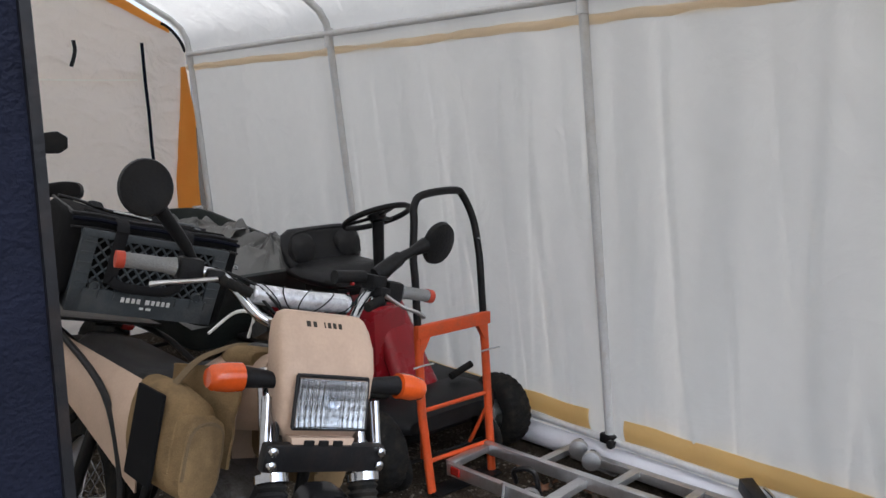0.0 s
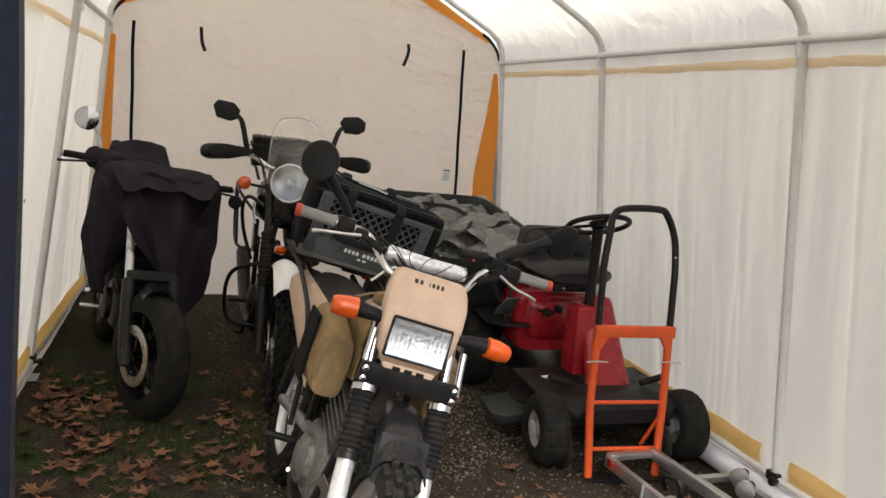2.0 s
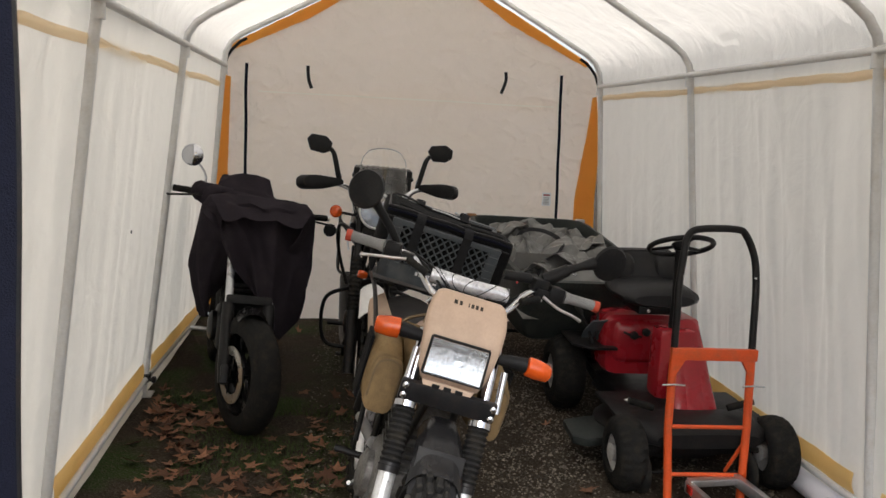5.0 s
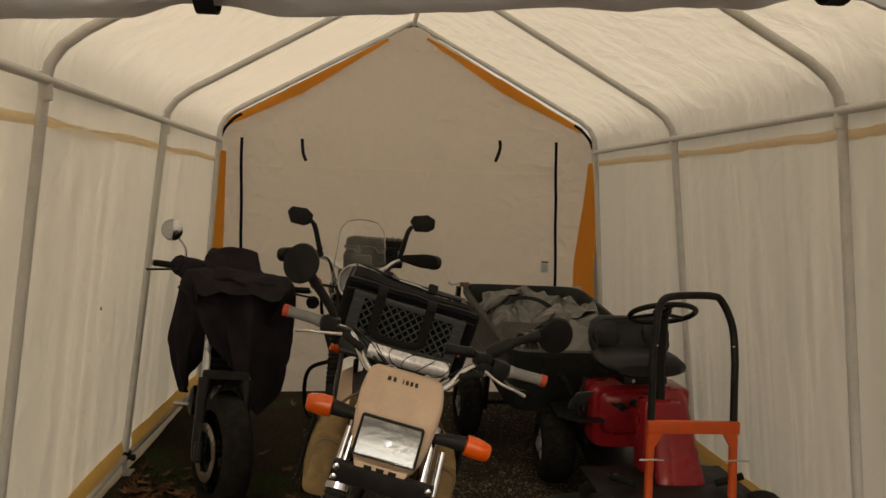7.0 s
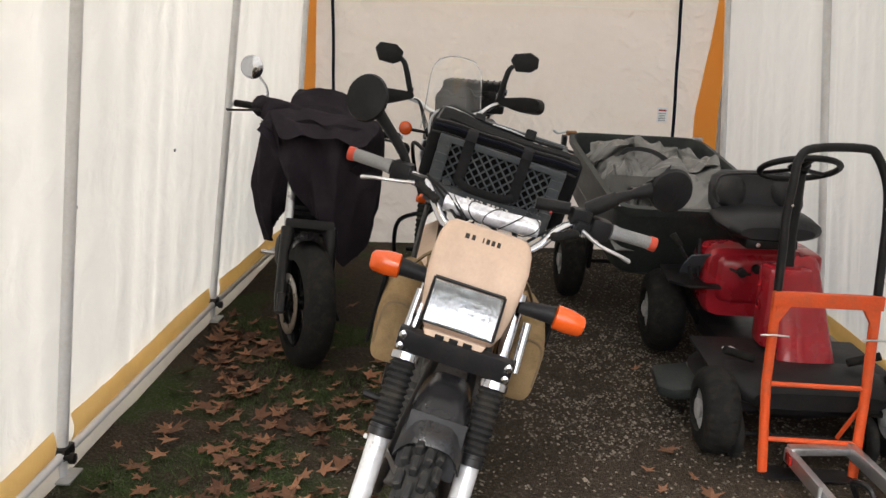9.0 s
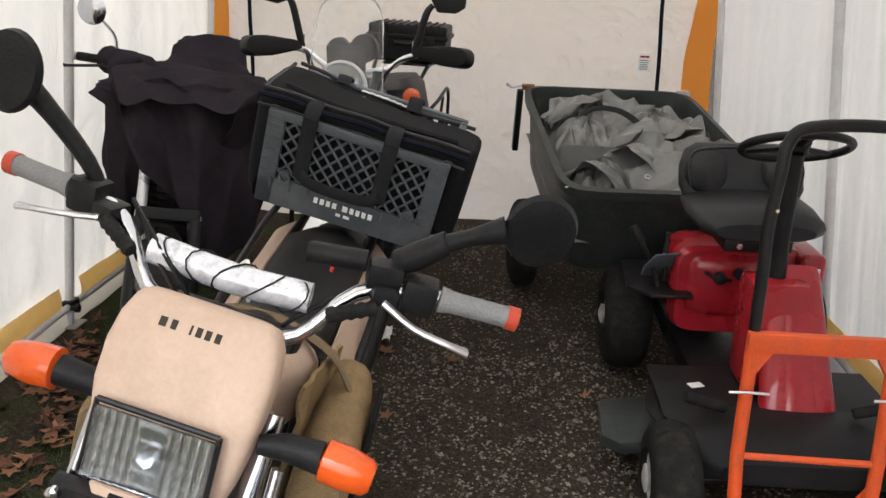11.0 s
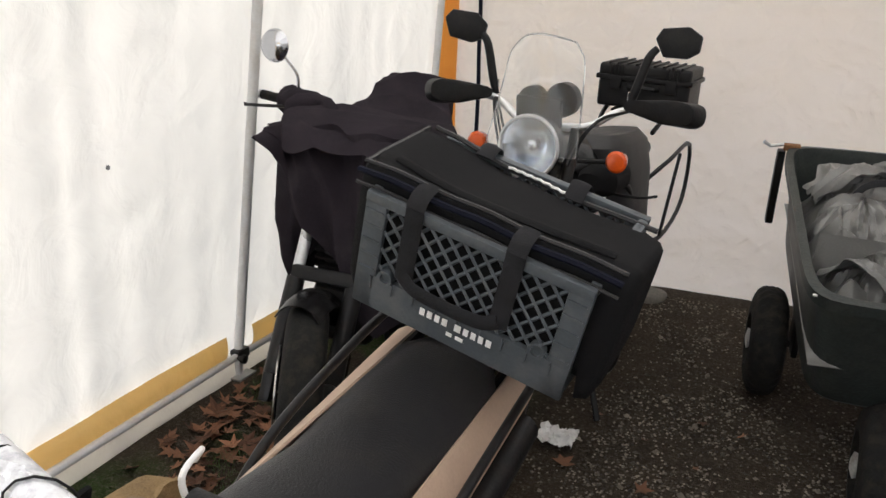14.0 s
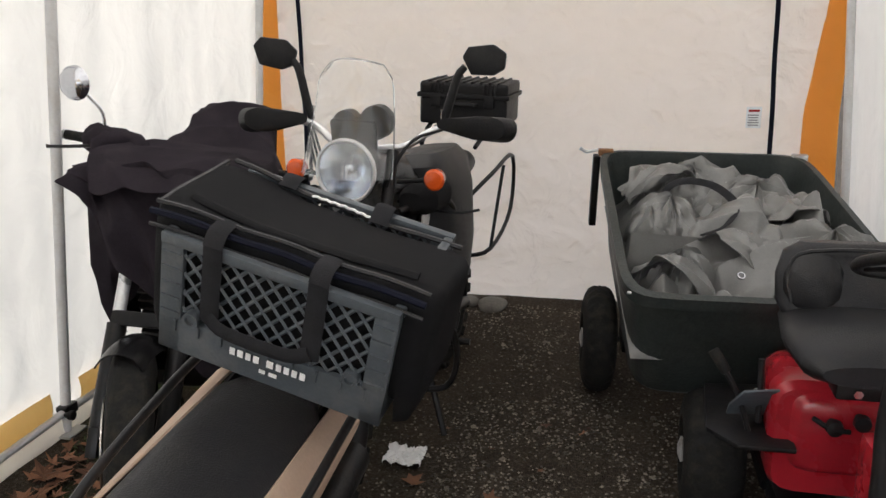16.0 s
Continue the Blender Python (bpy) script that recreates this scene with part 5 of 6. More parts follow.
# ---- covered motorcycle ----
def covered_motorcycle():
    at = pose(-1.267, 4.509, 0.0, 0, -6, 191.2) @ Matrix.Diagonal((1.06, 1.06, 1.06, 1))
    m = thing("motorcycle", at, "dark street motorcycle half covered with a black cloth", "motorcycle", "parked motorcycles")
    w = wheel(m, pose(-0.01, 0.68, 0.315, 0, 0, 17), 0.315, 0.14, 0.215, RUBBER, GLOSS_BLACK, cast=6, disc=0.145, disc_x=0.085)
    wheel(m, pose(0, -0.66, 0.305), 0.305, 0.16, 0.215, RUBBER, GLOSS_BLACK, cast=6)
    for s in (-1, 1):
        f = part("fork_leg", tube([(s * 0.105, 0.70, 0.27), (s * 0.105, 0.66, 0.34), (s * 0.105, 0.50, 0.64)], [0.028, 0.034, 0.032], 14), STEEL_BLACK, m)
        part("fork_foot", box(0.04, 0.07, 0.10, pose(s * 0.105, 0.69, 0.31, 25), 0.014), STEEL_BLACK, f)
        part("fork_tube", tube([(s * 0.105, 0.50, 0.64), (s * 0.105, 0.33, 0.95)], 0.021, 14), SILVER_SLIDER, f)
        part("brake_caliper", box(0.05, 0.09, 0.09, pose(s * 0.10, 0.57, 0.38, 25), 0.014), GLOSS_BLACK, f)
    part("front_fender", sheet(lambda u, v: ((u - 0.5) * 0.15, 0.68 + 0.345 * math.sin(-1.25 + 1.5 * v), 0.315 + 0.345 * math.cos(-1.25 + 1.5 * v) - 0.05 * (2 * abs(u - 0.5)) ** 3), 10, 16, 0.005), GLOSS_BLACK, m)
    part("fork_brace", box(0.24, 0.05, 0.05, pose(0, 0.50, 0.66, 25), 0.014), PLASTIC, m)
    engine(m, 0.10, 0.42, STEEL_BLACK)
    part("handlebar", tube([(0.43, 0.10, 1.175), (0.24, 0.17, 1.165), (0.10, 0.24, 1.10), (-0.10, 0.24, 1.10), (-0.24, 0.17, 1.12), (-0.43, 0.10, 1.10)], 0.0125, 10, curve=4), STEEL_BLACK, m)
    for s, z in ((1, 1.175), (-1, 1.105)):
        part("grip", tube([(s * 0.30, 0.15, z), (s * 0.43, 0.10, z)], 0.018, 12), RUBBER, m)
        part("bar_end", lathe([(0, 0.017), (0.015, 0.017), (0.018, 0.012)], 14, pose(s * 0.43, 0.10, z, 0, 0, -15 if s > 0 else 195)), ALU, m)
        part("lever", tube([(s * 0.24, 0.22, z), (s * 0.34, 0.22, z - 0.015), (s * 0.45, 0.19, z - 0.03), (s * 0.46, 0.185, z - 0.03)], [0.008, 0.006, 0.006, 0.009], 8, curve=3), STEEL_BLACK, m)
    mm = part("mirror", lathe([(-0.008, 0.02), (-0.006, 0.055), (0.0, 0.06), (0.012, 0.058), (0.03, 0.045), (0.04, 0.02), (0.042, 0.004)], 26, pose(0.355, 0.19, 1.37, 0, 0, 68)), CHROME, m, "round chrome mirror")
    part("mirror_face", lathe([(-0.0095, 0.053), (-0.007, 0.053)], 26, pose(0.355, 0.19, 1.37, 0, 0, 68)), MIRROR, mm)
    part("mirror_stem", tube([(0.27, 0.165, 1.18), (0.275, 0.165, 1.27), (0.32, 0.18, 1.33), (0.35, 0.19, 1.362)], 0.0065, 8, curve=4), CHROME, m)
    part("tail_unit", loft([oval(0, -0.55, 0.86, 0.10, 0.06), oval(0, -0.75, 0.93, 0.11, 0.09), oval(0, -0.95, 0.98, 0.06, 0.04)]), GLOSS_BLACK, m)
    part("seat_base", loft([oval(0, 0.15, 0.90, 0.10, 0.10), oval(0, -0.10, 0.88, 0.15, 0.12), oval(0, -0.35, 0.80, 0.14, 0.07), oval(0, -0.6, 0.84, 0.12, 0.06)]), GLOSS_BLACK, m)
    part("foot_peg", tube([(0.12, -0.1, 0.35), (0.24, -0.12, 0.35)], 0.013, 8), ALU, m)
    part("side_stand", tube([(-0.12, 0.0, 0.28), (-0.22, 0.05, 0.03)], 0.012, 8), STEEL_BLACK, m)
    # signal mirror on the far bar
    part("bar_mirror", lathe([(0, 0.03), (0.01, 0.038), (0.02, 0.03)], 18, pose(-0.46, 0.10, 1.04, 0, 0, 80)), PLASTIC, m)
    return at


COVERED = covered_motorcycle()


def cloth_cover(at):
    c = thing("cloth_cover", at, "black fleece cloth draped over a parked motorcycle", "cover")
    us = [0.0, 0.05, 0.12, 0.25, 0.40, 0.55, 0.68, 0.76, 0.88, 1.0]
    hws = [0.25, 0.29, 0.33, 0.34, 0.32, 0.27, 0.20, 0.18, 0.16, 0.12]
    tops = [1.08, 1.14, 1.17, 1.18, 1.13, 1.11, 1.18, 1.25, 1.21, 1.06]
    heml = [0.74, 0.60, 0.52, 0.50, 0.50, 0.52, 0.56, 0.60, 0.62, 0.66]
    hemr = [0.70, 0.52, 0.45, 0.43, 0.45, 0.50, 0.55, 0.60, 0.62, 0.66]
    def fn(u, v):
        hw, top = float(np.interp(u, us, hws)), float(np.interp(u, us, tops))
        hem = float(np.interp(u, us, heml)) if v < 0.5 else float(np.interp(u, us, hemr))
        k = abs(v - 0.5) * 2
        side = 1 if v > 0.5 else -1
        over = min(1.0, k / 0.42)
        drop = max(0.0, (k - 0.30) / 0.70) ** 1.15
        x = -side * hw * (math.sin(over * math.pi / 2) ** 0.9)
        z = top - 0.03 * over ** 2 - (top - hem - 0.03) * drop
        front = max(0.0, 1 - u / 0.14)
        x *= 1 - 0.5 * front * min(1.0, drop * 2.2)
        x *= (1 - 0.28 * max(0.0, drop - 0.6) / 0.4) * (0.82 if side < 0 else 1.0)
        y = 0.50 - 1.35 * u
        folds = math.sin(u * 34 + 3.0 * nz(u * 3, v * 2, 4) + 1.2 * v) + 0.7 * math.sin(u * 61 + 4 * nz(u * 5, v, 9))
        swag = 0.5 - 2.2 * abs(nz(u * 6 + 1.5 * v, 3 + side, z * 1.6))
        x += -side * (0.016 * folds * min(1.0, drop * 2) + 0.035 * swag * (0.25 + drop)) * min(1.0, u * 9 + 0.25)
        y += 0.05 * nz(u * 4, v * 6, 11) * drop - 0.30 * front * drop
        z += 0.022 * (1 - 3.2 * abs(nz(u * 7 + v * 3, v * 6 - u * 3, 2))) * (1 - 0.5 * drop) + 0.05 * nz(u * 6, 1, side) * drop ** 3
        return (x, y, z)
    cx = [-0.33, -0.30, -0.2, -0.08, 0.1, 0.2, 0.28]
    chem = [0.66, 0.54, 0.45, 0.58, 0.84, 1.0, 1.10]
    def curtain(u, v):
        x = -0.33 + 0.61 * u
        top = 1.13 + 0.03 * math.sin(math.pi * u) + 0.015 * nz(u * 7, 1, 2)
        hem = float(np.interp(x, cx, chem)) + 0.015 * nz(u * 9, 4, 2)
        z = top - (top - hem) * v
        y = 0.40 + 0.05 * math.sin(math.pi * min(1.0, u + 0.2)) + 0.06 * v * (0.4 + u) - 0.14 * max(0.0, 0.35 - u) / 0.35
        fold = 0.022 * math.sin(u * 17 + 2.6 * v + 2.5 * nz(u * 2, v * 2, 3)) * (0.25 + 0.75 * v) + 0.03 * (0.4 - 2.0 * abs(nz(u * 4 + 1.2 * v, v * 2.2, 6)))
        return (x + 0.4 * fold, y + fold, z)
    part("front_flap", sheet(curtain, 90, 50, 0.004), CLOTH, c, angle=80)
    part("drape", sheet(fn, 170, 120, 0.004), CLOTH, c, angle=80)
    def bunch(p, r, k):
        pts = [(p[0] + r * math.cos(a) * 1.2, p[1] + 0.5 * r * math.sin(a * 2 + k), p[2] + r * 0.8 * math.sin(a) + 0.01 * nz(a, k, 0)) for a in (2 * math.pi * j / 14 for j in range(14))]
        return tube(pts, [0.028, 0.036, 0.026, 0.038, 0.03, 0.034, 0.028], 10, closed=True)
    for k, (p, r) in enumerate((((0.24, 0.19, 1.17), 0.045), ((0.19, 0.22, 1.15), 0.06), ((0.28, 0.17, 1.18), 0.03), ((-0.22, 0.2, 1.10), 0.05))):
        part("bunched_fold", bunch(p, r, k), CLOTH, c, angle=80)


cloth_cover(COVERED)


# ---- riding mower ----
def riding_mower():
    at = pose(1.185, 3.53, 0.0, 0, 0, 180)
    m = thing("riding_mower", at, "red rear-engine riding mower with black seat", "riding mower")
    for s in (-1, 1):
        wheel(m, pose(s * 0.385, 0.47, 0.185), 0.185, 0.15, 0.10, RUBBER, WHEEL_GREY, tread=26)
        wheel(m, pose(s * 0.36, -0.75, 0.235), 0.235, 0.20, 0.125, RUBBER, WHEEL_GREY, tread=30)
        for y, r, x in ((0.47, 0.098, 0.385), (-0.75, 0.123, 0.36)):
            part("wheel_dish", lathe([(0.0, r), (0.02, r * 0.85), (0.03, r * 0.45), (0.055, r * 0.32), (0.058, 0.004)], 24, pose(s * (x + 0.005), y, 0.185 if y > 0 else 0.235, 0, 0, 0 if s > 0 else 180)), WHEEL_GREY, m)
        part("axle_spindle", tube([(s * 0.22, 0.47, 0.20), (s * 0.40, 0.47, 0.185)], 0.016, 8), STEEL_BLACK, m)
        part("tie_rod", tube([(s * 0.05, 0.40, 0.20), (s * 0.30, 0.44, 0.21)], 0.008, 8), ALU, m)
        part("foot_rest", prism([(-0.16, -0.28), (0.16, -0.28), (0.17, 0.10), (0.12, 0.2), (-0.16, 0.2)], 0.02, pose(s * 0.22, 0.22, 0.315, 0, 0 if s > 0 else 0, 0), 0.006), PLASTIC, m)
        part("pedal", tube([(s * 0.20, 0.32, 0.36), (s * 0.33, 0.33, 0.40)], 0.018, 10), RUBBER, m)
    part("front_axle", box(0.58, 0.05, 0.05, pose(0, 0.46, 0.22), 0.01), STEEL_BLACK, m)
    part("front_bumper", loft([oval(0, 0.56, 0.27, 0.26, 0.035, power=4), oval(0, 0.50, 0.28, 0.33, 0.05, power=4), oval(0, 0.36, 0.30, 0.34, 0.04, power=4), oval(0, 0.25, 0.31, 0.33, 0.02, power=4)]), PLASTIC, m)
    part("frame_pan", box(0.40, 1.15, 0.10, pose(0, -0.1, 0.22), 0.02), STEEL_BLACK, m)
    deck = part("mower_deck", loft([[(x, y, 0.09) for x, y in [(0.38 * math.cos(a), -0.02 + 0.34 * math.sin(a)) for a in (2 * math.pi * k / 28 for k in range(28))]],
                                    [(x, y, 0.18) for x, y in [(0.38 * math.cos(a), -0.02 + 0.34 * math.sin(a)) for a in (2 * math.pi * k / 28 for k in range(28))]],
                                    [(x, y, 0.21) for x, y in [(0.32 * math.cos(a), -0.02 + 0.28 * math.sin(a)) for a in (2 * math.pi * k / 28 for k in range(28))]]]), STEEL_BLACK, m)
    part("discharge_chute", prism([(0.30, -0.12), (0.54, -0.10), (0.56, 0.16), (0.50, 0.22), (0.30, 0.22)], 0.05, pose(0, 0, 0.185, 0, 6, 0), 0.018), POLY, deck, "grey-green plastic discharge chute")
    # hood and steering
    def hood_sec(t, hw, depth):
        y, z = 0.29 - 0.28 * t, 0.27 + 0.47 * t
        out = []
        for k in range(20):
            a = 2 * math.pi * k / 20
            c_, s_ = math.cos(a), math.sin(a)
            u = hw * math.copysign(abs(c_) ** 0.55, c_)
            d = depth * math.copysign(abs(s_) ** 0.7, s_)
            out.append((u, y + d * 0.69 - depth * 0.5, z + d * 0.72 - depth * 0.5))
        return [(p[0] - 0.06, p[1], p[2]) for p in out]
    part("hood", loft([hood_sec(0.0, 0.115, 0.02), hood_sec(0.02, 0.13, 0.035), hood_sec(0.3, 0.118, 0.05), hood_sec(0.7, 0.105, 0.06), hood_sec(0.96, 0.095, 0.06), hood_sec(1.0, 0.085, 0.045)]), RED, m, "glossy red sloping hood")
    part("hood_panel", loft([hood_sec(0.1, 0.075, 0.056), hood_sec(0.5, 0.072, 0.062), hood_sec(0.85, 0.068, 0.066)]), RED, m)
    part("column_base", box(0.20, 0.16, 0.38, pose(0, 0.03, 0.52), 0.03), RED, m)
    part("steering_column", tube([(0, 0.03, 0.68), (0, 0.03, 0.85), (0, 0.035, 1.13)], [0.032, 0.026, 0.03], 12), PLASTIC, m)
    sw = part("steering_wheel", tube([(0.165 * math.cos(a), 0.165 * math.sin(a), 0) for a in (2 * math.pi * k / 36 for k in range(36))], 0.014, 10, closed=True), PLASTIC, m, at=pose(0, 0.03, 1.15, 24))
    part("wheel_hub", lathe([(-0.02, 0.035), (0.012, 0.05), (0.022, 0.04), (0.024, 0.005)], 20, pose(0, 0, 0, 0, -90, 0)), PLASTIC, sw)
    for k in range(3):
        a = math.pi / 2 + 2 * math.pi * k / 3
        part("wheel_spoke", tube([(0.03 * math.cos(a), 0.03 * math.sin(a), 0), (0.16 * math.cos(a), 0.16 * math.sin(a), 0)], 0.018, 8, flat=0.45), PLASTIC, sw)
    # body under the seat
    part("body", loft([oval(0, -0.36, 0.50, 0.235, 0.165, power=7), oval(0, -0.38, 0.51, 0.25, 0.175, power=7), oval(0, -0.55, 0.515, 0.25, 0.175, power=7), oval(0, -0.68, 0.50, 0.235, 0.16, power=5), oval(0, -0.72, 0.48, 0.2, 0.12, power=4)]), RED, m, "glossy red engine body")
    part("body_recess", loft([oval(0.01, -0.335, 0.53, 0.16, 0.10, power=6), oval(0.01, -0.35, 0.53, 0.18, 0.12, power=6), oval(0.01, -0.37, 0.53, 0.19, 0.13, power=6)]), RED, m)
    part("fuel_shoulder", box(0.10, 0.30, 0.12, pose(-0.25, -0.45, 0.62, 0, 0, 0), 0.03, seg=3), RED, m)
    part("gear_mark", box(0.04, 0.004, 0.026, pose(-0.255, -0.298, 0.62), 0.002), WHITE, m)
    for x, z in ((0.02, 0.60), (0.09, 0.58)):
        part("control_knob", lathe([(0, 0.012), (0.03, 0.012), (0.04, 0.024), (0.06, 0.022), (0.064, 0.006)], 14, pose(x, -0.345, z, 0, 0, 90)), PLASTIC, m)
    part("control_rod", tube([(0.14, -0.33, 0.59), (0.10, -0.29, 0.58), (0.05, -0.29, 0.575)], 0.007, 8, curve=3), PLASTIC, m)
    # seat
    seat_at = pose(0.02, 0.17, 0.055)
    part("seat_cushion", loft([oval(0, -0.24, 0.775, 0.17, 0.03), oval(0, -0.28, 0.785, 0.215, 0.055), oval(0, -0.45, 0.79, 0.235, 0.06), oval(0, -0.62, 0.80, 0.22, 0.06), oval(0, -0.68, 0.82, 0.17, 0.05)]), SEAT, m, "black vinyl seat cushion", at=seat_at)
    def back(t, hw, d):
        z, y = 0.80 + 0.205 * t, -0.58 - 0.09 * t
        return [(hw * math.copysign(abs(math.cos(a)) ** 0.7, math.cos(a)), y + d * math.copysign(abs(math.sin(a)) ** 0.8, math.sin(a)), z) for a in (2 * math.pi * k / 24 for k in range(24))]
    part("seat_back", loft([back(0, 0.21, 0.05), back(0.25, 0.235, 0.06), back(0.6, 0.235, 0.05), back(0.88, 0.215, 0.045), back(1.0, 0.17, 0.025)]), SEAT, m, "black vinyl seat back", at=seat_at)
    part("seat_piping", tube([(0.20, -0.545, 0.86), (0.21, -0.575, 0.94), (0.15, -0.60, 0.995), (-0.15, -0.60, 0.995), (-0.21, -0.575, 0.94), (-0.20, -0.545, 0.86)], 0.006, 6, curve=4), SEAT, m, at=seat_at)
    for s in (-1, 1):
        part("back_bolster", loft([oval(s * 0.135, -0.54, 0.885, 0.04, 0.04), oval(s * 0.14, -0.555, 0.90, 0.07, 0.065), oval(s * 0.14, -0.59, 0.91, 0.08, 0.08)]), SEAT, m, at=seat_at)
    part("seat_bracket", box(0.24, 0.30, 0.05, pose(0, -0.45, 0.71), 0.01), STEEL_BLACK, m, at=seat_at)
    for s in (-1, 1):
        part("bracket_nut", lathe([(0, 0.012), (0.012, 0.012)], 6, pose(s * 0.07, -0.295, 0.71, 0, 0, 90)), CHROME, m, at=seat_at)
    # height lever quadrant on the side
    q = part("lever_plate", prism([(-0.078, -0.078), (0.078, -0.062), (0.086, 0.0), (0.066, 0.086), (-0.066, 0.094), (-0.082, 0.039), (-0.055, 0.035), (-0.055, 0.016), (-0.082, 0.008), (-0.055, 0.0), (-0.055, -0.016), (-0.082, -0.023), (-0.055, -0.031), (-0.055, -0.047)], 0.008, pose(0.275, -0.42, 0.58, 50, 0, 12), 0.002), CRATE, m)
    for dx in (0.0, 0.035):
        part("plate_scale", box(0.010, 0.13, 0.003, pose(0.27 + dx, -0.427, 0.592, 50, 0, 12 + dx * 300), 0.001), GALV, q)
    part("deck_lever", tube([(0.30, -0.40, 0.50), (0.33, -0.42, 0.60), (0.39, -0.44, 0.70)], 0.009, 8), STEEL_BLACK, m)
    part("lever_grip", tube([(0.37, -0.43, 0.67), (0.41, -0.45, 0.73)], 0.017, 10), RUBBER, m)
    part("second_lever", tube([(0.27, -0.42, 0.52), (0.27, -0.45, 0.71)], 0.010, 8), STEEL_BLACK, m)
    part("fender", prism([(0.18, -0.75), (0.40, -0.72), (0.42, -0.40), (0.34, -0.3), (0.18, -0.3)], 0.015, pose(0, 0, 0.495), 0.005), STEEL_BLACK, m)
    part("caution_sticker", box(0.05, 0.035, 0.002, pose(0.24, 0.10, 0.327, 0, 0, 20), 0.0005), WHITE, m)
    part("engine_shroud", box(0.30, 0.22, 0.22, pose(0.05, -0.95, 0.40), 0.04), STEEL_BLACK, m)


riding_mower()


# ---- hand truck ----
def hand_truck():
    t = thing("hand_truck", pose(1.133, 2.90, 0, 0.4, 0, -2.2) @ Matrix.Diagonal((1.04, 1, 1.035, 1)), "orange-red hand truck with a black hoop handle", "hand truck")
    L, R = -0.185, 0.185
    for s, x in ((-1, L), (1, R)):
        part("upright", tube([(x + 0.015 * -s, -0.04, 0.01), (x, 0.0, 0.36), (x - 0.005 * s, 0.02, 0.72)], 0.019, 12), ORANGE_PAINT, t)
        part("strut", tube([(x, 0.0, 0.30), (x - 0.05 * s, 0.07, 0.12)], 0.009, 8), ORANGE_PAINT, t)
        part("gusset", prism([(0, 0), (0.07, 0), (0.0, -0.12)], 0.03, pose(x, 0.01, 0.70, 90, 0, 0 if s < 0 else 180), 0.004), ORANGE_PAINT, t)
        part("spring_pin", tube([(x - 0.05, -0.02, 0.56), (x, -0.026, 0.565), (x + 0.055, -0.02, 0.56)], 0.004, 6), GALV, t)
        part("bolt_head", lathe([(0, 0.006), (0.006, 0.005)], 8, pose(x - 0.018 * s, 0.03, 1.05, 0, 0, -90)), CHROME, t)
        wheel(t, pose(x + s * 0.07, 0.09, 0.105), 0.105, 0.045, 0.065, RUBBER, STEEL_BLACK, cast=5)
    part("axle", tube([(L - 0.08, 0.09, 0.105), (R + 0.08, 0.09, 0.105)], 0.009, 8), STEEL_BLACK, t)
    part("cross_channel", box(0.40, 0.03, 0.055, pose(0, 0.005, 0.70), 0.006), ORANGE_PAINT, t)
    part("thin_cross_rod", tube([(L, 0, 0.36), (R, 0, 0.36)], 0.010, 8), ORANGE_PAINT, t)
    part("lower_cross_rod", tube([(L, -0.02, 0.14), (R, -0.02, 0.14)], 0.010, 8), ORANGE_PAINT, t)
    part("toe_plate", box(0.36, 0.10, 0.006, pose(0, -0.05, 0.012), 0.002), STEEL_BLACK, t)
    part("hoop_handle", tube([(L + 0.003, 0.015, 0.62), (L + 0.005, 0.03, 0.90), (L + 0.005, 0.04, 1.0), (L + 0.02, 0.05, 1.15), (L + 0.03, 0.06, 1.215), (L + 0.075, 0.062, 1.257), (R - 0.11, 0.085, 1.262), (R - 0.055, 0.09, 1.235), (R - 0.01, 0.075, 1.13),
                              (R - 0.002, 0.05, 1.0), (R - 0.004, 0.035, 0.9), (R - 0.003, 0.015, 0.62)], 0.0165, 12, curve=4), STEEL_BLACK, t, "black powder-coated hoop handle")


hand_truck()


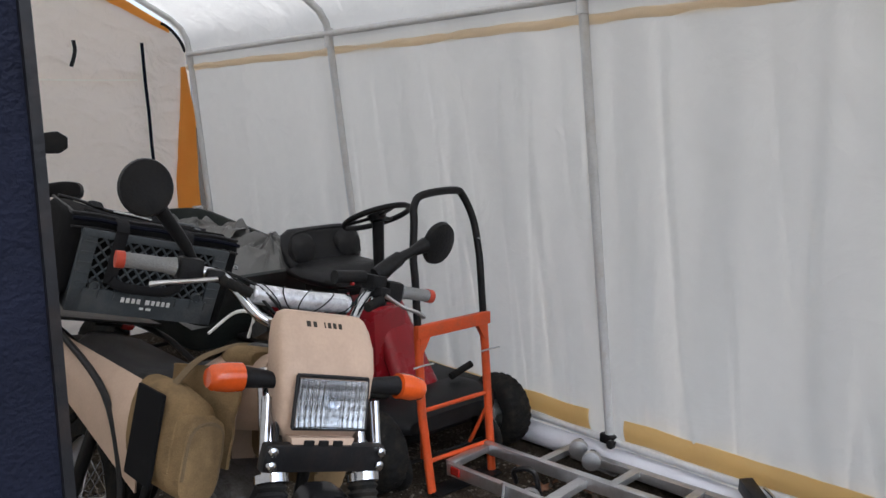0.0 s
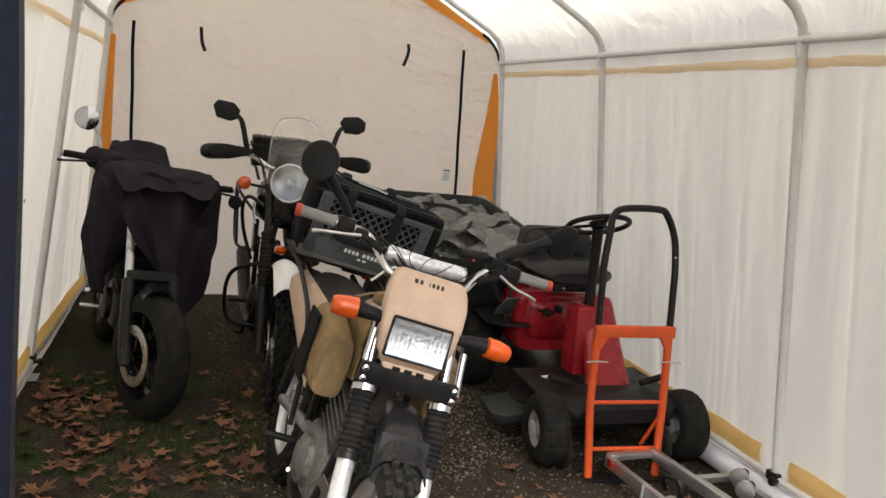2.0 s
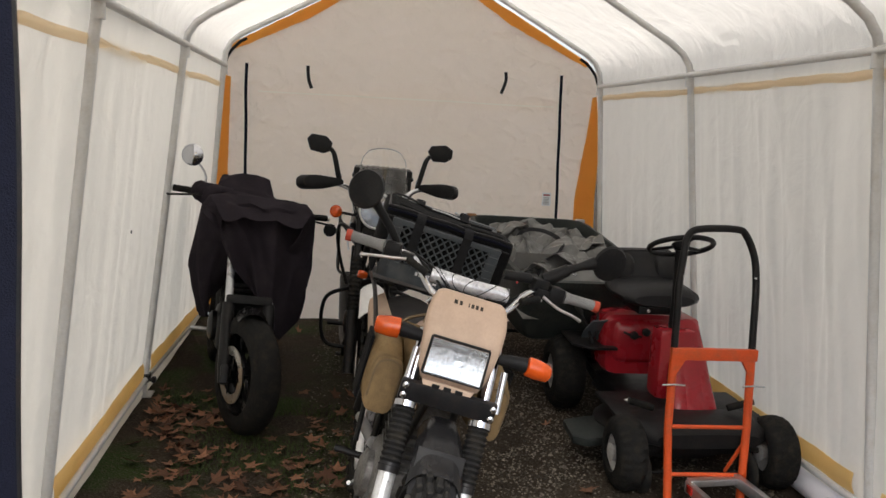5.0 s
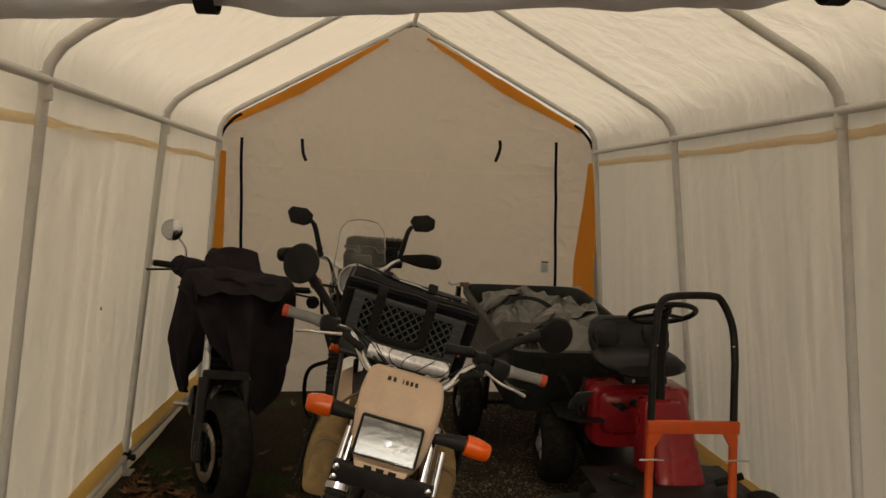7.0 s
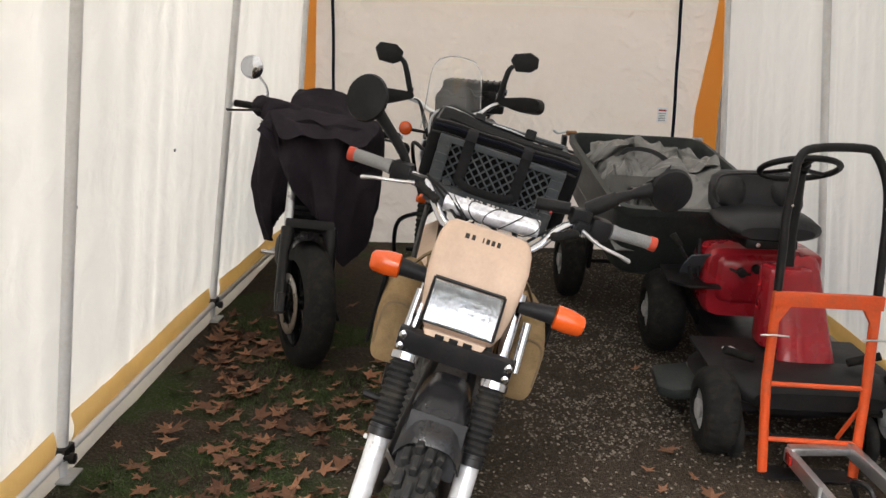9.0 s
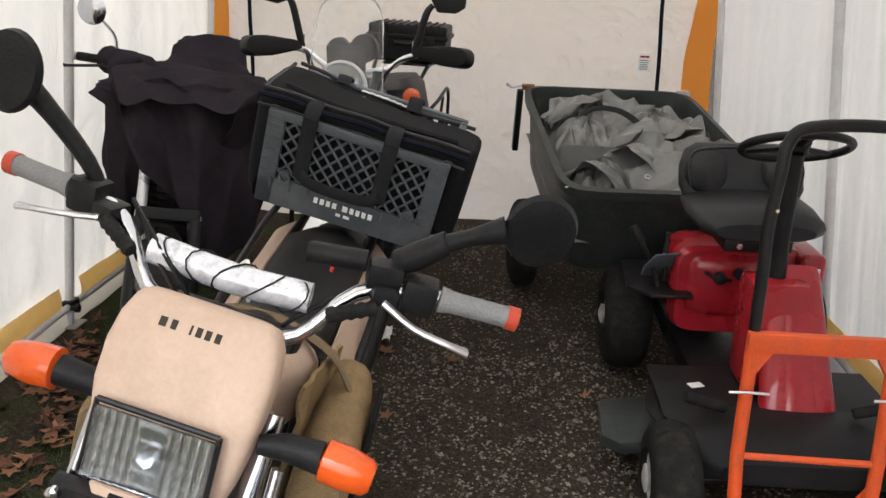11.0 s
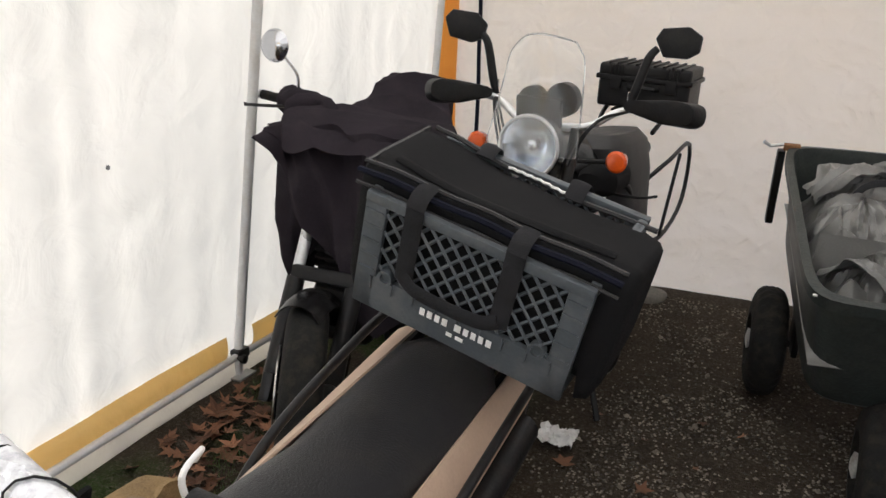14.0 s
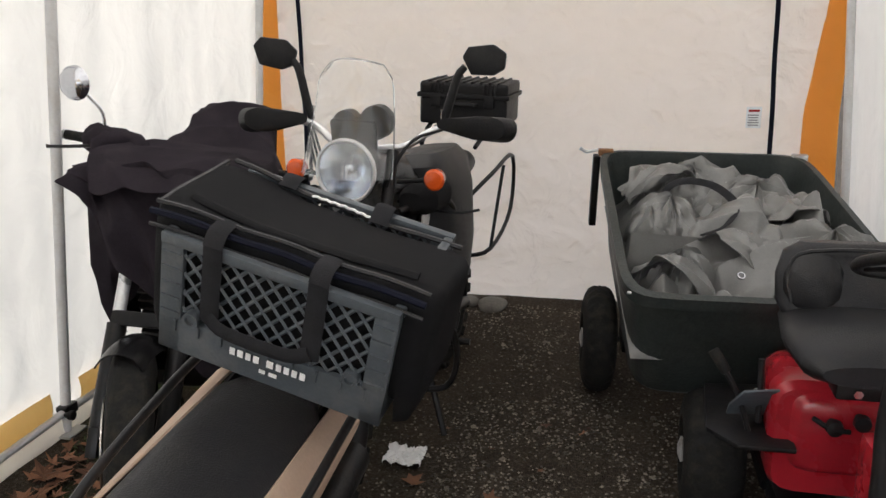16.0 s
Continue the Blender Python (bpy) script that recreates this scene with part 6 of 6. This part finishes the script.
# ---- aluminium carrier lying on the ground ----
def carrier():
    c = thing("carrier_rack", pose(0.012, -0.115, 0.01), "aluminium hitch carrier rack lying on the gravel", "carrier")
    def rail(name, a, b, w=0.05, h=0.05, mat=ALU):
        a, b = Vector(a), Vector(b)
        d = b - a
        mtx = Matrix.Translation((a + b) / 2) @ d.to_track_quat("Y", "Z").to_matrix().to_4x4()
        return part(name, box(w, d.length, h, mtx, 0.004), mat, c)
    rail("side_rail", (1.025, 2.96, 0.095), (1.10, 1.55, 0.095), 0.03, 0.055)
    rail("side_rail", (1.275, 2.985, 0.115), (1.385, 1.55, 0.10), 0.03, 0.055)
    for y, dz in ((2.955, 0.012), (2.42, 0), (2.10, 0), (1.78, 0)):
        f = (2.96 - y) / 1.41
        rail("rung", (1.028 + 0.075 * f, y, 0.10 + dz), (1.275 + 0.11 * f, y + 0.02, 0.108 + dz * 0.5), 0.05, 0.03)
    rail("channel", (1.37, 2.70, 0.075), (1.46, 1.55, 0.075), 0.04, 0.05)
    rail("channel", (1.575, 2.72, 0.075), (1.62, 1.9, 0.075), 0.04, 0.04)
    rail("rung", (1.36, 2.72, 0.09), (1.60, 2.74, 0.085), 0.04, 0.03)
    rail("rung", (1.39, 2.35, 0.09), (1.60, 2.37, 0.085), 0.04, 0.03)
    rail("rung", (1.42, 2.05, 0.09), (1.61, 2.07, 0.085), 0.04, 0.03)
    rail("hitch_tube", (1.46, 1.66, 0.12), (1.64, 1.90, 0.17), 0.055, 0.055, STEEL_BLACK)
    part("hitch_pin", tube([(1.60, 1.80, 0.20), (1.63, 1.77, 0.15), (1.66, 1.80, 0.11)], 0.007, 8, curve=3), CHROME, c)
    for x, y, z in ((1.50, 2.55, 0.11), (1.545, 2.66, 0.12), (1.16, 2.60, 0.03)):
        part("wheel_chock_roller", lathe([(-0.02, 0.02), (-0.015, 0.042), (0.015, 0.042), (0.02, 0.02)], 20, pose(x, y, z, 0, 0, 35)), ALU, c)
        part("roller_knob", lathe([(0.02, 0.008), (0.05, 0.008), (0.052, 0.024), (0.075, 0.022)], 14, pose(x, y, z, 0, 0, 35)), PLASTIC, c)
    part("u_bolt", tube([(1.02, 2.62, 0.14), (1.02, 2.62, 0.02), (1.06, 2.62, 0.0)], 0.008, 8, curve=3), GALV, c)
    part("caster", lathe([(-0.018, 0.035), (0.018, 0.035)], 16, pose(0.97, 2.60, 0.038, 0, 0, 20)), PLASTIC, c)
    part("caster_rod", tube([(0.97, 2.60, 0.038), (1.05, 2.61, 0.05)], 0.008, 8), GALV, c)
    part("reflector", box(0.012, 0.055, 0.035, pose(1.008, 2.90, 0.10, 0, 0, -3), 0.004), RED_LENS, c, "red side reflector")
    part("folded_hook", tube([(1.20, 2.72, 0.05), (1.17, 2.70, 0.12), (1.20, 2.62, 0.13), (1.22, 2.60, 0.02)], 0.012, 8, curve=4), STEEL_BLACK, c)


carrier()


# ---- dump cart and tarp ----
CART = pose(0.898, 4.987, 0.61, 9.66, 1.53, 6.0)


def dump_cart():
    c = thing("dump_cart", CART, "dark grey poly dump cart tipped forward on its tongue", "cart")
    def ring(w, l, z, y0=0.0, n=32, p=10.0):
        return [(w / 2 * math.copysign(abs(math.cos(a)) ** (2 / p), math.cos(a)), y0 + l / 2 * math.copysign(abs(math.sin(a)) ** (2 / p), math.sin(a)), z) for a in (2 * math.pi * (k + 0.5) / n for k in range(n))]
    part("tub", loft([ring(0.80, 1.32, -0.09, 0.01), ring(0.83, 1.36, -0.07, 0.01), ring(0.90, 1.42, 0.28), ring(0.955, 1.475, 0.285), ring(0.96, 1.48, 0.325), ring(0.90, 1.42, 0.33), ring(0.88, 1.40, 0.30), ring(0.79, 1.30, -0.05, 0.01), ring(0.5, 0.9, -0.055, 0.01)]), POLY, c, angle=50)
    for x in (-0.46, 0.46):
        part("rim_screw", lathe([(0, 0.008), (0.004, 0.007)], 8, pose(x, -0.72, 0.331, 0, -90, 0)), GALV, c)
        part("corner_plate", box(0.07, 0.03, 0.03, pose(x * 0.96, 0.70, 0.325), 0.004), material("rusty_steel", (0.22, 0.11, 0.05), 0.8, 0, 0.4, 20, 120, 0.3) if x < 0 else GALV, c)
    part("tail_latch", tube([(-0.46, 0.73, 0.33), (-0.53, 0.74, 0.31), (-0.56, 0.73, 0.33)], 0.008, 8), GALV, c)
    part("tail_gate_edge", box(0.035, 0.05, 0.36, pose(-0.48, 0.73, 0.12), 0.008), STEEL_BLACK, c)
    part("axle", tube([(-0.50, 0.226, -0.41), (0.50, 0.226, -0.41)], 0.014, 8), STEEL_BLACK, c)
    part("tongue", tube([(0.0, -0.2, -0.11), (0.0, -0.75, -0.20), (0.0, -0.95, -0.22)], 0.022, 8), STEEL_BLACK, c)
    for s in (-1, 1):
        wheel(c, pose(s * 0.455, 0.226, -0.41), 0.245, 0.15, 0.12, RUBBER, WHEEL_GREY, tread=28)
        part("axle_bracket", box(0.03, 0.16, 0.36, pose(s * 0.34, 0.22, -0.25), 0.01), STEEL_BLACK, c)


dump_cart()


def tarp(at):
    t = thing("tarp", at, "crumpled grey tarpaulin heaped in the dump cart", "tarp")
    def crumple(x, y, k):
        wx, wy = x + 0.14 * nz(x * 2.2, y * 2.2, k), y + 0.14 * nz(x * 2.2, y * 2.2, k + 4)
        v = 0.0
        for ang, f, g, a in ((0.5, 3.2, 1.6, 0.22), (-0.8, 4.6, 2.0, 0.13), (1.3, 7.0, 2.2, 0.07), (0.2, 11.0, 4.0, 0.028)):
            c_, s_ = math.cos(ang), math.sin(ang)
            n_ = nz((wx * c_ + wy * s_) * f + k, (wy * c_ - wx * s_) * g, k + f)
            v += a * (1.3 * abs(n_) - 0.28 if f < 6 else 0.3 - 1.8 * abs(n_))
        return v
    def heap(u, v):
        x, y = (u - 0.5) * 0.86, (v - 0.5) * 1.36
        e = min(1, 7 * min(u, 1 - u)) * min(1, 7 * min(v, 1 - v))
        h = crumple(x, y, 1.3)
        return (x + e * 0.30 * h * math.cos(6 * x + 4 * y), y + e * 0.30 * h * math.sin(5 * x - 4 * y), 0.06 + e * (0.18 + 0.05 * v + h))
    part("tarp_body", sheet(heap, 150, 210, 0.004), TARP, t, angle=35)
    def lump(cx, cy, cz, rx, ry, rz, k):
        def fn(u, v):
            a, b_ = 2 * math.pi * u, math.pi * 0.5 * v
            c_, s_ = math.cos(a), math.sin(a)
            r_ = 0.92 + 0.16 * nz(1.6 * c_ + k, 1.6 * s_, 1.4 * v) + 0.22 * (0.35 - 1.6 * abs(nz(2.1 * c_ + k, 1.4 * v, 2.1 * s_))) + 0.07 * (0.3 - 1.6 * abs(nz(5 * c_ + k, 4 * v, 5 * s_)))
            return (cx + rx * r_ * c_ * math.cos(b_), cy + ry * r_ * s_ * math.cos(b_), cz + rz * r_ * math.sin(b_))
        return sheet(fn, 84, 36, 0.004)
    for lx, ly, lz, ax, ay, az, k in ((0.27, -0.36, 0.14, 0.30, 0.34, 0.27, 2.0), (-0.22, 0.10, 0.16, 0.17, 0.26, 0.19, 5.0), (0.14, 0.22, 0.17, 0.24, 0.26, 0.22, 8.0), (-0.24, -0.34, 0.12, 0.15, 0.24, 0.20, 11.0), (-0.08, 0.44, 0.15, 0.28, 0.17, 0.21, 14.0)):
        part("lump", lump(lx, ly, lz, ax, ay, az, k), TARP, t, angle=30)
    def flap(p0, p1, w, lift, k):
        """A folded edge of the sheet that arches between two points."""
        a, b_ = Vector(p0), Vector(p1)
        d = (b_ - a).normalized()
        side = Vector((-d.y, d.x, 0))
        def fn(u, v):
            q = a.lerp(b_, u) + side * w * (v - 0.5) * (0.6 + 0.8 * math.sin(math.pi * u)) + Vector((0, 0, lift * math.sin(math.pi * u) ** 0.8 * (1 - 0.5 * v * v)))
            return q + Vector((0.03 * nz(u * 4, v * 3, k), 0.03 * nz(u * 4, v * 3, k + 3), 0.03 * (0.4 - 2 * abs(nz(u * 3, v * 4, k + 6)))))
        return sheet(fn, 40, 16, 0.003)
    for p0, p1, w, lift, k in (((-0.40, -0.36, 0.22), (-0.12, -0.50, 0.16), 0.16, 0.16, 1), ((-0.38, 0.36, 0.24), (-0.05, 0.52, 0.22), 0.20, 0.15, 5), ((-0.10, -0.10, 0.24), (0.12, -0.42, 0.20), 0.20, 0.14, 9), ((0.10, 0.02, 0.30), (0.38, 0.10, 0.26), 0.22, 0.10, 13)):
        part("folded_edge", flap(p0, p1, w, lift, k), TARP, t, "folded grey tarpaulin edge", angle=40)
    part("strap", tube([(-0.30, 0.10, 0.20), (-0.22, 0.16, 0.37), (-0.08, 0.12, 0.40), (0.0, -0.04, 0.38), (-0.06, -0.2, 0.36), (-0.16, -0.28, 0.35)], 0.016, 8, curve=5, flat=0.2), WEBBING, t, "black webbing strap")
    for x, y, z in ((-0.02, -0.12, 0.36), (-0.06, -0.50, 0.30)):
        part("grommet", tube([(x + 0.012 * math.cos(a), y + 0.010 * math.sin(a), z + 0.006 * math.sin(a)) for a in (2 * math.pi * k / 14 for k in range(14))], 0.004, 6, closed=True), CHROME, t)


tarp(CART)


# ---- ground litter ----
def crumpled_paper():
    p = thing("paper_scrap", pose(-0.30, 4.40, 0.02), "crumpled white paper scrap on the gravel", "paper")
    part("sheet", sheet(lambda u, v: (0.15 * (u - 0.5) + 0.012 * nz(u * 9, v * 9, 1), 0.13 * (v - 0.5) + 0.012 * nz(u * 9, v * 9, 2), 0.012 + 0.045 * abs(nz(u * 4, v * 4, 3)) + 0.02 * abs(nz(u * 11, v * 11, 3)) * (0.5 + u)), 26, 26, 0.001), PAPER, p, angle=25)


crumpled_paper()

for y, z in ((3.55, 1.125), (2.565, 1.05)):
    x = wall_x(-1, y, z)
    pin = thing("wall_patch", pose(x + 0.018, y, z), "small grey repair dot on the white side wall", "patch", "repair dots")
    part("dot", lathe([(0, 0.008), (0.004, 0.008), (0.005, 0.004)], 14), GREY_GRIP, pin)


def rock(x, y, r, k):
    t = thing("rock", pose(x, y, ground_height(x, y)), "rounded grey stone at the foot of the end wall", "stone", "stones at the end wall")
    b = bmesh.new()
    bmesh.ops.create_icosphere(b, subdivisions=3, radius=r)
    for v in b.verts:
        v.co = v.co * (1 + 0.35 * nz(*(v.co * 9 + Vector((k, 0, 0)))))
        v.co.z = v.co.z * 0.6 + r * 0.25
    part("stone", b, STONE, t)


for x, y, r, k in ((-0.20, 6.05, 0.085, 1), (-0.35, 6.1, 0.06, 4)):
    rock(x, y, r, k)


def leaf_outline(k):
    """A lobed maple leaf outline."""
    rnd = random.Random(k)
    pts = []
    for i, r in enumerate((1.0, 0.42, 0.78, 0.34, 0.62, 0.22, 0.16, 0.22, 0.62, 0.34, 0.78, 0.42)):
        a = math.pi / 2 + 2 * math.pi * i / 12
        pts.append((r * math.cos(a) * rnd.uniform(0.85, 1.15), r * math.sin(a) * rnd.uniform(0.85, 1.15)))
    return pts


def leaves(name, count, spots, mat, label, seed):
    rnd = random.Random(seed)
    verts, faces = [], []
    for n in range(count):
        cx, cy, sp = rnd.choice(spots)
        x, y = rnd.gauss(cx, sp * 1.35), rnd.gauss(cy, sp * 1.5)
        if not (-1.62 < x < 1.5 and 0.75 < y < 5.9):
            continue
        size = rnd.uniform(0.03, 0.078)
        turn, tilt, curl = rnd.uniform(0, 6.28), rnd.gauss(0, 0.3), rnd.uniform(0.1, 0.9)
        z0 = ground_height(x, y) + rnd.uniform(0.008, 0.035)
        base = len(verts)
        ct, st = math.cos(turn), math.sin(turn)
        ring = leaf_outline(rnd.random())
        for px, py in [(0, 0)] + ring:
            lx, ly = px * size, py * size
            lz = curl * (lx * lx + 0.4 * ly * ly) / size * rnd.uniform(0.2, 1.0) + tilt * lx
            verts.append((x + ct * lx - st * ly, y + st * lx + ct * ly, max(z0 + lz, ground_height(x, y) + 0.004)))
        for i in range(12):
            faces.append((base, base + 1 + i, base + 1 + (i + 1) % 12))
    me = bpy.data.meshes.new(name)
    me.from_pydata(verts, [], faces)
    me.materials.append(mat)
    return tagged(new(name, me), label, "leaves", kind="stuff")


def island_material(name, c0, c1, rough=0.8, translucent=0.0):
    m = material(name, (1, 1, 1), rough, 0, 0.2, 20, 120, 0.3)
    ns, ln = m.node_tree.nodes, m.node_tree.links
    geo, mx = ns.new("ShaderNodeNewGeometry"), ns.new("ShaderNodeMix")
    mx.data_type = "RGBA"
    ln.new(geo.outputs["Random Per Island"], mx.inputs[0])
    mx.inputs[6].default_value, mx.inputs[7].default_value = (*c0, 1), (*c1, 1)
    mul = ns.new("ShaderNodeMix")
    mul.data_type, mul.blend_type = "RGBA", "MULTIPLY"
    mul.inputs[0].default_value = 1
    b = ns["Principled BSDF"]
    old = b.inputs["Base Color"].links[0].from_socket
    ln.new(mx.outputs[2], mul.inputs[6])
    ln.new(old, mul.inputs[7])
    ln.new(mul.outputs[2], b.inputs["Base Color"])
    return m


LEAF = island_material("fallen_leaf", (0.06, 0.026, 0.014), (0.25, 0.12, 0.066), 0.75)
LEAF_SPOTS = [(-1.05, 2.2, 0.16), (-1.3, 2.7, 0.14), (-0.85, 2.75, 0.14), (-0.95, 1.7, 0.2), (-1.35, 2.1, 0.12), (-1.35, 3.5, 0.12), (-0.75, 3.3, 0.14), (-1.2, 3.1, 0.15),
              (-0.6, 1.9, 0.16), (-1.25, 1.5, 0.2), (-1.45, 4.1, 0.10), (-1.5, 3.8, 0.08), (-0.8, 4.0, 0.2), (-0.6, 1.3, 0.25), (-1.0, 2.45, 0.1), (-0.1, 2.1, 0.12)]
leaves("fallen_leaves", 560, LEAF_SPOTS, LEAF, "curled brown maple leaves scattered on damp soil", 3)
leaves("scattered_leaves", 90, [(0.5, 2.1, 0.25), (0.65, 2.5, 0.15), (1.3, 2.3, 0.2), (0.2, 4.4, 0.4), (0.6, 1.6, 0.4), (1.45, 2.2, 0.15), (-0.2, 5.0, 0.4)], LEAF, "few brown leaves lying on dark gravel", 8)


def gravel(count, seed):
    rnd = random.Random(seed)
    verts, faces = [], []
    for n in range(count):
        x, y = rnd.uniform(-0.75, 1.6), rnd.uniform(0.8, 6.1)
        if (x < -0.2 and rnd.random() < 0.6) or (nz(x * 1.6, y * 1.6, 9) + 0.5 * nz(x * 4, y * 4, 3) > 0.08 and rnd.random() < 0.75):
            continue
        r = rnd.uniform(0.003, 0.0085) * (2.0 if rnd.random() < 0.03 else 1)
        z = ground_height(x, y) + r * 0.25
        base, a = len(verts), rnd.uniform(0, 3.14)
        for k in range(4):
            q = a + k * math.pi / 2
            verts.append((x + r * rnd.uniform(0.7, 1.3) * math.cos(q), y + r * rnd.uniform(0.7, 1.3) * math.sin(q), z + r * rnd.uniform(-0.2, 0.2)))
        verts += [(x + r * rnd.uniform(-0.3, 0.3), y + r * rnd.uniform(-0.3, 0.3), z + r * rnd.uniform(0.5, 0.9)), (x, y, z - r * 0.6)]
        for k in range(4):
            faces += [(base + k, base + (k + 1) % 4, base + 4), (base + (k + 1) % 4, base + k, base + 5)]
    me = bpy.data.meshes.new("gravel")
    me.from_pydata(verts, [], faces)
    me.materials.append(island_material("gravel_stone", (0.018, 0.014, 0.010), (0.21, 0.18, 0.145), 0.6))
    tagged(new("gravel", me), "dark wet gravel with paler chips", "gravel", kind="stuff")


gravel(34000, 5)


def grass(count, seed):
    rnd = random.Random(seed)
    verts, faces = [], []
    for n in range(count):
        x, y = rnd.uniform(-1.62, -0.45), rnd.uniform(0.8, 4.4)
        if nz(x * 2.2, y * 2.2, 5) < -0.02:
            continue
        h, a, w = rnd.uniform(0.012, 0.05), rnd.uniform(0, 6.28), rnd.uniform(0.001, 0.0022)
        z, bx, by = ground_height(x, y), rnd.gauss(0, 0.02), rnd.gauss(0, 0.02)
        base = len(verts)
        verts += [(x - w * math.cos(a), y - w * math.sin(a), z - 0.003), (x + w * math.cos(a), y + w * math.sin(a), z - 0.003), (x + bx, y + by, z + h)]
        faces.append((base, base + 1, base + 2))
    me = bpy.data.meshes.new("grass")
    me.from_pydata(verts, [], faces)
    me.materials.append(island_material("grass_blade", (0.03, 0.05, 0.012), (0.075, 0.11, 0.03), 0.7))
    tagged(new("grass", me), "short moss and grass on the soil beside the wall", "grass", kind="stuff")


grass(22000, 6)
